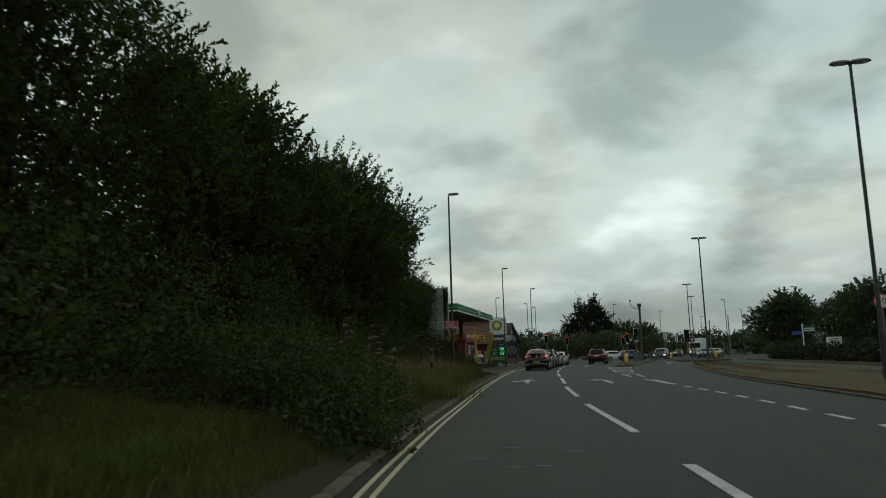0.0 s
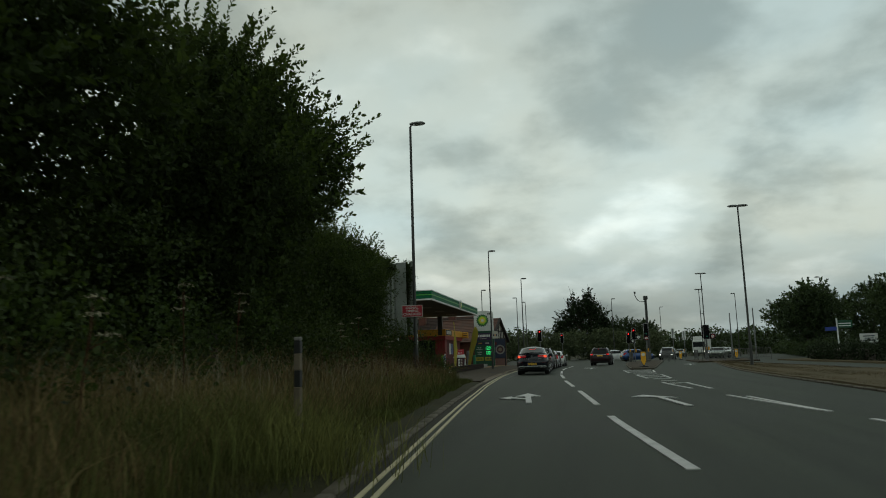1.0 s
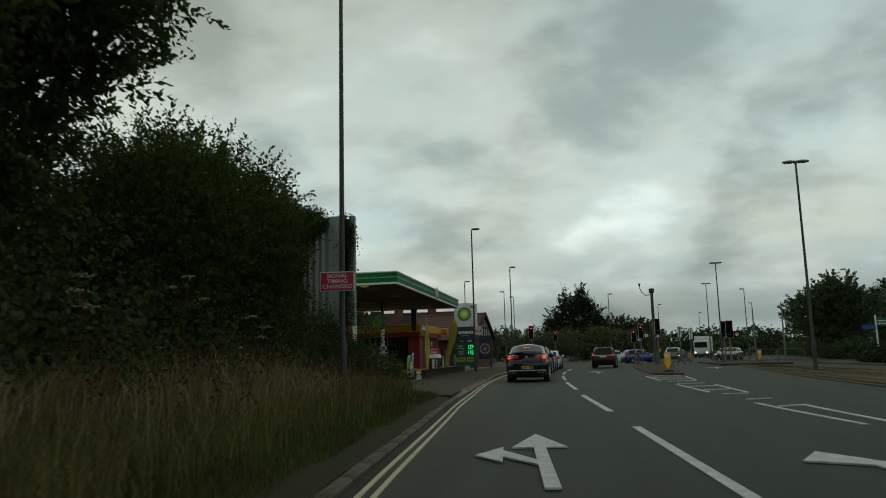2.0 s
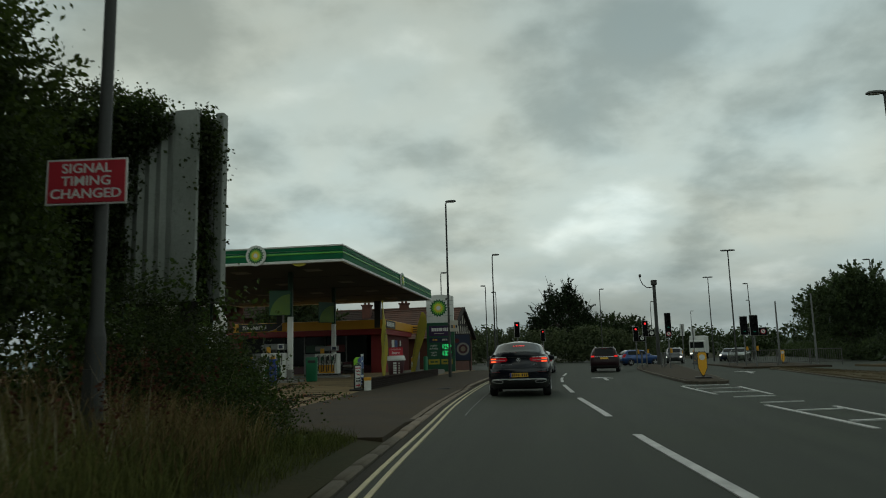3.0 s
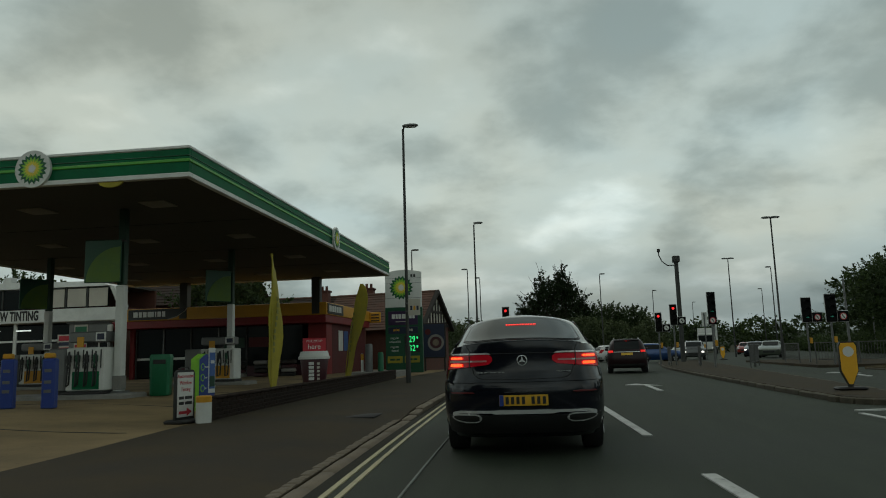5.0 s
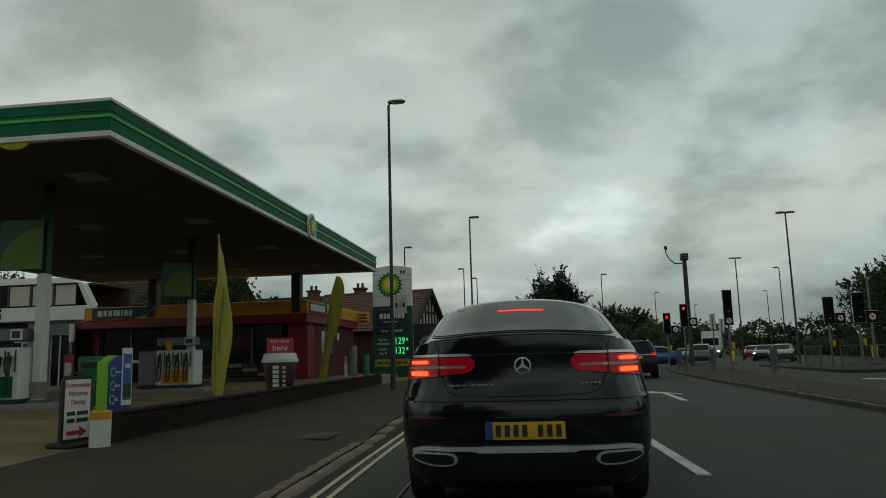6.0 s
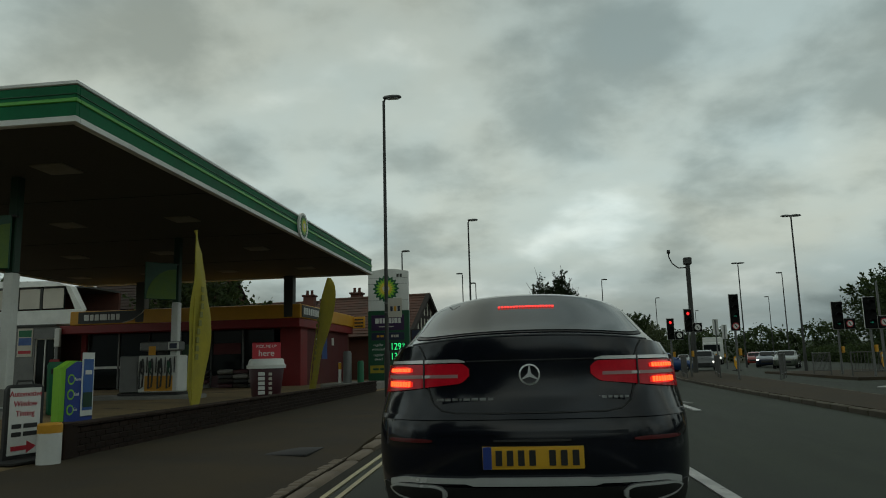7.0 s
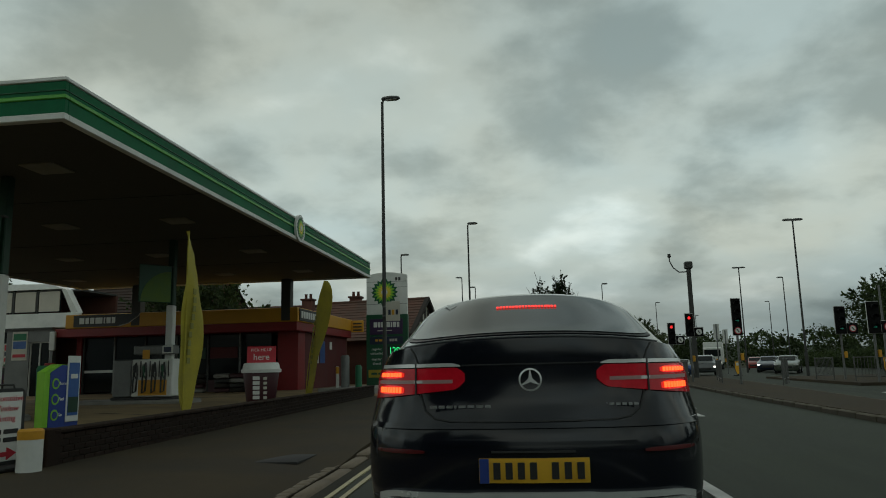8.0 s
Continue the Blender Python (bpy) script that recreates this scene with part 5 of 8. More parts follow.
bars("brand_bar", M_LAMPGREY, t, pose(0.55, -0.166, 5.25), [0.11, 0.11], 0.16, 0.04)
pp = part("brand_panel", Geo().box(-0.83, 0.76, -0.185, -0.16, 2.62, 3.36, 0.01), M_PURPLE, t, "purple brand panel")
bars("brand_bar", M_WHITE, pp, pose(-0.02, -0.186, 3.08), [0.17, 0.12, 0.15, 0.24, 0.07, 0.15, 0.12], 0.24, 0.035, "white bar")
bars("brand_bar", M_RENDER, pp, pose(-0.1, -0.186, 2.8), [0.7], 0.04, 0.02)
pp = part("food_panel", Geo().box(-0.83, 0.76, -0.185, -0.16, 2.16, 2.52, 0.01), M_NAVY, t, "dark panel with small marks")
bars("mark_bar", M_AMBER, pp, pose(-0.4, -0.186, 2.35), [0.12, 0.16], 0.1, 0.05)
bars("mark_bar", M_RENDER, pp, pose(0.3, -0.186, 2.35), [0.1, 0.08, 0.12], 0.12, 0.03)
for k, (word1, word2, price) in enumerate((("regular", "unleaded", "129.9"), ("regular", "diesel", "132.9"))):
    z = 1.84 - 0.47 * k
    letters("grade_name", word1, 0.17, M_WHITE, t, pose(-0.5, -0.172, z + 0.1), "white lettering")
    letters("grade_name", word2, 0.17, M_WHITE, t, pose(-0.5, -0.172, z - 0.1), "white lettering")
    part("price_window", Geo().box(0.02, 0.86, -0.178, -0.168, z - 0.21, z + 0.21, 0.005), M_BLACK, t, "black price window")
    letters("price", price[:3], 0.46, M_GREENLIT, t, pose(0.34, -0.181, z), "lit green digits", squeeze=0.78)
    letters("price", price[4:], 0.24, M_GREENLIT, t, pose(0.71, -0.181, z + 0.07), "lit green digit")
for x in (-0.5, 0.42):
    pp = part("offer_panel", Geo().box(x - 0.4, x + 0.4, -0.185, -0.165, 0.62, 0.98, 0.01), M_YELLOW, t, "yellow offer panel")
    bars("text_bar", M_DKGREEN, pp, pose(x, -0.186, 0.8), [0.28, 0.2], 0.1, 0.05)

# sign plate on the lamp column in front of the totem
t = thing("parking_plate", pose(-8.36, 74.08, 2.62, 0, 0, -2), "cream parking sign plate clamped to a lamp column", "sign")
part("plate", Geo().box(-0.02, 0.44, -0.012, 0.0, 0, 0.62, 0.01), M_RENDER, t)
part("clamp", Geo().box(-0.14, 0.05, 0.0, 0.06, 0.15, 0.19, 0.004), M_STEEL, t)
part("clamp", Geo().box(-0.14, 0.05, 0.0, 0.06, 0.45, 0.49, 0.004), M_STEEL, t)
for k, mat in enumerate((M_NAVY, M_AMBER, M_NAVY)):
    part("text_bar", Geo().box(0.06 + 0.12 * k, 0.14 + 0.12 * k, -0.018, -0.011, 0.2, 0.36, 0.003), mat, t)

# ---------------------------------------------------------------- shop
SX0, SX1, SY0, SY1 = -24.75, -14.2, 82.85, 91.3
t = thing("forecourt_shop", pose(0, 0, 0.28), "low forecourt shop with red front and amber fascia band", "shop")
part("rear_wall", Geo().box(SX0, SX1, SY1 - 0.2, SY1, 0, 3.1), M_BRICK, t)
part("side_wall", Geo().box(SX0, SX0 + 0.2, SY0 + 0.3, SY1 - 0.2, 0, 3.1), M_BRICK, t)
# the road side carries its shade in the darker red
part("side_wall", Geo().box(SX1 - 0.2, SX1, SY0 + 1.0, SY1 - 0.2, 0, 2.75), M_SHADERED, t, "red side wall, darkened for its shade")
part("corner_pillar", Geo().box(SX1 - 0.95, SX1 + 0.01, SY0, SY0 + 1.0, 0, 2.75, 0.02), M_RED, t, "red corner pillar")
part("corner_pillar", Geo().box(SX0 - 0.05, SX0 + 0.2, SY0, SY0 + 0.3, 0, 3.0, 0.02), M_RED, t, "red corner pillar")
part("roof", Geo().box(SX0, SX1, SY0 + 0.1, SY1, 3.42, 3.5), M_LAMPGREY, t, "flat grey roof")
part("red_band", Geo().box(SX0 - 0.55, SX1 + 0.25, SY0 - 0.9, SY1, 2.6, 2.98, 0.02), M_RED, t, "red lower fascia")
part("amber_band", Geo().box(SX0 - 0.02, SX1 + 0.3, SY0 - 0.95, SY1 + 0.03, 2.98, 3.6, 0.02), M_AMBER, t, "amber upper fascia")
pp = part("name_panel", Geo().prism([(-24.35, 3.03), (-22.2, 3.03), (-21.7, 3.16), (-21.3, 3.42), (-21.2, 3.56), (-24.35, 3.56)], "y", SY0 - 0.98, SY0 - 0.94), M_BLACK, t, "black name panel with a swept end")
part("panel_edge", Geo().tube([(-22.2, SY0 - 0.982, 3.02), (-21.7, SY0 - 0.982, 3.15), (-21.28, SY0 - 0.982, 3.42), (-21.17, SY0 - 0.982, 3.57)], 0.018, 6), M_RENDER, pp, "pale swept edge line")
bars("brand_bar", M_WHITE, pp, pose(-23.2, SY0 - 0.985, 3.3), [0.24, 0.17, 0.2, 0.34, 0.08, 0.2, 0.17], 0.27, 0.055, "white bar")
pp = part("name_panel", Geo().box(SX1 + 0.29, SX1 + 0.335, SY0 - 0.75, SY0 + 2.1, 3.03, 3.56, 0.01), M_BLACK, t, "black name panel")
for k in range(7):
    part("brand_bar", Geo().box(SX1 + 0.333, SX1 + 0.342, SY0 - 0.55 + 0.33 * k, SY0 - 0.3 + 0.33 * k, 3.15, 3.45, 0.002), M_WHITE, pp, "white bar")
part("stall_riser", Geo().box(SX0 + 2.6, SX1 - 0.95, SY0 + 0.12, SY0 + 0.3, 0, 0.55, 0.01), M_MAROON, t)
part("shelf_back", Geo().box(SX0 + 0.3, SX1 - 0.3, SY0 + 3.0, SY0 + 3.1, 0, 2.8), M_TIMBER, t, "dim interior partition")
part("floor_slab", Geo().box(SX0, SX1, SY0, SY1, -0.1, 0.03), M_CONC2, t)
for k in range(6):
    x0 = SX0 + 0.25 + k * 1.51
    pane = part("window", Geo().box(x0 + 0.05, x0 + 1.46, SY0 + 0.18, SY0 + 0.2, 0.1 if k < 2 else 0.6, 2.6), M_GLASS, t, "dark shop window")
    part("mullion", Geo().box(x0 - 0.03, x0 + 0.05, SY0 + 0.1, SY0 + 0.24, 0, 2.62, 0.01), M_STEEL if k % 2 else M_LAMPGREY, pane)
    if k in (0, 1):
        part("door_rail", Geo().box(x0 + 0.05, x0 + 1.46, SY0 + 0.14, SY0 + 0.24, 0.98, 1.1, 0.01), M_WHITE, pane, "white door rail")
    if k in (3, 4):
        part("window_sticker", Geo().box(x0 + 0.1, x0 + 1.4, SY0 + 0.15, SY0 + 0.178, 1.5, 2.0, 0.005), (M_COLGREEN, M_SHADERED)[k - 3], pane, "faded window sticker band")
for y0, w, mat in ((SY0 + 2.25, 0.85, M_WHITE), (SY0 + 3.3, 0.85, M_SCREEN), (SY0 + 5.0, 0.4, M_WHITE)):
    part("wall_poster", Geo().box(SX1, SX1 + 0.02, y0, y0 + w, 1.2 if w > 0.5 else 1.9, 2.28, 0.005), mat, t, "framed wall poster")
part("hanging_sign", Geo().box(SX1 + 0.3, SX1 + 1.0, SY1 - 0.2, SY1 - 0.1, 2.9, 3.55, 0.02), M_AMBER, t, "yellow projecting sign")
for k in range(3):
    part("text_bar", Geo().box(SX1 + 0.4, SX1 + 0.9, SY1 - 0.21, SY1 - 0.195, 2.98 + 0.18 * k, 3.06 + 0.18 * k, 0.002), M_BLACK, t)
# charcoal and log bags stacked outside
rng = random.Random(5)
for i in range(4):
    for j in range(4):
        b = thing("fuel_bag", pose((-17.15, -16.45, -15.75, -18.3)[i], 81.7 + rng.uniform(-0.04, 0.04), 0.3 + 0.2 * j, 0, 0, rng.uniform(-5, 5)), "plump plastic bag of fuel stacked outside the shop", "bag", "stacked bags")
        loops = [[((0.36 * s) * math.copysign(abs(math.cos(a)) ** 0.6, math.cos(a)), (0.24 * s) * math.copysign(abs(math.sin(a)) ** 0.6, math.sin(a)), z) for a in [2 * math.pi * q / 12 for q in range(12)]] for z, s in ((0, 0.8), (0.04, 1.0), (0.15, 1.02), (0.2, 0.75))]
        part("sack", Geo().rings(loops), (M_MAROON, M_TIMBER, M_BLACK, M_CONC2)[(i + j) % 4], b)
# gas cylinders, pole and small post beside the shop
for x, y, r, h, mat, lab in ((-11.69, 81.5, 0.18, 1.34, M_STEEL, "grey upright steel cylinder"), (-11.14, 81.6, 0.14, 0.92, M_BINGREEN, "short green round post"), (-12.02, 81.5, 0.07, 0.88, M_WHITE, "thin white post with an orange top")):
    b = thing("upright_post", pose(x, y, 0.4), lab, "post", "forecourt posts")
    part("shaft", Geo().tube([(0, 0, 0), (0, 0, h - 0.08), (0, 0, h)], [r, r, r * 0.7], 14), mat, b)
    if r < 0.1:
        part("band", Geo().tube([(0, 0, h - 0.3), (0, 0, h - 0.02)], r + 0.004, 14), M_AMBER, b, "orange top band")
part("slab", Geo().box(-12.6, -10.3, 80.6, 84.4, 0.1, 0.41, 0.03), M_CONC2, thing("concrete_plinth", pose(0, 0, 0), "low concrete plinth beside the shop", "plinth"))

# ---------------------------------------------------------------- workshop with the window tinting sign
t = thing("tinting_workshop", pose(0, 0, 0.3), "white two-storey workshop with a wide upper window band", "building")
WX0, WX1, WY = -39.0, -28.2, 88.0
part("wall", Geo().box(WX0, WX0 + 0.25, WY + 0.3, WY + 4, 0, 4.2), M_BRICK, t)
part("slanted_end", Geo().rings([[(WX0 + 1.35, WY - 0.28, 5.6), (WX0 + 1.05, WY - 0.28, 5.5), (WX0 + 1.05, WY + 0.25, 5.5), (WX0 + 1.35, WY + 0.25, 5.6)], [(WX0 + 0.85, WY - 0.2, 4.25), (WX0 + 0.45, WY - 0.2, 4.25), (WX0 + 0.45, WY + 0.25, 4.25), (WX0 + 0.85, WY + 0.25, 4.25)]]), M_WHITE, t, "slanted white end cheek")
part("wall", Geo().box(WX1 - 0.25, WX1, WY + 0.3, WY + 4, 0, 4.2), M_BRICK, t)
part("wall", Geo().box(WX0 + 0.25, WX1 - 0.25, WY + 3.8, WY + 4, 0, 5.5), M_BRICK, t)
part("sign_band", Geo().box(WX0, WX1 + 0.1, WY - 0.25, WY + 0.1, 3.45, 4.25, 0.03), M_WHITE, t, "white fascia board")
part("upper_floor", Geo().box(WX0, WX1, WY + 0.1, WY + 3.8, 3.4, 3.6), M_CONC2, t)
part("roof", Geo().rings([[(WX0 + 0.9, WY - 0.3, 5.55), (WX1 - 0.9, WY - 0.3, 5.55), (WX1 - 0.9, WY + 0.7, 5.55), (WX0 + 0.9, WY + 0.7, 5.55)], [(WX0 + 1.4, WY - 0.2, 6.0), (WX1 - 1.6, WY - 0.2, 5.85), (WX1 - 1.6, WY + 0.7, 5.85), (WX0 + 1.4, WY + 0.7, 6.0)]]), M_WHITE, t, "white roof edge")
part("slanted_end", Geo().rings([[(WX1 - 0.95, WY - 0.28, 5.6), (WX1 - 0.65, WY - 0.28, 5.5), (WX1 - 0.65, WY + 0.25, 5.5), (WX1 - 0.95, WY + 0.25, 5.6)], [(WX1 - 0.35, WY - 0.2, 4.25), (WX1 + 0.05, WY - 0.2, 4.25), (WX1 + 0.05, WY + 0.25, 4.25), (WX1 - 0.35, WY + 0.25, 4.25)]]), M_WHITE, t, "slanted white end cheek")
for k in range(6):
    x0 = WX1 - 1.0 - 1.41 * (k + 1)
    w = part("window", Geo().box(x0 + 0.05, x0 + 1.36, WY - 0.1, WY - 0.06, 4.3, 5.5), M_GLASS, t, "dark upper window")
    part("window_frame", Geo().box(x0 - 0.05, x0 + 0.05, WY - 0.16, WY, 4.25, 5.55, 0.01), M_LAMPGREY, w)
    if k in (0, 1, 2):
        part("blind", Geo().box(x0 + 0.1, x0 + 1.3, WY - 0.14, WY - 0.102, 4.35, 5.45, 0.003), M_RENDER, w, "drawn cream blind")
for k, (x0, x1, mat) in enumerate(((-37.7, -35.5, M_GLASS), (-35.4, -31.2, M_GLASS), (-30.6, -29.4, M_GLASS))):
    w = part("shopfront", Geo().box(x0, x1, WY + 0.12, WY + 0.16, 0.1, 3.3), mat, t, "dark workshop opening")
    for x in (x0, x1):
        part("frame_post", Geo().box(x - 0.06, x + 0.06, WY + 0.05, WY + 0.2, 0, 3.45, 0.01), M_WHITE, w)
    part("frame_rail", Geo().box(x0, x1, WY + 0.05, WY + 0.18, 2.3, 2.42, 0.01), M_WHITE, w)
part("pier", Geo().box(-38.9, -37.8, WY, WY + 0.3, 0, 3.45), M_BRICK, t, "red brick pier")
part("pier", Geo().box(-29.35, -28.3, WY + 0.02, WY + 0.3, 0, 3.45), M_WHITE, t, "white pier")
for k in range(2):
    part("tube_light", Geo().box(-37.55 + 2.15 * k, -36.45 + 2.05 * k, WY + 0.05, WY + 0.09, 2.98, 3.05, 0.01), M_TUBE, t, "lit strip light")
letters("lettering", "WINDOW TINTING", 0.80, M_BLACK, t, pose(-35.85, WY - 0.26, 3.86), "black capital lettering", squeeze=0.60, bold=0.03)
part("roof_deck", Geo().box(WX0 + 1.2, WX1 - 0.3, WY + 0.7, WY + 4, 5.5, 5.62), M_LAMPGREY, t, "flat dark roof")
part("roof_vent", Geo().box(-38.0, -37.4, WY + 2, WY + 2.5, 5.6, 6.6, 0.03), M_WHITE, t)
part("sale_poster", Geo().box(-32.6, -31.5, WY + 0.05, WY + 0.11, 1.4, 2.7, 0.005), M_RENDER, t, "printed window poster")
for k, (mat, h) in enumerate(((M_SIGNRED, 0.3), (M_NAVY, 0.22), (M_SIGNRED, 0.2), (M_DKGREEN, 0.16))):
    part("poster_bar", Geo().box(-32.5, -31.6, WY + 0.035, WY + 0.052, 2.32 - 0.3 * k, 2.32 - 0.3 * k + h, 0.004), mat, t, "coloured poster bar")
t = thing("link_building", pose(0, 0, 0.3), "grey single-storey link with a dark glazed door and posters", "building")
LY = 81.9
part("front_wall", Geo().box(-27.6, -26.45, LY, LY + 0.25, 0, 2.95), M_STEEL, t, "grey panelled wall")
part("front_wall", Geo().box(-25.45, -25.3, LY, LY + 0.25, 0, 2.95), M_STEEL, t, "grey panelled wall")
part("lintel", Geo().box(-26.45, -25.45, LY, LY + 0.25, 2.4, 2.95), M_STEEL, t)
part("side_wall", Geo().box(-27.6, -27.4, LY + 0.25, LY + 5.0, 0, 2.95), M_BRICK, t)
door = part("door", Geo().box(-26.42, -25.48, LY + 0.1, LY + 0.15, 0, 2.38), M_GLASS, t, "dark glazed door")
for x in (-26.43, -25.97, -25.47):
    part("door_frame", Geo().box(x - 0.03, x + 0.03, LY + 0.05, LY + 0.18, 0, 2.4, 0.008), M_WHITE, door, "white door frame")
part("door_frame", Geo().box(-26.45, -25.45, LY + 0.05, LY + 0.18, 2.36, 2.42, 0.008), M_WHITE, door, "white door frame")
pst = part("poster", Geo().box(-27.3, -26.55, LY - 0.03, LY, 1.6, 2.9, 0.005), M_RENDER, t, "colourful poster")
for k, (mat, h) in enumerate(((M_BINGREEN, 0.3), (M_SCREEN, 0.34), (M_SIGNRED, 0.14))):
    part("poster_block", Geo().box(-27.24, -26.61, LY - 0.04, LY - 0.028, 2.5 - 0.38 * k, 2.5 - 0.38 * k + h, 0.003), mat, pst)
part("wall_light", Geo().box(-25.42, -25.14, LY - 0.14, LY, 2.0, 2.85, 0.03), M_WHITE, t, "tall white box light")
pay = part("pay_window", Geo().box(-25.62, -25.1, LY - 0.12, LY, 0.35, 1.45, 0.03), M_RED, t, "red pay machine on the wall")
part("pay_panel", Geo().box(-25.55, -25.2, LY - 0.135, LY - 0.11, 0.45, 1.05, 0.01), M_RENDER, pay, "cream panel")
part("roof", Geo().box(-27.7, -25.35, LY - 0.1, LY + 5.2, 2.95, 3.05), M_LAMPGREY, t)

# ---------------------------------------------------------------- houses behind the station


def tiled_slope(parent, a, b, c, d, rows_n, name="tile_course", mat=None):
    """Courses of roof tiles from eaves a-b up to ridge d-c, each lapping the one below."""
    a, b, c, d = map(Vector, (a, b, c, d))
    nrm = (b - a).cross(d - a).normalized()
    if nrm.z < 0:
        nrm = -nrm
    for k in range(rows_n):
        s0, s1 = k / rows_n, (k + 1.25) / rows_n
        p = [a.lerp(d, s0), b.lerp(c, s0), b.lerp(c, min(s1, 1)), a.lerp(d, min(s1, 1))]
        lift = [nrm * 0.07, nrm * 0.07, nrm * 0.03, nrm * 0.03]
        part(name, Geo().rings([[q for q in p], [q + l for q, l in zip(p, lift)]]), mat or M_ROOF, parent)


t = thing("brick_house", pose(0, 0, -0.05), "brick house with a brown tiled roof and two chimneys", "house")
part("wall", Geo().box(-29, -15.5, 107, 117, 0, 3.7), M_BRICK, t)
tiled_slope(t, (-29.4, 106.6, 3.6), (-14.8, 106.6, 3.6), (-14.8, 112, 6.6), (-29.4, 112, 6.6), 14, mat=M_DKROOF)
tiled_slope(t, (-14.8, 117.4, 3.6), (-29.4, 117.4, 3.6), (-29.4, 112, 6.6), (-14.8, 112, 6.6), 14, mat=M_DKROOF)
part("ridge", Geo().tube([(-29.4, 112, 6.68), (-14.8, 112, 6.68)], 0.1, 8), M_ROOF, t)
for x, y in ((-22.6, 110.6), (-18.35, 110.0)):
    c = part("chimney", Geo().box(x - 0.45, x + 0.45, y - 0.4, y + 0.4, 4.9, 7.0, 0.02).box(x - 0.55, x + 0.55, y - 0.5, y + 0.5, 7.0, 7.15, 0.02), M_BRICK, t, "red brick chimney stack")
    for dx in (-0.2, 0.2):
        part("chimney_pot", Geo().tube([(x + dx, y, 7.1), (x + dx, y, 7.5), (x + dx, y, 7.55)], [0.13, 0.11, 0.14], 10), M_BRICK, c, "clay chimney pot")
part("flashing", Geo().box(-18.9, -17.8, 109.5, 109.58, 5.15, 5.75, 0.01), M_STEEL, t, "grey lead flashing")
part("wall_gable", Geo().prism([(-24.6, 3.7), (-22.6, 3.7), (-23.6, 5.3)], "y", 106.2, 106.4), M_RENDER, t, "small white gable")

t = thing("rear_building", pose(0, 0, 0.1), "dark brown tiled building behind the forecourt shop", "building")
part("wall", Geo().box(-34.5, -25.6, 97, 105, 0, 5.2), M_BRICK, t)
tiled_slope(t, (-34.9, 96.6, 5.1), (-25.3, 96.6, 5.1), (-25.3, 101, 8.0), (-34.9, 101, 8.0), 12, mat=M_DKROOF)
tiled_slope(t, (-25.3, 105.4, 5.1), (-34.9, 105.4, 5.1), (-34.9, 101, 8.0), (-25.3, 101, 8.0), 12, mat=M_DKROOF)
part("gable", Geo().prism([(97, 5.2), (105, 5.2), (101, 7.95)], "x", -25.8, -25.6), M_BRICK, t)
part("flue", Geo().box(-26.9, -26.3, 95.9, 96.5, 3.5, 6.3, 0.02), M_CONC2, t, "grey boxed flue")

t = thing("gabled_house", pose(-10.45, 95.6, 0.1, 0, 0, -10), "house with red tiled roof and white half-timbered gable end", "house")
part("wall", Geo().box(-7.0, 0.0, -2.9, 2.9, 0, 2.95), M_BRICK, t, "dark brick ground floor")
gab = part("gable", Geo().prism([(-2.9, 2.95), (2.9, 2.95), (0, 5.1)], "x", -0.2, 0.02), M_RENDER, t, "cream rendered gable")
for k in range(9):
    y = -2.4 + 0.6 * k
    top = 2.95 + (2.9 - abs(y)) / 2.9 * 2.15 - 0.05
    part("timber", Geo().box(0.02, 0.08, y - 0.09, y + 0.09, 2.95, max(3.1, top), 0.01), M_TIMBER, gab, "dark timber stud")
for z, w in ((2.98, 2.85), (3.85, 1.6)):
    part("timber", Geo().box(0.025, 0.095, -w, w, z - 0.08, z + 0.08, 0.01), M_TIMBER, gab, "dark timber rail")
for q in (-1, 1):
    part("barge_board", Geo().rings([[(x, q * 3.3, z) for x, z in ((0.1, 2.6), (0.35, 2.6), (0.35, 2.85), (0.1, 2.85))], [(x, 0, z) for x, z in ((0.1, 5.1), (0.35, 5.1), (0.35, 5.36), (0.1, 5.36))]]), M_TIMBER, t, "dark barge board")
tiled_slope(t, (-7.2, -3.3, 2.65), (0.3, -3.3, 2.65), (0.3, 0, 5.2), (-7.2, 0, 5.2), 14)
tiled_slope(t, (0.3, 3.3, 2.65), (-7.2, 3.3, 2.65), (-7.2, 0, 5.2), (0.3, 0, 5.2), 14)
part("ridge", Geo().tube([(-7.2, 0, 5.26), (0.3, 0, 5.26)], 0.09, 8), M_ROOF, t)

t = thing("poster_board", pose(-9.9, 91.2, 0.1), "dark framed poster board with a pale ring picture", "billboard")
part("frame", Geo().box(-0.72, 0.72, -0.06, 0.06, 0.8, 2.95, 0.02), M_TIMBER, t, "dark frame")
pst = part("poster", Geo().box(-0.64, 0.64, -0.075, -0.055, 0.88, 2.87, 0.005), M_NAVY, t, "dark printed poster")
for x, z, r, mat in ((0.1, 1.75, 0.5, M_CONC2), (0.1, 1.75, 0.36, M_MAROON), (0.1, 1.75, 0.2, M_KERB), (-0.38, 2.4, 0.18, M_SHADERED)):
    part("poster_shape", Geo().tube([(x, -0.074, z), (x, -0.09 + 0.012 * r, z)], r, 24), mat, pst)
for x in (-0.6, 0.6):
    part("post", Geo().box(x - 0.05, x + 0.05, 0.06, 0.14, -0.05, 2.6, 0.01), M_TIMBER, t)

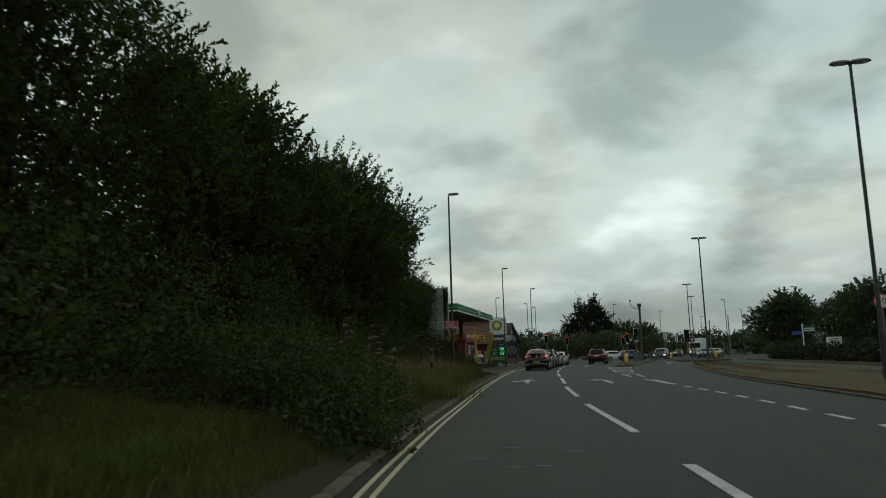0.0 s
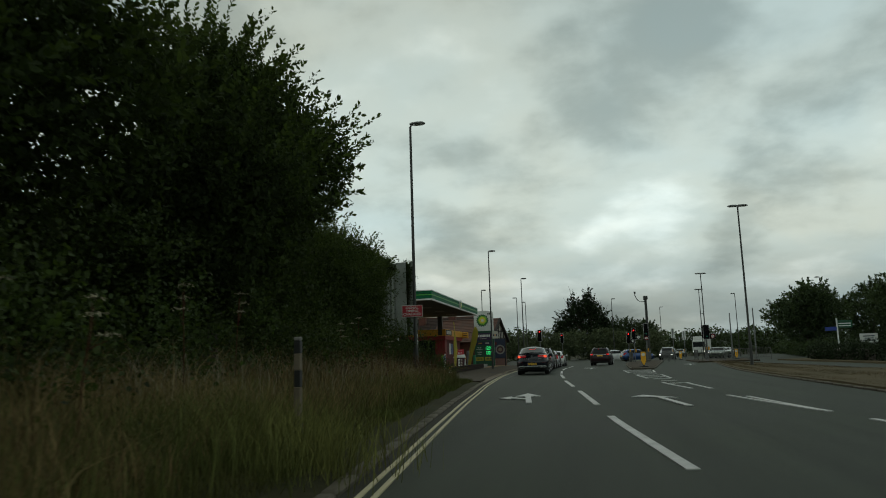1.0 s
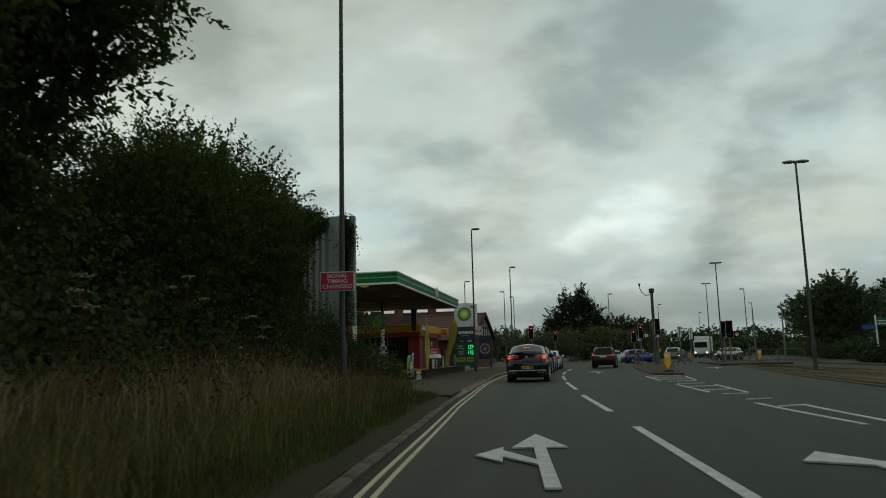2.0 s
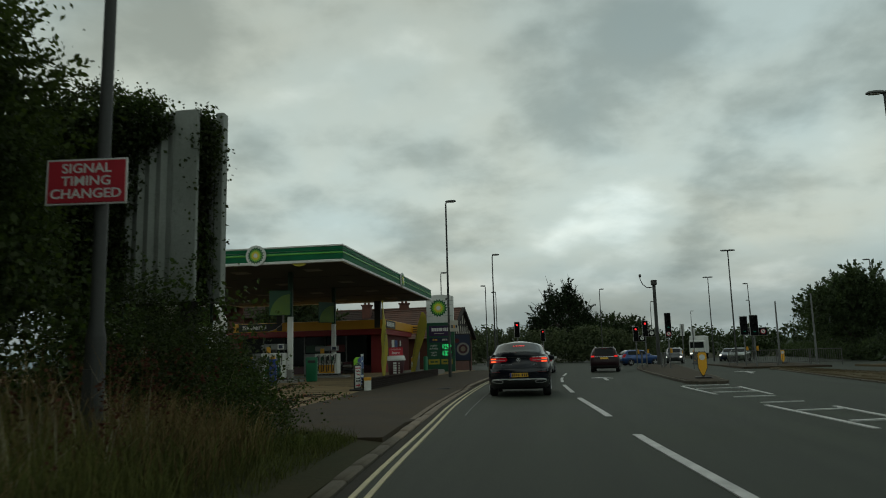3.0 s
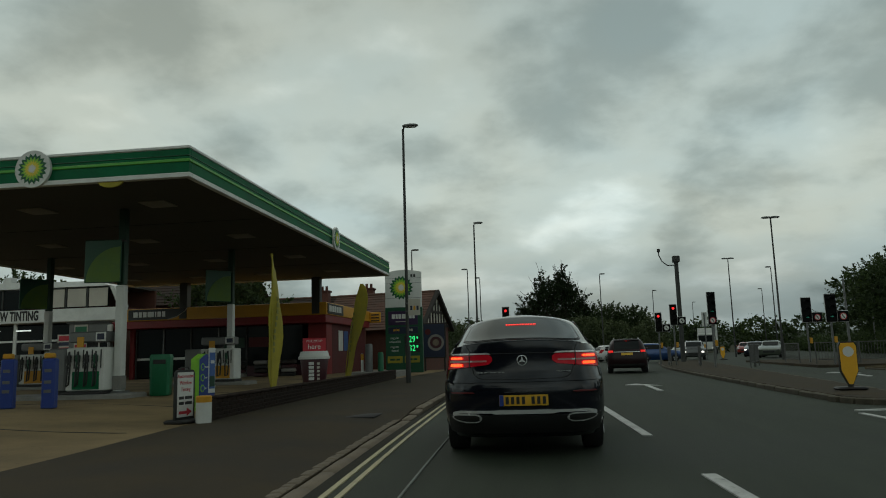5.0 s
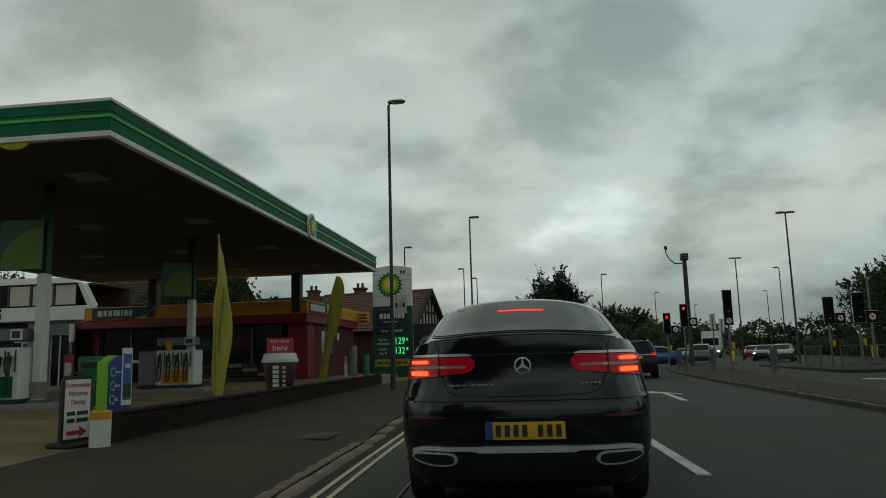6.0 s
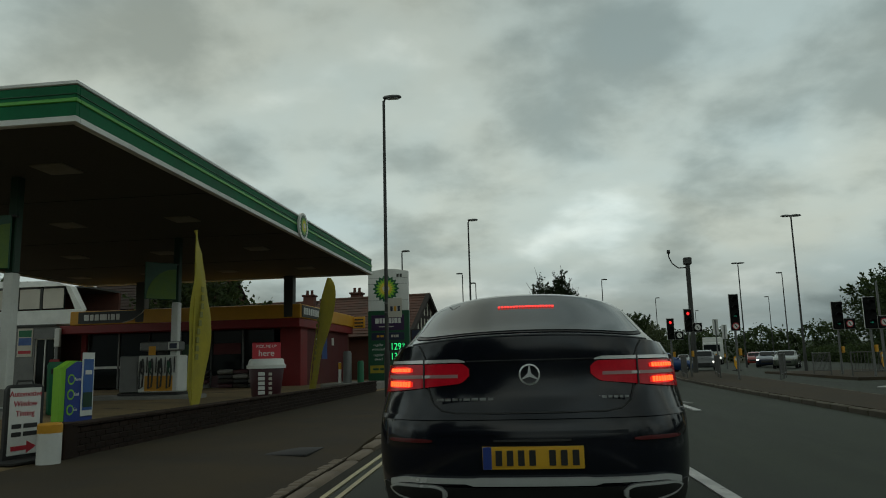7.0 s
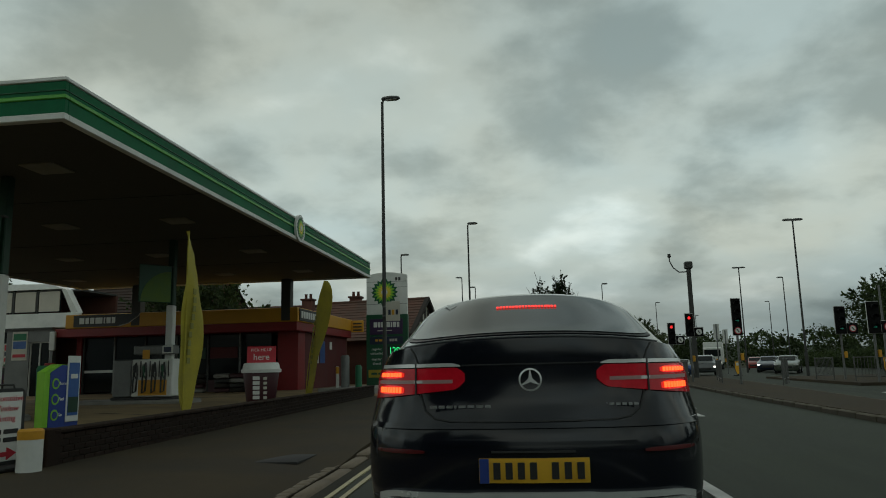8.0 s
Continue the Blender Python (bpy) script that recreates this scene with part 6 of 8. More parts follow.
# ---------------------------------------------------------------- advertisement hoarding seen from behind
t = thing("hoarding", pose(0, 0, 0.3), "tall grey corrugated advertisement hoarding overgrown with ivy", "hoarding")
loops = []
n = 110
for z in (1.9, 5.18):
    loops.append([(-13.4 + 4.5 * k / n, 44.9 + 0.035 * math.sin(2 * math.pi * k / 5.0), z) for k in range(n + 1)] + [(-13.4 + 4.5 * k / n, 44.93 + 0.035 * math.sin(2 * math.pi * k / 5.0), z) for k in range(n, -1, -1)])
part("corrugated_sheet", Geo().rings(loops), M_CORRUGATED, t, "grey corrugated metal sheet")
part("cover_strip", Geo().box(-8.92, -8.47, 44.84, 44.92, 1.9, 5.2, 0.015), M_CORRUGATED, t, "flat grey edge strip")
part("front_board", Geo().box(-13.6, -8.42, 45.5, 45.55, 1.9, 5.22, 0.01), M_TIMBER, t, "dark back of the front board")
part("edge_frame", Geo().box(-8.42, -8.27, 45.38, 45.57, 1.9, 5.3, 0.015), M_CORRUGATED, t, "pale grey edge frame")
part("inner_frame", Geo().box(-8.52, -8.44, 45.38, 45.48, 1.9, 5.2, 0.01), M_STEEL, t)
part("top_rail", Geo().box(-13.4, -8.5, 44.98, 45.48, 5.1, 5.18, 0.01), M_LAMPGREY, t)
for x in (-12.8, -10.8, -8.75):
    part("post", Geo().box(x - 0.08, x + 0.08, 45.05, 45.35, -0.4, 5.12, 0.01), M_TIMBER, t, "dark timber post")

# ---------------------------------------------------------------- vehicles
PROFILES = {
    # height, rear end, front end, half width
    "coupe_suv": [(0.22, 0.22, 4.5, 0.84), (0.30, 0.10, 4.66, 0.885), (0.42, 0.03, 4.72, 0.91), (0.58, 0.0, 4.73, 0.918), (0.80, 0.0, 4.72, 0.918), (0.85, 0.03, 4.70, 0.918), (0.92, 0.055, 4.62, 0.915), (1.04, 0.065, 4.3, 0.91),
                  (1.14, 0.065, 3.6, 0.885), (1.21, 0.06, 3.42, 0.845), (1.25, 0.055, 3.36, 0.81), (1.268, 0.06, 3.33, 0.79), (1.276, 0.15, 3.32, 0.782), (1.36, 0.41, 3.1, 0.748), (1.46, 0.71, 2.9, 0.715), (1.545, 0.97, 2.7, 0.672), (1.59, 1.14, 2.55, 0.62), (1.615, 1.38, 2.4, 0.52), (1.628, 1.8, 2.2, 0.34)],
    "suv": [(0.24, 0.2, 4.15, 0.8), (0.34, 0.06, 4.32, 0.88), (0.55, 0.0, 4.36, 0.9), (0.78, 0.02, 4.35, 0.9), (0.95, 0.06, 4.2, 0.89), (1.05, 0.09, 3.5, 0.87), (1.1, 0.1, 3.2, 0.85), (1.3, 0.2, 2.95, 0.78), (1.48, 0.34, 2.7, 0.71), (1.57, 0.5, 2.4, 0.62), (1.6, 0.8, 2.1, 0.35)],
    "hatch": [(0.2, 0.2, 3.85, 0.76), (0.3, 0.06, 3.98, 0.84), (0.5, 0.0, 4.0, 0.87), (0.7, 0.02, 3.98, 0.87), (0.85, 0.06, 3.8, 0.86), (0.95, 0.1, 3.1, 0.84), (1.0, 0.12, 2.9, 0.82), (1.2, 0.28, 2.6, 0.74), (1.36, 0.45, 2.35, 0.67), (1.43, 0.65, 2.1, 0.58), (1.46, 1.0, 1.8, 0.3)],
    "saloon": [(0.2, 0.2, 4.4, 0.78), (0.3, 0.06, 4.56, 0.86), (0.5, 0.0, 4.6, 0.89), (0.7, 0.02, 4.58, 0.89), (0.88, 0.1, 4.2, 0.88), (0.97, 0.3, 3.3, 0.85), (1.0, 0.6, 3.15, 0.83), (1.2, 1.0, 2.75, 0.74), (1.36, 1.3, 2.45, 0.67), (1.42, 1.6, 2.2, 0.55), (1.44, 1.8, 2.0, 0.3)],
}


class Shell:
    """A car body given by its rear end, front end and half width at each height."""

    def __init__(self, kind):
        self.p = np.array(PROFILES[kind])
        self.turn = 0.26
        self.belt = {"coupe_suv": 1.14, "suv": 1.05, "hatch": 0.95, "saloon": 0.97}[kind]

    def at(self, z):
        return [float(np.interp(z, self.p[:, 0], self.p[:, k])) for k in (1, 2, 3)]

    def rear(self, x, z, off=0.0):
        yr, yf, w = self.at(z)
        rx = w * 0.36
        u = min(max((abs(x) - (w - rx)) / rx, 0), 0.995)
        y = yr + 0.05 * (x / w) ** 2 + self.turn * (1 - math.sqrt(1 - u * u))
        lift = off * 0.7 if z > self.belt + 0.12 else 0.0
        return (x, y - off, z + lift)

    def side(self, y, z, s, off=0.0):
        yr, yf, w = self.at(z)
        f = min(1.0, max(0.0, (y - yr) / 0.35)) ** 0.35 * min(1.0, max(0.0, (yf - y) / 0.5)) ** 0.35
        return (s * (w * (0.9 + 0.1 * f) + off), y, z + off * 0.3)

    def body(self):
        loops = []
        for z, yr, yf, w in self.p:
            half = []
            n = 7
            rx = w * 0.36
            for k in range(5):
                half.append((w - rx) * k / 4.0)
            pts = [(x, yr + 0.05 * (x / w) ** 2) for x in half[:-1]]
            for k in range(n):
                a = math.pi / 2 * k / (n - 1)
                x = w - rx + rx * math.sin(a)
                pts.append((x, yr + 0.05 * (x / w) ** 2 + self.turn * (1 - math.cos(a))))
            fr = min(0.6, (yf - yr) * 0.3)
            mid_y = (yr + 0.05 + self.turn + yf - fr) / 2
            pts.append((w, max(mid_y, pts[-1][1] + 0.02)))
            for k in range(n):
                a = math.pi / 2 * k / (n - 1)
                pts.append((w - w * 0.5 * (1 - math.cos(a)), yf - fr + fr * math.sin(a) * 0.9))
            pts.append((0.0, yf))
            right = [(x, y, z) for x, y in pts]
            left = [(-x, y, z) for x, y in pts[-2:0:-1]]
            loops.append(right + left)
        return Geo().rings(loops)

    def screen(self, z0, z1, share, off, n=14, nz=7):
        """The sloping rear window: a plate that narrows with the roof."""
        loops = []
        for k in range(n + 1):
            u = -1 + 2 * k / n
            zs = [z0 + (z1 - z0) * j / nz for j in range(nz + 1)]
            cols = [(u * share * self.at(z)[2], z) for z in zs]
            loops.append([self.rear(x, z, off) for x, z in cols] + [self.rear(x, z, off - 0.012) for x, z in cols[::-1]])
        return Geo().rings(loops)

    def panel(self, xs, low, high, off, skin=0.012, nz=4, face="rear", s=1):
        """A thin plate that follows the body between two height curves."""
        f = (lambda a, z, o: self.rear(a, z, o)) if face == "rear" else (lambda a, z, o: self.side(a, z, s, o))
        loops = []
        for x in xs:
            zs = [low(x) + (high(x) - low(x)) * k / nz for k in range(nz + 1)]
            loops.append([f(x, z, off) for z in zs] + [f(x, z, off - skin) for z in zs[::-1]])
        return Geo().rings(loops)


def trim_tube(shell, xs, height, off, r):
    return Geo().tube([shell.rear(x, height(x), off) for x in xs], r, 8)


def wheel(parent, x, y, r, s, name="wheel"):
    w = part("tyre", Geo().rings([[(x + s * dx, y + rr * math.cos(2 * math.pi * k / 24), r + rr * math.sin(2 * math.pi * k / 24)) for k in range(24)] for dx, rr in ((-0.12, r * 0.7), (-0.11, r * 0.97), (-0.06, r), (0.07, r), (0.11, r * 0.96), (0.115, r * 0.7))]), M_RUBBER, parent, "black tyre")
    g = Geo().tube([(x + s * 0.06, y, r), (x + s * 0.1, y, r)], [r * 0.66, r * 0.68], 20)
    part("rim", g, M_LAMPGREY, w)
    for k in range(5):
        a = 2 * math.pi * k / 5
        part("spoke", Geo().box(0, 0.03, -0.035, 0.035, 0.02, r * 0.64, 0.01).move(Matrix.Translation((x + s * 0.105 - (0.03 if s < 0 else 0), y, r)) @ Matrix.Rotation(a, 4, "X")), M_ALLOY, w)
    g = Geo()
    arch = [[(x + s * dx, y + (r + 0.05) * q * math.cos(math.pi * k / 14), r + (r + 0.05) * q * math.sin(math.pi * k / 14)) for k in range(15)] for dx, q in ((0.0, 1.0), (0.105, 1.0), (0.11, 1.1), (0.0, 1.12))]
    part("wheel_arch", g.rings(arch, False, False), M_RUBBER, parent)


def plain_car(kind, m, body_mat, label, braking=False, lights=False, group="cars"):
    """A car seen from some way off: body, glass, lamps, wheels, bumpers."""
    s = Shell(kind)
    top = float(s.p[-1, 0])
    b = s.belt
    t = thing("car", m, label, "car", group)
    part("body", s.body(), body_mat, t)
    part("rear_window", s.panel(np.linspace(-0.56, 0.56, 9), lambda x: b + 0.06, lambda x: top - 0.13, 0.012), M_CARGLASS, t, "dark rear window")
    for q in (-1, 1):
        y0, y1 = s.at(b + 0.1)[0] + 0.45, s.at(b + 0.1)[1] - 0.55
        part("side_window", s.panel(np.linspace(y0, y1, 9), lambda y: b + 0.05, lambda y: max(b + 0.08, top - 0.14 - 0.25 * max(0, abs(y - (y0 + y1) / 2) - 0.7)), 0.014, face="side", s=q), M_CARGLASS, t, "dark side window")
        lo, hi = (b - 0.18, b + 0.12) if kind != "saloon" else (b - 0.22, b - 0.06)
        lamp = part("tail_lamp", s.panel(np.linspace(q * 0.62, q * 0.84, 6), lambda x: lo + (0.1 if braking else 0), lambda x: hi - (0.1 if braking else 0), 0.016), M_TAILGLOW if braking else M_TAIL, t, "glowing red brake lamp" if braking else "red tail lamp")
        part("head_lamp", Geo().box(q * 0.68 - 0.14, q * 0.68 + 0.14, s.at(0.66)[1] - 0.32, s.at(0.66)[1] - 0.1, 0.6, 0.74, 0.03), M_HEADLIT if lights else M_CHROME, t, "lit head lamp" if lights else "clear head lamp")
        part("mirror", Geo().box(q * 0.95 - 0.1, q * 0.95 + 0.1, s.at(b)[1] - 0.55, s.at(b)[1] - 0.42, b, b + 0.14, 0.04), body_mat, t)
        r = 0.33 if kind in ("suv", "coupe_suv") else 0.3
        for y in (0.82, float(s.p[2, 2]) - 0.85):
            wheel(t, q * (s.p[2, 3] - 0.1), y, r, q)
    pz = 0.84 if kind == "suv" else 0.62
    part("plate", s.panel(np.linspace(-0.26, 0.26, 3), lambda x: pz, lambda x: pz + 0.11, 0.014), M_PLATE, t, "yellow number plate")
    part("boot_trim", s.panel(np.linspace(-0.6, 0.6, 9), lambda x: pz + 0.14, lambda x: pz + 0.165, 0.014), M_TRIM if kind == "suv" else M_BLACK, t, "trim strip above the plate")
    if kind == "suv":
        for q in (-1, 1):
            part("roof_rail", Geo().tube([(q * 0.56, 0.75, top - 0.06), (q * 0.57, 1.0, top + 0.03), (q * 0.57, 2.1, top + 0.03), (q * 0.55, 2.4, top - 0.06)], 0.02, 6), M_TRIM, t, "silver roof rail")
        part("spoiler", s.panel(np.linspace(-0.58, 0.58, 9), lambda x: top - 0.11, lambda x: top - 0.05, 0.05, 0.06), M_BLACK, t, "roof spoiler")
    part("front_grille", Geo().box(-0.45, 0.45, s.at(0.55)[1] - 0.16, s.at(0.55)[1] + 0.012, 0.42, 0.62, 0.03), M_BLACK, t)
    part("bumper_trim", s.panel(np.linspace(-0.8, 0.8, 11), lambda x: 0.3, lambda x: 0.44, 0.014), M_BLACK, t, "black lower bumper")
    ws = Geo()
    loops = []
    for x in np.linspace(-0.6, 0.6, 7):
        loops.append([(x, s.at(z)[1] - 0.1 * (x / 0.7) ** 2 + o, z + o) for o in (0.012, 0.0) for z in ((b + 0.08, top - 0.12) if o else (top - 0.12, b + 0.08))])
    part("windscreen", ws.rings(loops), M_CARGLASS, t, "dark windscreen")
    if braking:
        part("high_brake_lamp", s.panel(np.linspace(-0.12, 0.12, 3), lambda x: top - 0.11, lambda x: top - 0.08, 0.02), M_TAILGLOW, t, "glowing red strip")
    return t


# the black coupe-backed car that stops ahead
class CoupeShell(Shell):
    """The rounder body of the car ahead: its rear bends forward towards the wings."""

    def __init__(self):
        p = np.array(PROFILES["coupe_suv"])
        self.turn, self.belt = 0.26, 1.14
        z = p[:, 0]
        fine = np.unique(np.concatenate([np.linspace(z[0], 1.26, 20), np.linspace(1.268, z[-1], 20)]))
        cols = [np.interp(fine, z, p[:, k]) for k in (1, 2, 3)]
        for c in cols:
            for _ in range(2):
                c[1:-1] = 0.25 * c[:-2] + 0.5 * c[1:-1] + 0.25 * c[2:]
        self.p = np.stack([fine] + cols, 1)

    def depth(self, u, z):
        u = min(abs(u), 0.9995)
        turn = float(np.interp(z, [0.3, 0.8, 1.0, 1.15, 1.3, 1.5], [0.6, 0.6, 0.85, 0.85, 0.6, 0.5]))
        return 0.09 * u * u + turn * (1 - math.sqrt(1 - u ** 5))

    def rear(self, x, z, off=0.0):
        yr, yf, w = self.at(z)
        lift = off * 0.9 if z > 1.265 else 0.0
        return (x * (1 + off * 0.5), yr + self.depth(x / w, z) - off, z + lift - self.crown(x / w, z))

    def crown(self, u, z):
        """The lid and roof fall off towards the sides."""
        return 0.055 * min(abs(u), 1) ** 2.2 * min(max((z - 1.15) / 0.12, 0), 1)

    def body(self):
        loops = []
        for z, yr, yf, w in self.p:
            us = [math.sin(math.pi / 2 * k / 19) for k in range(20)]
            pts = [(w * u, yr + self.depth(u, z)) for u in us]
            fr = min(0.6, (yf - yr) * 0.3)
            pts.append((w, max((pts[-1][1] + yf - fr) / 2, pts[-1][1] + 0.02)))
            for k in range(8):
                a = math.pi / 2 * k / 7
                pts.append((w - w * 0.5 * (1 - math.cos(a)), max(pts[20][1] + 0.01, yf - fr) + fr * math.sin(a) * 0.9))
            pts.append((0.0, max(yf, pts[-1][1])))
            loops.append([(x, y, z - self.crown(x / w, z)) for x, y in pts] + [(-x, y, z - self.crown(x / w, z)) for x, y in pts[-2:0:-1]])
        return Geo().rings(loops)

    def screen(self, z0, z1, share, off, n=28, nz=10):
        """The rear window: rounded at its corners."""
        loops = []
        for k in range(n + 1):
            u = math.sin(math.pi / 2 * (-1 + 2 * k / n))
            low, high = z0 + 0.03 * abs(u) ** 10, z1 - 0.03 * abs(u) ** 3 - 0.05 * abs(u) ** 12
            zs = [low + (high - low) * j / nz for j in range(nz + 1)]
            cols = [(u * share * self.at(z)[2], z) for z in zs]
            loops.append([self.rear(x, z, off) for x, z in cols] + [self.rear(x, z, off - 0.012) for x, z in cols[::-1]])
        return Geo().rings(loops)


S = CoupeShell()
t = thing("car", pose(-3.70, 54.98, 0, 0, 0, 1.2), "black coupe-backed off-road car with lit brake lamps", "car", "cars")
part("body", S.body(), M_CARBLACK, t, "glossy black body")
part("window_seal", S.screen(1.284, 1.562, 0.875, 0.004), M_BLACK, t, "black seal round the rear window")
part("rear_window", S.screen(1.292, 1.552, 0.85, 0.009), M_CARGLASS, t, "dark tinted rear window")
# grey tube paints the sky's reflection along the black boot lip
part("lip_edge", trim_tube(S, np.linspace(-0.66, 0.66, 29), lambda x: 1.266, 0.004, 0.006), M_LIPSHEEN, t, "grey line for the sky sheen along the boot lip")
seam = [(-0.575, 1.15), (-0.56, 1.0), (-0.53, 0.91), (-0.48, 0.872), (-0.40, 0.858), (-0.2, 0.855), (0.0, 0.855), (0.2, 0.855), (0.40, 0.858), (0.48, 0.872), (0.53, 0.91), (0.56, 1.0), (0.575, 1.15)]
part("boot_seam", Geo().tube([S.rear(x, z, 0.001) for x, z in seam], 0.005, 6), M_BLACK, t, "dark shut line")
part("lid_seam", trim_tube(S, np.linspace(-0.34, 0.34, 15), lambda x: 1.132, 0.0, 0.004), M_BLACK, t, "dark shut line under the boot lip")
for q in (-1, 1):
    part("wing_seam", Geo().tube([S.rear(q * x, z, 0.001) for x, z in ((0.575, 1.15), (0.59, 1.2), (0.615, 1.25))], 0.005, 6), M_BLACK, t, "dark shut line")
part("bumper_crease", S.panel(np.linspace(-0.86, 0.86, 39), lambda x: 0.825, lambda x: 0.85, 0.014, 0.03), M_CARBLACK, t)
part("number_recess", S.panel(np.linspace(-0.5, 0.5, 21), lambda x: 0.745, lambda x: 0.775, 0.006, 0.02), M_CARBLACK, t)
part("diffuser", S.panel(np.linspace(-0.84, 0.84, 37), lambda x: 0.27, lambda x: 0.475, 0.014), M_BLACK, t, "black lower diffuser")
part("chrome_trim", S.panel(np.linspace(-0.78, 0.78, 41), lambda x: 0.497 - 0.012 * (abs(x) < 0.33) - 0.03 * max(0, (abs(x) - 0.66) / 0.12) ** 2, lambda x: 0.524 + 0.004 * (abs(x) < 0.3) - 0.022 * max(0, (abs(x) - 0.66) / 0.12) ** 2, 0.026, 0.03), M_TRIM, t, "bright chrome strip")
for q in (-1, 1):
    def ex_lo(x):
        a = (abs(x) - 0.62) / 0.165
        return 0.392 + 0.03 * max(0, a) + 0.035 * abs(a) ** 6

    def ex_hi(x):
        a = (abs(x) - 0.62) / 0.165
        return 0.488 - 0.035 * abs(a) ** 6

    ex = part("exhaust", S.panel(np.linspace(q * 0.455, q * 0.785, 17), ex_lo, ex_hi, 0.036, 0.04), M_TRIM, t, "chrome exhaust surround")
    part("exhaust_mouth", S.panel(np.linspace(q * 0.475, q * 0.765, 15), lambda x: ex_lo(x) + 0.013, lambda x: ex_hi(x) - 0.013, 0.04, 0.02), M_BLACK, ex, "black mouth")

    def lo(x):
        a = (abs(x) - 0.325) / 0.525
        return 1.019 - 0.052 * a + 0.035 * max(0, 1 - a * 9) ** 1.7

    def hi(x):
        a = (abs(x) - 0.325) / 0.525
        return 1.123 - 0.03 * max(0, 1 - a * 10) ** 2.0 - 0.004 * a

    lamp = part("tail_lamp", S.panel(np.linspace(q * 0.325, q * 0.85, 31), lo, hi, 0.014), M_TAILON, t, "long red tail lamp")
    part("lamp_bar", S.panel(np.linspace(q * 0.385, q * 0.82, 23), lambda x: 1.045, lambda x: 1.063, 0.018), M_LAMPBAR, lamp, "pale pink middle bar")
    part("lamp_bar", S.panel(np.linspace(q * 0.54, q * 0.585, 5), lambda x: 1.047, lambda x: 1.061, 0.021), M_TRIM, lamp, "bright clear lens")
    for z, h in ((0.997, 0.034), (1.079, 0.026)):
        glow = part("brake_lens", S.panel(np.linspace(q * 0.645, q * 0.815, 15), lambda x: z - 0.006 + 0.008 * abs((abs(x) - 0.73) / 0.085) ** 3, lambda x: z + h + 0.006 - 0.012 * abs((abs(x) - 0.73) / 0.085) ** 3, 0.018), M_TAILGLOW, lamp, "red glowing brake lens")
        led = Geo()
        for k in range(8):
            x0 = 0.66 + 0.0185 * k
            pz = [S.rear(q * xx, zz, oo) for oo in (0.024, 0.016) for xx, zz in ((x0, z + 0.003), (x0 + 0.013, z + 0.003), (x0 + 0.013, z + h - 0.003), (x0, z + h - 0.003))]
            led.rings([pz[:4], pz[4:]])
        part("brake_light", led, M_TAILLIT, glow, "bright brake light segments")
    part("lamp_seam", S.panel(np.linspace(q * 0.572, q * 0.58, 2), lambda x: 0.99, lambda x: 1.145, 0.0225), M_BLACK, lamp)
    part("lamp_trim", S.panel(np.linspace(q * 0.345, q * 0.80, 23), lambda x: 1.127, lambda x: 1.145 - 0.012 * max(0, (0.38 - abs(x)) / 0.035), 0.02), M_TRIM, t, "chrome strip above the lamp")
    part("reflector", S.panel(np.linspace(q * 0.53, q * 0.80, 13), lambda x: 0.706 + 0.004 * abs((abs(x) - 0.665) / 0.135) ** 4, lambda x: 0.726 - 0.006 * abs((abs(x) - 0.665) / 0.135) ** 4, 0.012), M_DKREFLECT, t, "slim red reflector")
    for y in (1.08, 3.83):
        wheel(t, q * 0.79, y, 0.365, q)
    part("mirror", Geo().box(q * 0.98 - 0.11, q * 0.98 + 0.11, 3.05, 3.2, 1.02, 1.2, 0.05), M_CARBLACK, t, "door mirror")
    part("side_window", S.panel(np.linspace(1.15, 3.05, 15), lambda y: 1.2, lambda y: min(1.53, 1.24 + 0.42 * (y - 1.1)) - 0.3 * max(0, y - 2.7), 0.012, face="side", s=q), M_CARGLASS, t, "dark side window")
g = Geo()
for k in range(19):
    x = -0.168 + 0.336 * k / 18
    yy = S.rear(x, 1.456, 0.014)
    g.box(x - 0.0075, x + 0.0075, yy[1] - 0.004, yy[1] + 0.006, yy[2] - 0.006, yy[2] + 0.006, 0.003)
part("high_brake_lamp", g, M_HIGHLIT, t, "row of glowing red lights")
bd = part("badge", Geo().rings([[(0.057 * math.cos(a) * k, S.rear(0, 1.055)[1] - d, 1.055 + 0.057 * math.sin(a) * k) for a in [2 * math.pi * i / 36 for i in range(36)]] for k, d in ((1.0, -0.004), (1.0, 0.014), (0.86, 0.018), (0.84, 0.004))], False), M_TRIM, t, "round chrome badge ring")
for a in (0, 120, 240):
    part("badge_bar", Geo().prism([(-0.011, 0), (0.011, 0), (0.002, 0.05), (-0.002, 0.05)], "y", -0.006, 0).move(Matrix.Translation(S.rear(0, 1.055, 0.010)) @ Matrix.Rotation(radians(a), 4, "Y")), M_TRIM, bd)
bars("model_bar", M_ALLOY, t, pose(-0.35, S.rear(-0.35, 0.93, 0.012)[1], 0.93), [0.035, 0.03, 0.03, 0.012, 0.035, 0.035, 0.035, 0.03], 0.015, 0.009, "chrome model bar")
bars("model_bar", M_ALLOY, t, pose(0.43, S.rear(0.46, 0.93, 0.012)[1], 0.93), [0.03, 0.025, 0.022, 0.022, 0.018, 0.022], 0.015, 0.008, "chrome model bar")
pl = part("plate", S.panel(np.linspace(-0.26, 0.26, 3), lambda x: 0.573, lambda x: 0.687, 0.02), M_PLATE, t, "yellow number plate")
part("plate_band", Geo().box(-0.26, -0.215, -0.026, -0.014, 0.573, 0.687, 0.002), M_BLUE, pl, "blue end band")
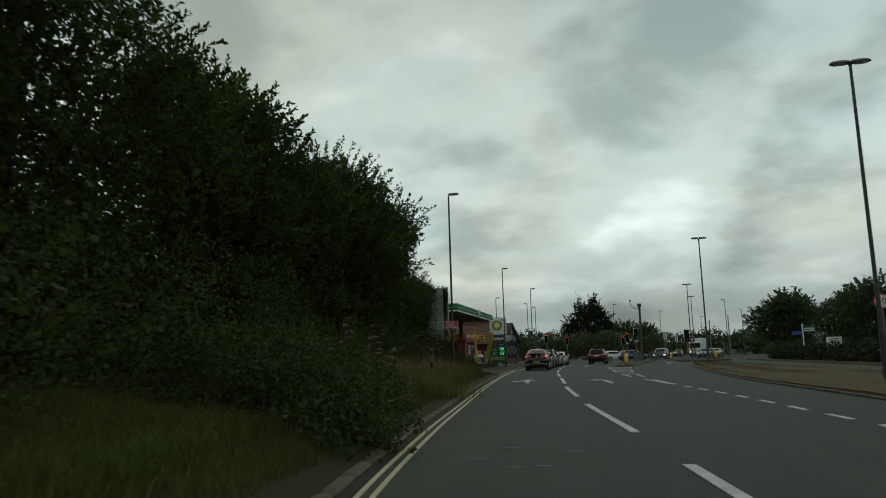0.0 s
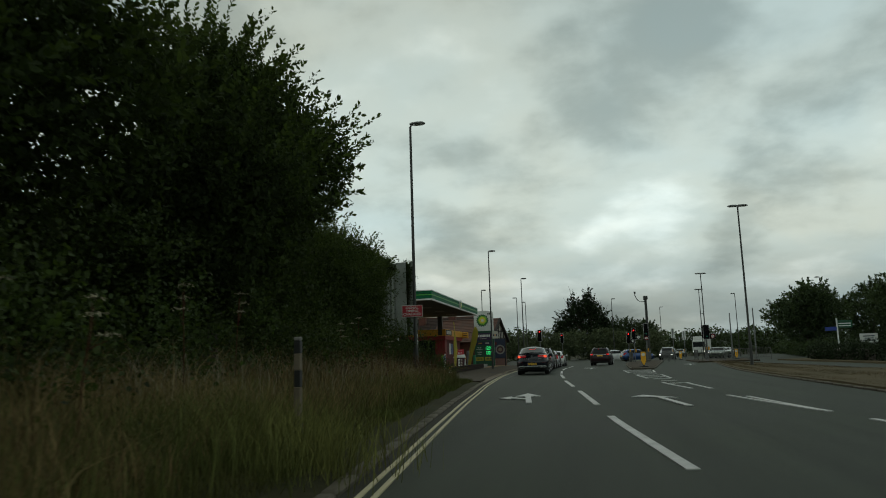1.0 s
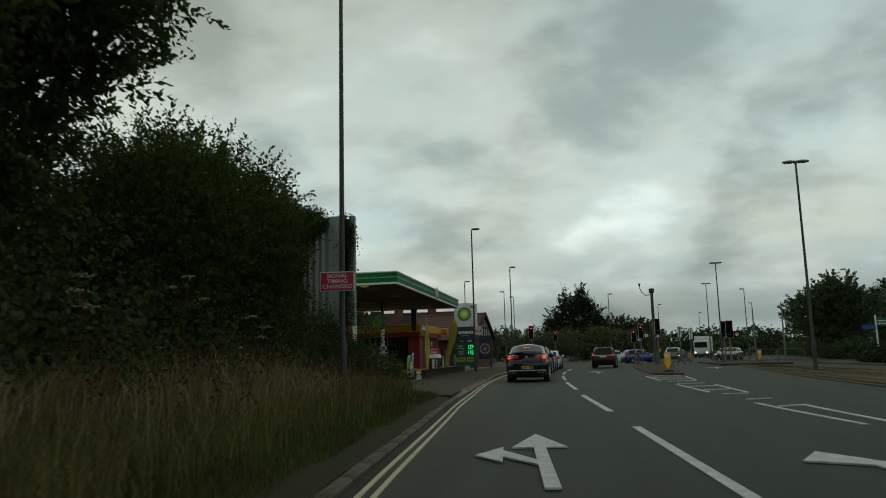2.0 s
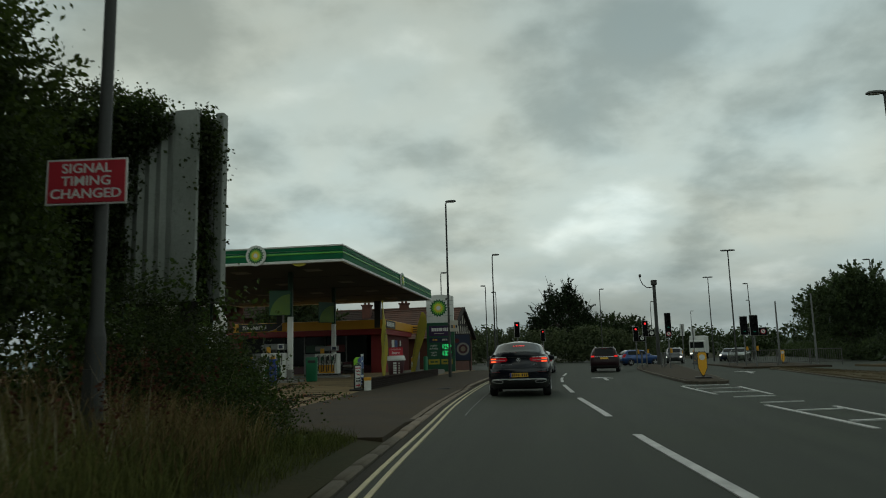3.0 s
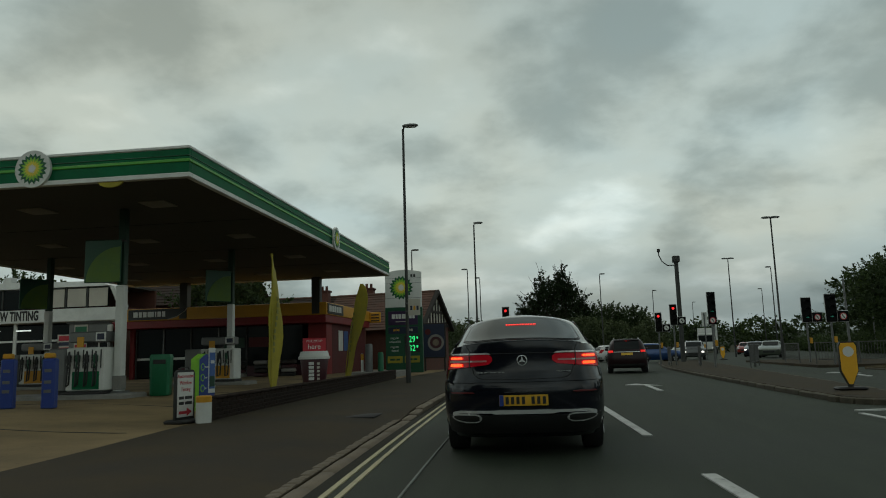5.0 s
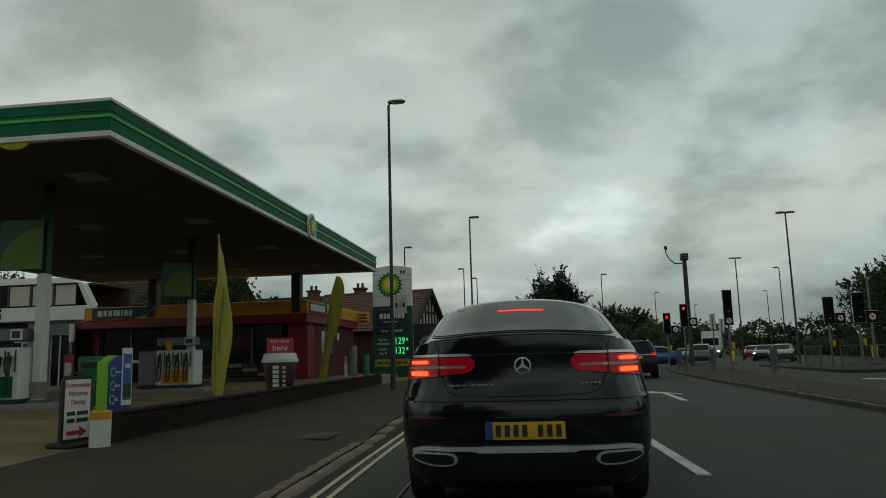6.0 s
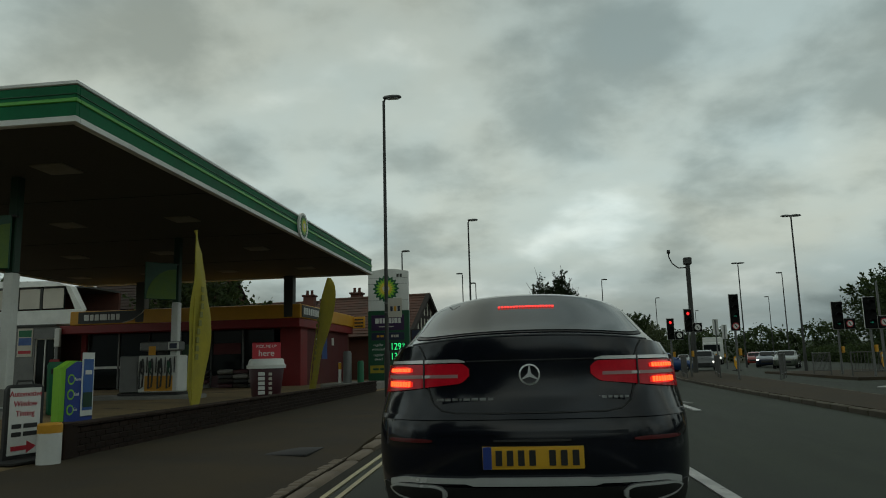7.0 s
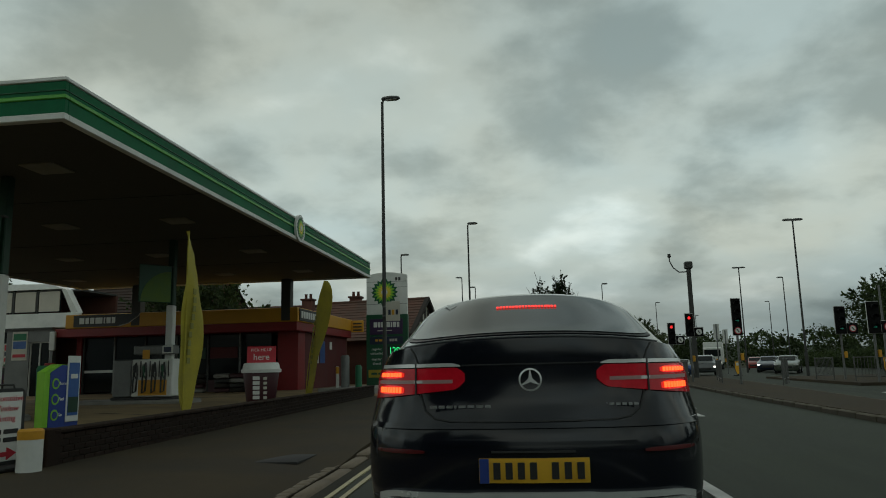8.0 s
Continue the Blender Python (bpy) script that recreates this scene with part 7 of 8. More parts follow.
bars("plate_bar", M_BLACK, pl, pose(-0.09, -0.019, 0.63), [0.034, 0.034, 0.034, 0.034], 0.078, 0.024, "black bar")
bars("plate_bar", M_BLACK, pl, pose(0.16, -0.019, 0.63), [0.034, 0.034, 0.034], 0.078, 0.026, "black bar")
part("plate_light", S.panel(np.linspace(-0.2, 0.2, 5), lambda x: 0.712, lambda x: 0.722, 0.02), M_BLACK, t)

C_SILVER, C_DKRED, C_BLUE, C_WHITE = paint("silver_paint", (0.35, 0.36, 0.37), 0.6), material("dark_red_paint", (0.018, 0.006, 0.008), 0.3, vary=0.04, scale=2, fine=200, bump=0, gloss=0.3), paint("blue_paint", (0.015, 0.06, 0.20), 0.5), paint("white_car_paint", (0.65, 0.65, 0.64), 0.0)
C_GREY, C_RED, C_GREEN, C_NAVY = paint("grey_paint", (0.10, 0.105, 0.11), 0.5), paint("red_car_paint", (0.30, 0.03, 0.02), 0.2), paint("olive_paint", (0.10, 0.12, 0.09), 0.4), paint("navy_paint", (0.012, 0.02, 0.05), 0.4)
plain_car("suv", pose(0.45, 81.8, 0, 0, 0, -6), C_DKRED, "dark red off-road car with lit brake lamps", True)
for k, (y, kind, mat, lab) in enumerate(((62.4, "saloon", C_GREY, "dark grey saloon waiting in the queue"), (69.2, "suv", C_GREY, "grey off-road car waiting in the queue"), (75.8, "hatch", C_SILVER, "silver hatchback waiting in the queue"), (82.2, "hatch", C_WHITE, "white hatchback waiting in the queue"))):
    xx = (kerb_line(y) + dash_line(y)) / 2 + 0.1
    plain_car(kind, pose(xx, y, 0, 0, 0, -math.degrees(math.atan((dash_line(y + 3) - dash_line(y)) / 3))), mat, lab, k < 2)
for x, y, rz, kind, mat, lab, li in ((3.3, 104.5, -75, "hatch", C_BLUE, "bright blue hatchback crossing the junction", False), (1.2, 112, -70, "hatch", C_WHITE, "white hatchback at the junction", False),
                                     (10.0, 114.5, 168, "suv", C_GREY, "dark grey car with lit head lamps facing the junction", True), (16.8, 158, 165, "saloon", C_GREEN, "dull brown car far down the road", False),
                                     (17.6, 122.5, 160, "saloon", C_NAVY, "dark blue car in the oncoming lane", True), (16.9, 115.0, 158, "saloon", C_GREEN, "dull green car in the oncoming lane", False), (20.2, 130, 160, "saloon", C_SILVER, "silver car in the oncoming lane", False), (21.5, 141, 162, "hatch", C_RED, "orange-red car far down the road", False)):
    plain_car(kind, pose(x, y, 0.02, 0, 0, rz), mat, lab, False, li)
plain_car("hatch", pose(-29.5, 84.6, 0.3, 0, 0, 90), paint("plum_paint", (0.07, 0.02, 0.06), 0.4), "plum-coloured hatchback parked at the workshop")
# white lorry far down the road
t = thing("lorry", pose(20.9, 158, 0, 0, 0, 165), "white box lorry in the oncoming queue", "lorry")
part("box_body", Geo().box(-1.2, 1.2, 0, 6.0, 0.9, 3.6, 0.05), M_WHITE, t, "white box body")
part("cab", Geo().box(-1.15, 1.15, 6.2, 8.0, 0.6, 2.9, 0.15), M_WHITE, t, "white cab")
part("windscreen", Geo().box(-1.0, 1.0, 7.96, 8.02, 1.7, 2.6, 0.03), M_CARGLASS, t)
part("chassis", Geo().box(-0.5, 0.5, 0.2, 7.8, 0.5, 0.9, 0.03), M_BLACK, t)
for q in (-1, 1):
    for y in (1.4, 7.0):
        wheel(t, q * 1.0, y, 0.48, q)
    part("head_lamp", Geo().box(q * 0.9 - 0.15, q * 0.9 + 0.15, 7.98, 8.04, 0.8, 1.0, 0.02), M_HEADLIT, t, "lit head lamp")

# ---------------------------------------------------------------- low planting and distance


def stuff(name, me, label, category):
    return tagged(new(name, me), label, category, "", "stuff")


# thicket behind the first row of trees
blobs = row_of_blobs(-13.5, -14.5, -4, 44, 2.6, 2.2, 26, 98, 0.6) + [(-15.5, 45.6, 1.6, 2.0, 1.0, 1.8), (-18.5, 46.2, 1.7, 2.0, 1.2, 1.8), (-22, 46.8, 1.9, 2.4, 1.2, 1.9)]
stuff("thicket", leaf_mesh("thicket", sprays(blobs, 6800, 0.9, 8, 98, 0.4, 0.15), 0.34, M_LEAF, 98, 0.7), "dark thicket behind the roadside trees", "thicket")
# ivy over the hoarding
blobs = [(-10.4, 44.85, 5.2, 1.2, 0.45, 0.8), (-11.6, 44.8, 4.6, 1.2, 0.45, 1.3), (-9.5, 44.8, 5.3, 0.5, 0.3, 0.35), (-10.2, 44.75, 4.2, 0.55, 0.2, 0.8), (-11.0, 44.75, 3.2, 1.2, 0.25, 1.2), (-12.4, 44.75, 3.2, 1.2, 0.3, 1.6), (-10.15, 44.75, 2.9, 0.45, 0.2, 0.9), (-10.6, 44.8, 5.0, 0.7, 0.3, 0.6), (-8.55, 45.15, 3.6, 0.14, 0.2, 1.9), (-8.5, 45.15, 5.0, 0.18, 0.22, 0.5), (-10.2, 44.75, 3.6, 0.42, 0.2, 1.9)]
stuff("ivy", leaf_mesh("ivy", sprays(blobs, 7600, 0.24, 9, 31, 0.2, 0.04), 0.062, M_LEAF2, 31, 0.8), "dark ivy growing over the hoarding", "ivy")

# bramble and scrub along the foot of the trees
blobs = []
rng = random.Random(8)
for k in range(46):
    y = -2 + k * 1.02
    x = kerb_line(y) - rng.uniform(3.3, 5.2)
    blobs.append((x, y, 0.9 + rng.uniform(0, 0.7), rng.uniform(0.9, 1.5), rng.uniform(0.9, 1.4), rng.uniform(0.7, 1.25)))
for k in range(22):
    y = 2 + k * 1.9
    blobs.append((kerb_line(y) - rng.uniform(5.0, 7.0), y, rng.uniform(1.8, 3.0), 1.7, 1.6, 1.6))
blobs += [(-10.4, 43.2, 1.7, 0.9, 0.5, 0.9), (-9.3, 42.3, 1.4, 0.8, 0.6, 0.8), (-11.4, 43.8, 2.2, 1.0, 0.5, 1.0), (-9.5, 42.5, 1.5, 1.1, 0.9, 1.1), (-10.6, 43.6, 1.6, 1.3, 0.8, 1.3), (-12.0, 44.3, 1.6, 1.3, 0.8, 1.4), (-8.7, 41.6, 1.2, 0.8, 0.8, 0.9)]
stuff("bramble", leaf_mesh("bramble", sprays(blobs, 11000, 0.55, 10, 41, 0.25, 0.05), 0.068, M_LEAF2, 41, 0.75, broad=True), "dense dark bramble and scrub on the bank", "bramble")
# rank green weeds spreading down to the kerb
blobs = [(-1.75, 8.5, 0.25, 0.4, 0.6, 0.26), (-2.3, 9.4, 0.42, 0.65, 0.8, 0.42), (-3.1, 10.3, 0.55, 0.8, 0.9, 0.55), (-2.45, 11.0, 0.45, 0.55, 0.8, 0.42), (-3.7, 11.4, 0.8, 0.8, 0.9, 0.6),
         (-3.1, 12.3, 0.6, 0.7, 0.8, 0.5), (-3.9, 13.2, 0.75, 0.7, 0.8, 0.6), (-3.35, 13.7, 0.55, 0.5, 0.7, 0.42), (-4.4, 12.2, 1.0, 0.8, 1.1, 0.7), (-4.3, 9.8, 0.8, 0.9, 1.0, 0.6)]
stuff("verge_weeds", leaf_mesh("verge_weeds", sprays(blobs, 2600, 0.35, 9, 45, 0.15, 0.05), 0.075, M_WEED, 45, 0.6, broad=True), "rank green weeds spreading from the bank to the kerb", "weeds")
blobs = [(-9.3, 46.0, 0.9, 1.2, 1.2, 1.0), (-9.25, 47.1, 0.6, 0.55, 0.7, 0.5), (-10.8, 46.5, 1.4, 1.4, 1.2, 1.3), (-8.6, 44.2, 0.9, 0.8, 0.9, 1.0), (-8.0, 43.4, 0.7, 0.6, 0.8, 0.7), (-8.5, 45.4, 0.5, 0.5, 0.8, 0.5), (-9.2, 44.0, 1.5, 1.0, 0.7, 1.0), (-6.9, 42.6, 0.7, 0.6, 0.8, 0.6), (-6.3, 41.8, 0.5, 0.5, 0.7, 0.4), (-7.7, 42.2, 0.9, 0.7, 0.8, 0.8), (-7.0, 44.0, 0.4, 0.4, 0.6, 0.3)]
stuff("shrub_leaves", leaf_mesh("shrub_leaves", sprays(blobs, 7500, 0.4, 12, 43, 0.15, 0.035), 0.042, M_LEAF2, 43, 0.7), "low berry shrub spreading beside the footway", "shrub")


# arching berry twigs at the edge of the shrub
for k in range(9):
    rng = random.Random(300 + k)
    base = Vector((-7.2 + rng.uniform(-0.4, 0.3), 43.9 + rng.uniform(-0.5, 0.5), 0.25))
    reach, rise = rng.uniform(0.9, 1.9), rng.uniform(0.25, 0.75)
    tw = thing("berry_twig", Matrix.Translation(base), "thin arching twig with small leaves and orange berries", "twig", "berry twigs")
    way = [(reach * u, rng.uniform(-0.15, 0.15) * u, rise * math.sin(2.0 * u) * 0.9) for u in [i / 9 for i in range(10)]]
    part("stem", Geo().tube(way, [0.011 - 0.0008 * i for i in range(10)], 5), M_BARK, tw)
    spots = np.array([[way[i][a] * (1 - f) + way[i + 1][a] * f for a in range(3)] for i in range(9) for f in (0.0, 0.2, 0.4, 0.6, 0.8)])
    part("foliage", leaf_mesh("foliage", spots + np.random.default_rng(k).normal(size=spots.shape) * 0.02, 0.05, M_LEAF2, 310 + k, 0.6), M_LEAF2, tw)
    g = Geo()
    for i in range(26):
        p = Vector(way[rng.randint(2, 9)]) + Vector((rng.uniform(-0.09, 0.09), rng.uniform(-0.04, 0.04), rng.uniform(-0.03, 0.03)))
        g.tube([p - Vector((0, 0, 0.008)), p, p + Vector((0, 0, 0.008))], [0.004, 0.009, 0.004], 5)
    part("berry_cluster", g, M_BERRY, tw, "small dull orange berries")


def grass(name, places, height, mat, seed, label):
    """Thin upright blades, each bent once, in the given places."""
    rng = np.random.default_rng(seed)
    n = len(places)
    h = (height * rng.uniform(0.45, 1.25, n))[:, None]
    a = rng.uniform(0, 2 * np.pi, n)
    lean = rng.normal(size=(n, 2)) * 0.28
    side = np.stack([np.cos(a), np.sin(a), np.zeros(n)], 1) * (0.0025 + 0.003 * rng.random(n))[:, None]
    b = places
    m1 = b + np.concatenate([lean * h * 0.4, h * 0.6], 1)
    tip = b + np.concatenate([lean * h * 1.3, h * 0.98], 1)
    vs = np.stack([b - side, b + side, m1 + side * 0.8, tip, m1 - side * 0.8], 1).reshape(-1, 3)
    me = bpy.data.meshes.new(name)
    me.vertices.add(5 * n)
    me.vertices.foreach_set("co", vs.astype(np.float32).ravel())
    me.loops.add(7 * n)
    corners = np.arange(0, 5 * n, 5)[:, None] + np.array([0, 1, 2, 4, 4, 2, 3])[None, :]
    me.loops.foreach_set("vertex_index", corners.astype(np.int32).ravel())
    me.polygons.add(2 * n)
    me.polygons.foreach_set("loop_start", (np.arange(0, 7 * n, 7)[:, None] + np.array([0, 4])[None, :]).astype(np.int32).ravel())
    me.polygons.foreach_set("loop_total", np.tile(np.array([4, 3], dtype=np.int32), n))
    me.materials.append(mat)
    me.update(calc_edges=True)
    return stuff(name, me, label, "grass")


def verge_places(n, y0, y1, d0, d1, seed, keep=0.0):
    rng = np.random.default_rng(seed)
    out = []
    while len(out) < n:
        y = rng.uniform(y0, y1)
        d = d0 + (d1 - d0) * rng.random()
        x = kerb_line(y) - 0.5 - d
        if noise2(x, y, 0.45, seed) + rng.normal() * 0.25 < keep:
            continue
        out.append((x, y, ground_z(x, y) - 0.02))
    return np.array(out)


grass("verge_grass", verge_places(36000, 2, 43.5, 0.15, 2.6, 51, -0.15), 0.2, M_GRASS, 51, "rough green verge grass")
grass("long_dry_grass", verge_places(26000, 15, 41.3, 0.6, 4.2, 52, 0.05), 0.52, M_DRYGRASS, 52, "long dry straw-coloured grass and stalks")
grass("long_green_grass", verge_places(34000, 13, 42.3, 0.5, 4.2, 56, -0.2), 0.46, M_LONGGRASS, 56, "long green and yellowing grass")
grass("near_grass", verge_places(17000, 2.5, 9.0, 0.9, 3.8, 57, -0.25), 0.28, M_GRASS, 57, "tawny and green grass at the foot of the bank")
rng = np.random.default_rng(60)
pl = np.stack([-3.65 + rng.normal(size=2600) * 0.55, 19.6 + rng.normal(size=2600) * 0.65, np.zeros(2600)], 1)
pl[:, 2] = [ground_z(x, y) - 0.02 for x, y, z in pl]
grass("tall_grass_tuft", pl, 0.6, M_LONGGRASS, 60, "tall yellow-green grass tufts round the marker post")
grass("pale_stalks", verge_places(1300, 20, 42.5, 1.2, 3.8, 59, 0.0), 0.8, M_UMBEL, 59, "pale bleached grass stalks")
grass("dead_stalks", verge_places(1800, 17, 42, 1.4, 4.0, 55, 0.0), 0.95, M_DRYGRASS, 55, "tall dead stalks standing in the grass")
grass("edge_grass", verge_places(30000, 2, 43.5, 0.1, 0.9, 53, -0.2), 0.12, M_GRASS, 53, "short grass creeping over the kerb edge")
rng = np.random.default_rng(58)
base = verge_places(150, 30, 43.2, 1.0, 3.6, 58, -0.1)
spike = [(x + rng.normal() * 0.02 + 0.12 * f * math.sin(17 * x), y + rng.normal() * 0.02, z + 0.25 + 0.65 * f * (0.7 + 0.5 * math.sin(31 * y) ** 2)) for x, y, z in base for f in rng.random(34)]
stuff("dock_spikes", leaf_mesh("dock_spikes", np.array(spike), 0.035, M_DOCK, 58, 0.7), "rusty brown dock seed spikes in the grass", "dock")


def umbel(x, y, h, seed):
    """A dead hogweed stalk with flat seed heads."""
    r = random.Random(seed)
    t = thing("dead_umbel", pose(x, y, ground_z(x, y), 0, 0, r.uniform(0, 360)), "dead pale hogweed stalk with flat seed heads", "plant", "dead umbels")
    part("stem", Geo().tube([(0, 0, -0.05), (0.03, 0, h * 0.5), (0.1, 0.02, h)], [0.009, 0.007, 0.005], 6), M_DOCK, t)
    for k in range(3):
        top = Vector((0.1 + r.uniform(-0.2, 0.22) * (k > 0), r.uniform(-0.16, 0.16) * (k > 0), h + 0.1 - 0.16 * k))
        part("branch", Geo().tube([(0.07, 0.01, h * 0.72), top - Vector((0, 0, 0.06))], 0.004, 5), M_DOCK, t)
        spots = [top + Vector((q * math.cos(a), q * math.sin(a), -0.25 * q * q / 0.14)) for q in (0.03, 0.06, 0.1) for a in [2 * math.pi * i / 9 + q * 20 for i in range(9)]]
        head = part("seed_head", leaf_mesh("seed_head", np.array([tuple(p) for p in spots]), 0.028, M_UMBEL, seed + k, 0.8), M_UMBEL, t, "flat pale seed head")
        head["kind"] = "stuff"


for k, (y, d, h) in enumerate(((13.57, kerb_line(13.57) + 2.7, 1.1), (14.0, kerb_line(14.0) + 3.3, 0.7), (14.76, kerb_line(14.76) + 3.5, 1.25), (15.1, kerb_line(15.1) + 3.1, 1.05), (17.6, 2.9, 1.5), (18.3, 2.3, 1.25), (21.5, 2.9, 1.6), (24.2, 3.3, 1.7), (30.6, 3.0, 1.5), (33.2, 3.2, 1.75), (34.4, 2.7, 1.3))):
    umbel(kerb_line(y) - d, y, h, 400 + 7 * k)
rng = np.random.default_rng(54)
pl = np.array([(rng.uniform(median_left(y) + 0.15, median_right(y) - 0.1), y, 0.1) for y in rng.uniform(5, 79, 28000)])
grass("median_dry_grass", pl, 0.075, M_MEDIAN, 54, "short dry grass on the median")

# clipped hedge across the far carriageway
blobs = [(17.9 + 0.15 * math.sin(y), y, 0.6, 0.75, 1.0, 0.62) for y in np.arange(30, 79, 1.2)]
h = thing("hedge", pose(0, 0, 0), "long clipped dark green hedge beside the far footway", "hedge")
part("stems", Geo().box(17.6, 18.2, 29, 79, 0, 0.9, 0.1), M_BARK, h)
part("foliage", leaf_mesh("foliage", sprays(blobs, 4600, 0.3, 6, 61, 0.1, 0.08), 0.15, M_LEAF3, 61, 0.8), M_LEAF3, h)

# trees across the road and round the junction
for x, y, s, seed, lab in ((25.5, 108, 1.12, 71, "dark broad tree beyond the far footway"), (34.5, 100, 1.25, 72, "large dark tree beyond the hedge"), (30.5, 124, 1.25, 73, "dark broad tree near the junction corner"), (40, 128, 1.35, 74, "tall dark tree in the distance"),
                           (36, 72, 0.95, 75, "brownish tree behind the hedge"), (42, 92, 1.2, 76, "dark tree behind the hedge"), (50, 118, 1.3, 77, "tall dark tree in the distance")):
    blobs = [(0, 0, 5.2 * s, 2.6 * s, 2.6 * s, 2.0 * s), (-2.0 * s, 0.4, 4.2 * s, 2.0 * s, 2 * s, 1.7 * s), (2.1 * s, -0.4, 4.4 * s, 2.1 * s, 2 * s, 1.8 * s), (0.6, -0.8, 6.4 * s, 1.6 * s, 1.6 * s, 1.2 * s), (0, 0.2, 2.8 * s, 2.6 * s, 2.4 * s, 1.4 * s)]
    tree("far_tree", (x, y, 0), blobs, lab, M_FARLEAF, 950, 11, 0.7, 0.25, seed, group="far trees", jitter=0.1, inner_n=0.55, shoots=90, shoot_len=1.1)
# pointed evergreen behind the junction
tops = [(-5.6, 6.8), (-4.9, 8.8), (-4.1, 9.6), (-3.2, 11.0), (-2.5, 12.6), (-1.6, 11.6), (-0.6, 13.0), (0.1, 13.6), (0.8, 12.0), (1.6, 10.6), (2.4, 9.4), (3.4, 7.8), (4.4, 6.2)]
tips = []
tops = [(x * 1.18, z) for x, z in tops]
for x, z in tops:
    for k in range(4):
        f = k / 3
        tips.append((x * (1 - 0.12 * f), 0.5 * math.sin(3 * x), z - 0.9 - f * 3.0, 0.26 + 0.55 * f, 0.4 + 0.6 * f, 0.9 + 0.5 * f))
tips += [(x * 0.9, 0, z * 0.5, 1.1, 1.6, z * 0.33) for x, z in tops[::2]] + [(0, -0.3, 3.2, 5.4, 2.2, 2.8)]
tree("evergreen_tree", (0.0, 153, 0), tips,
     "dense dark evergreen tree with several pointed tops", M_LEAF3, 3800, 10, 0.6, 0.22, 81, lift=0.9, group="far trees", jitter=0.06, inner_n=0.25, shoots=420, shoot_len=0.9)
for x, y, s, seed in ((5.6, 152, 1.05, 82), (9.8, 154, 1.0, 83), (-24.6, 94.5, 1.12, 84), (-47, 104, 1.3, 86), (-38, 110, 1.2, 87)):
    tree("far_tree", (x, y, 0), [(0, 0, 4.6 * s, 2.2 * s, 2.2 * s, 2.2 * s), (1.5 * s, 0, 3.4 * s, 1.8 * s, 1.8 * s, 1.8 * s), (-1.5 * s, 0, 3.6 * s, 1.8 * s, 1.8 * s, 1.8 * s), (0, 0, 1.9 * s, 2.2 * s, 2.2 * s, 1.4 * s)],
         "round dark tree behind the junction", M_FARLEAF, 850, 12, 0.8, 0.25, seed, group="far trees", jitter=0.1, inner_n=0.6, shoots=70, shoot_len=1.2)
blobs = row_of_blobs(-16, 12, 146, 147, 2.6, 2.3, 14, 91, 0.8)
stuff("junction_bushes", leaf_mesh("junction_bushes", sprays(blobs, 4300, 0.5, 9, 91, 0.3, 0.12), 0.27, M_OLIVE, 91, 0.7), "rounded olive bushes beyond the junction", "bushes")
blobs = row_of_blobs(10, 75, 205, 150, 2.8, 3.6, 26, 92, 1.5) + row_of_blobs(-70, -12, 160, 190, 3.5, 4.0, 22, 93, 1.5)
stuff("far_woodland", leaf_mesh("far_woodland", sprays(blobs, 5200, 0.9, 9, 92, 0.4, 0.2), 0.52, M_FARLEAF, 92, 0.7), "dark line of far trees", "woodland")
blobs = row_of_blobs(15.5, 30, 100, 175, 0.9, 1.6, 30, 94, 0.5)
stuff("roadside_bushes", leaf_mesh("roadside_bushes", sprays([(b[0] + 9, *b[1:]) for b in blobs], 3800, 0.45, 8, 94, 0.3, 0.1), 0.26, M_FARLEAF, 94, 0.7), "dark bushes along the oncoming carriageway", "bushes")
# unseen trees added to close the road behind and darken the car's reflections
blobs = row_of_blobs(-75, 75, -95, -80, 5.5, 6.0, 20, 95, 2.0) + row_of_blobs(24, 30, -70, 40, 3.6, 3.5, 20, 96, 1.5) + row_of_blobs(-14, -13, -70, 0, 5.0, 4.0, 14, 97, 1.0)
stuff("belt_behind", leaf_mesh("belt_behind", sprays(blobs, 8000, 1.0, 5, 95, 0.4, 0.3), 0.8, M_LEAF, 95, 0.7), "added belt of unseen trees along the road behind", "woodland")
# low hills
g = Geo()
n = 60
crest = [(-700 + 1400 * k / n, 1500, 14 + 16 * (noise2(k * 0.13, 0, 1.0, 3.0) + 0.6) + 5 * noise2(k * 0.4, 1, 1.0, 5.0)) for k in range(n + 1)]
g.rings([[(x, y - 260, -1) for x, y, z in crest], [(x, y - 90, z * 0.7) for x, y, z in crest], crest, [(x, y + 300, -1) for x, y, z in crest]], False, False)
structure("backdrop", g, M_LEAF3, "low wooded hills on the horizon", "hills")

# ---------------------------------------------------------------- kerb stones, channel and brick wall


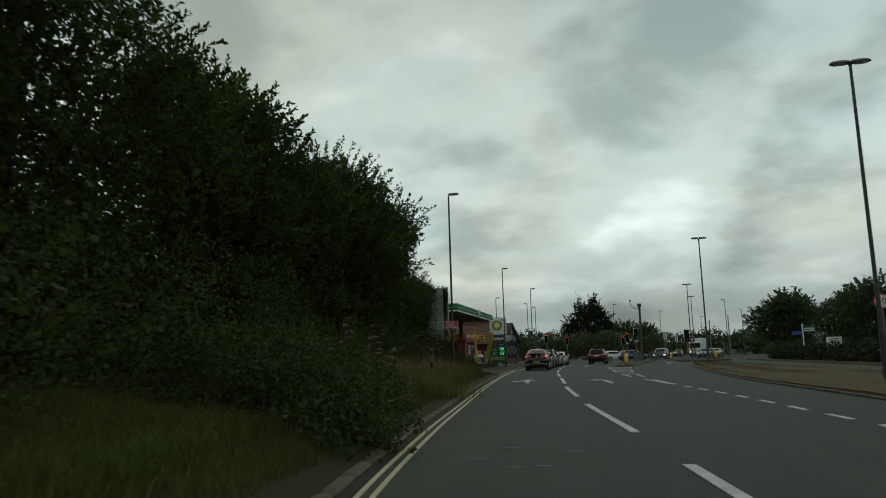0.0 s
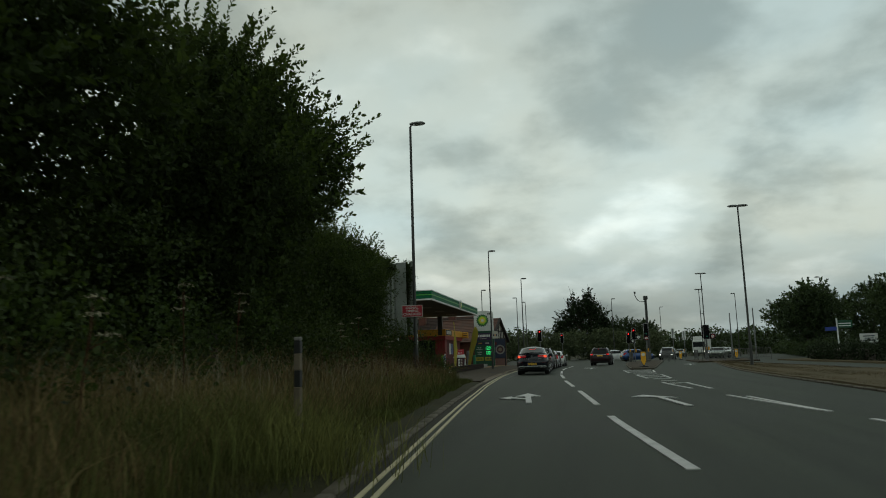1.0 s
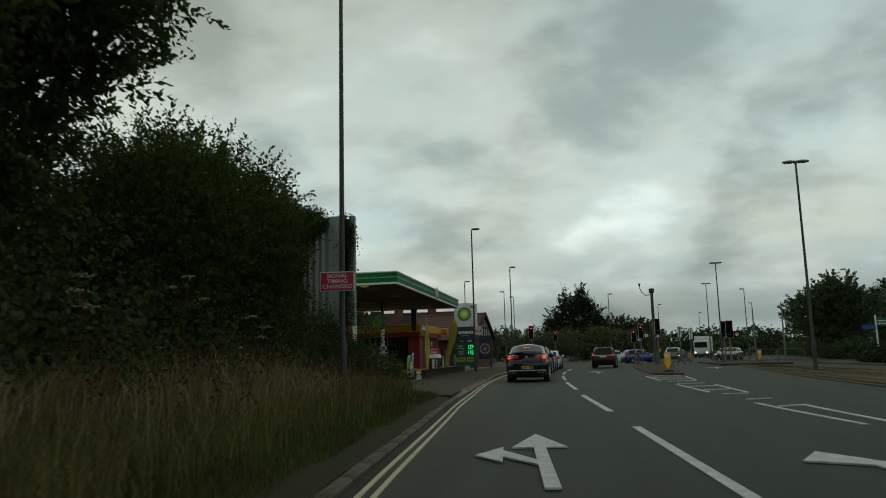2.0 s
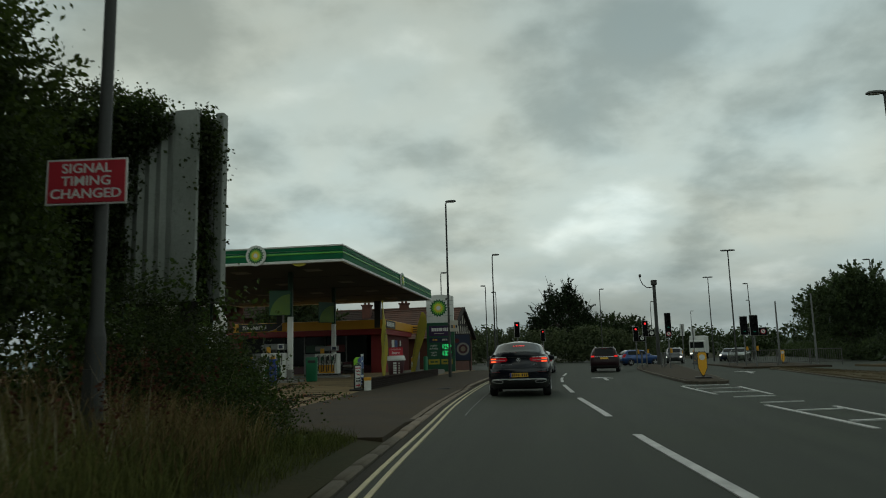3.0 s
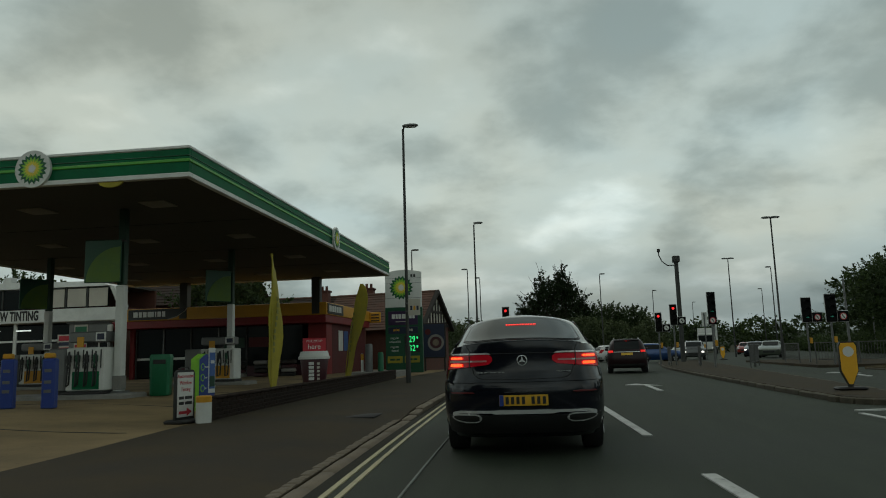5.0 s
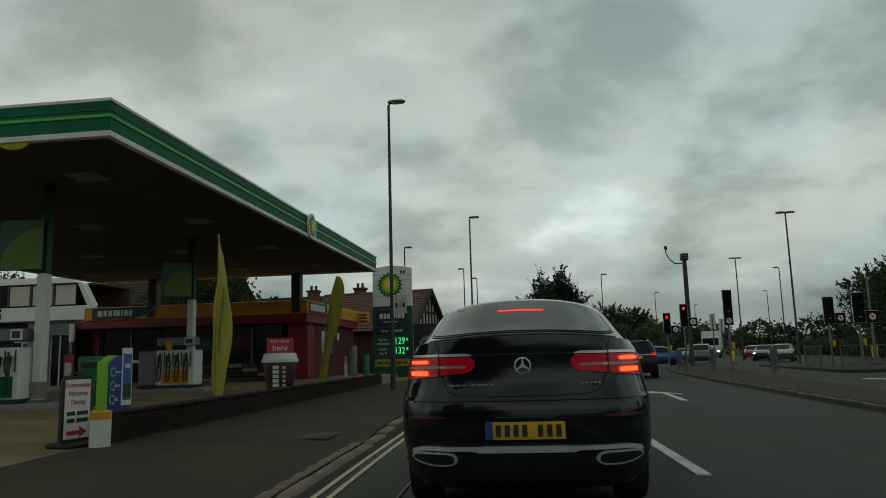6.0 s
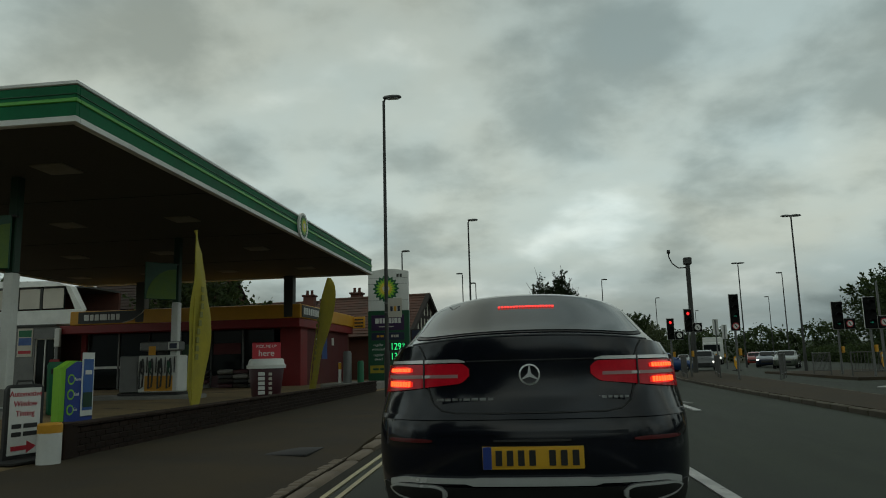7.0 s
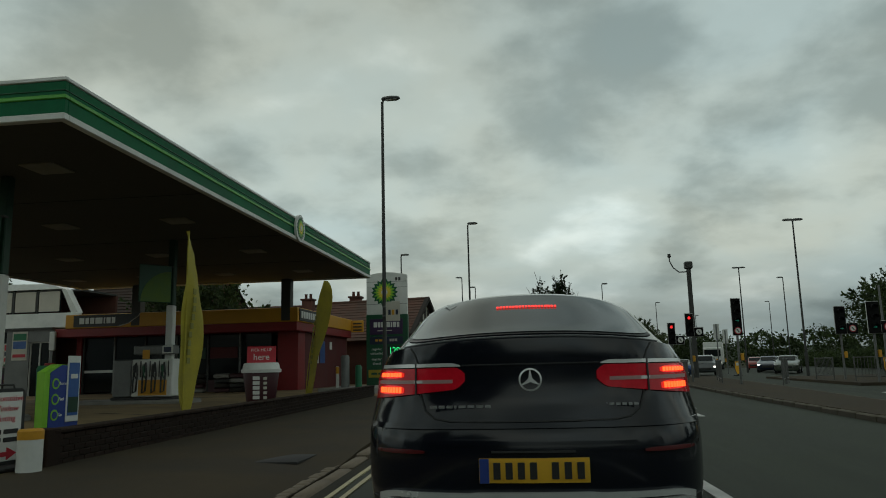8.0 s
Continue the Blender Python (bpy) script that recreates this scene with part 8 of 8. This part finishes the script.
def kerb_row(line, y0, y1, off, width, side, name, label):
    owner = tagged(new(name), label, "kerb", "", "structure")
    shared = {}
    y = y0
    k = 0
    while y < y1:
        L = 0.9
        a, b = Vector((line(y) + off, y, 0)), Vector((line(y + L) + off, y + L, 0))
        d = b - a
        key = k % 4 + (4 if line is kerb_line and y < 44 else 0)
        if key not in shared:
            r = random.Random(key)
            shared[key] = Geo().box(-width / 2, width / 2, 0.006, 0.905, -0.1, 0.112 + r.uniform(-0.006, 0.006), 0.022).mesh("kerb_stone", M_KERB if line is kerb_line and key < 4 else M_DIRTKERB)
        ob = new("kerb_stone", shared[key])
        ob.parent = owner
        drop = 0.082 * min(max((y - 46.2) / 0.9, 0), 1) * min(max((61.2 - y) / 1.8, 0), 1) if line is kerb_line else (0.045 if line is median_left else 0.0)
        if line is kerb_line and y < 46.2:
            drop = 0.05
        ob.matrix_basis = Matrix.Translation(a - Vector((0, 0, drop))) @ Matrix.Rotation(-math.atan2(d.x, d.y), 4, "Z") @ Matrix.Rotation(radians(random.Random(k).uniform(-0.5, 0.5)), 4, "Y")
        y += d.y / d.length * 0.915
        k += 1
    return owner


kerb_row(kerb_line, -4, 92, -0.215, 0.17, -1, "kerb", "weathered concrete kerb stones along the carriageway")
kerb_row(island_left, 62.5, 103, 0.05, 0.13, 1, "island_kerb", "concrete kerb stones of the traffic island")
kerb_row(island_right, 62.5, 103, -0.05, 0.13, -1, "island_kerb", "concrete kerb stones of the traffic island")
kerb_row(median_left, 14, 79, -0.02, 0.13, 1, "median_kerb", "concrete kerb stones of the grass median")

owner = tagged(new("nose_kerb"), "curved concrete kerb stones round the island nose", "kerb", "", "structure")
nose_stone = Geo().box(-0.065, 0.065, -0.17, 0.17, -0.1, 0.115, 0.02).mesh("kerb_stone", M_DIRTKERB)
for k in range(9):
    a = math.pi + math.pi * (k + 0.5) / 9
    ob = new("kerb_stone", nose_stone)
    ob.parent = owner
    ob.matrix_basis = pose(nose_c + (nose_a + 0.0) * math.cos(a), 62.5 + 1.28 * math.sin(a), 0, 0, 0, math.degrees(math.atan2(1.28 * math.sin(a) / 1.28 ** 2, math.cos(a) / max(nose_a, 0.3))))

# low brick wall between footway and forecourt
owner = tagged(new("wall_forecourt"), "low brown brick wall with a flat coping", "wall", "", "structure")
WA, WB = Vector((-9.36, 59.35, 0.1)), Vector((-10.02, 79.2, 0.1))
along = (WB - WA).normalized()
turn = Matrix.Translation(WA) @ Matrix.Rotation(-math.atan2(along.x, along.y), 4, "Z")
length = (WB - WA).length
part("core", Geo().box(-0.085, 0.085, 0, length, -0.05, 0.36), M_MORTAR, owner, "recessed mortar", turn)
part("end_pier", Geo().box(-0.125, 0.125, -0.13, 0.13, -0.05, 0.44, 0.012), M_WALLBRICK, owner, "square end pier", turn)
brick_mesh = Geo().box(-0.1, 0.1, 0, 0.215, 0, 0.065, 0.006).mesh("brick", M_WALLBRICK)
rest = Geo()
count = 0
for row in range(5):
    y = -0.11 * (row % 2)
    while y < length - 0.1:
        m = turn @ pose(0, y, 0.0 + 0.075 * row) @ pose(0, 0, 0, 0, 0, random.Random(count).uniform(-0.6, 0.6))
        if row >= 1 and y < 16.5 and count < 300:
            ob = new("brick", brick_mesh)
            ob.parent = owner
            ob.matrix_basis = m
        else:
            rest.box(-0.1, 0.1, 0, 0.215, 0, 0.065, 0.006, m)
        count += 1
        y += 0.225
far_bricks = part("far_bricks", rest, M_WALLBRICK, owner)
far_bricks["kind"] = "stuff"
for k in range(int(length / 0.6)):
    part("coping_stone", Geo().box(-0.13, 0.13, 0.006, 0.594, 0.372, 0.42, 0.012), M_WALLBRICK, owner, "", turn @ pose(0, 0.6 * k, 0))
# small granite setts behind the dropped kerb of the crossing
owner = tagged(new("sett_row"), "row of small granite setts along the crossing edge", "setts", "", "structure")
sett = Geo().box(-0.06, 0.06, 0.004, 0.146, -0.05, 0.13, 0.012).mesh("sett", M_KERB)
for k in range(98):
    y = 46.4 + 0.15 * k
    ob = new("sett", sett)
    ob.parent = owner
    ob.matrix_basis = pose(kerb_line(y) - 0.37 + 0.006 * math.sin(k * 2.7), y, -0.085 + 0.004 * math.sin(k * 1.9), 0, 0, math.degrees(-math.atan2(kerb_line(y + 1) - kerb_line(y), 1)))
# dark joints between the forecourt bays
for y in (52.6, 57.4, 62.2, 67.0, 76.0):
    g = Geo()
    for k in range(16):
        x0 = -9.7 - 2.4 * k
        g.rings([[(x, y + d, ground_z(x, y) + h) for d, h in ((-0.02, 0.0), (0.02, 0.0), (0.02, 0.009), (-0.02, 0.009))] for x in (x0, x0 - 1.2, x0 - 2.38)])
    tagged(new("expansion_joint", g.mesh("expansion_joint", M_PATCH, False)), "dark tar joint between concrete bays", "joint", "expansion joints", "structure")
# scratches of worn road paint and a thin scored line in the carriageway
for x, y, L in ((0.02, 9.25, 0.17), (0.22, 7.7, 0.14), (0.5, 7.8, 0.1), (-0.3, 8.3, 0.12), (0.75, 8.9, 0.15)):
    z = 0.008 + 0.012 * noise2(x, y, 0.15)
    line_mark("paint_scratch", Geo().prism([(x - L, y - 0.012), (x + 0.3 * L, y - 0.02), (x + L, y + 0.004), (x + 0.2 * L, y + 0.016), (x - 0.8 * L, y + 0.01)], "z", z - 0.012, z), M_SCUFF, "thin pale scratch of worn road paint", "scratches")
line_mark("scored_line", ribbon(lambda y: kerb_line(y) + 0.25 * math.sin((y - 50) / 12), 48.5, 59, 0.62, 0.018, 0.0155, 0.5), M_SCUFF, "thin pale scored line in the asphalt", "scuffs")
# inspection covers and tarmac repairs
for x, y, w, l, z in ((-6.75, 60.05, 0.62, 0.75, 0.118 - 0.083 * min(max(1 - (kerb_line(60.05) - 0.3 + 6.75) / 1.3, 0), 1) * 0.77), (-7.6, 68.4, 0.5, 0.5, 0.107)):
    c = tagged(new("inspection_cover", Geo().box(x - w / 2, x + w / 2, y - l / 2, y + l / 2, z - 0.02, z + 0.008, 0.004).mesh("inspection_cover", M_PATCH)), "flush dark metal inspection cover", "cover", "covers", "structure")
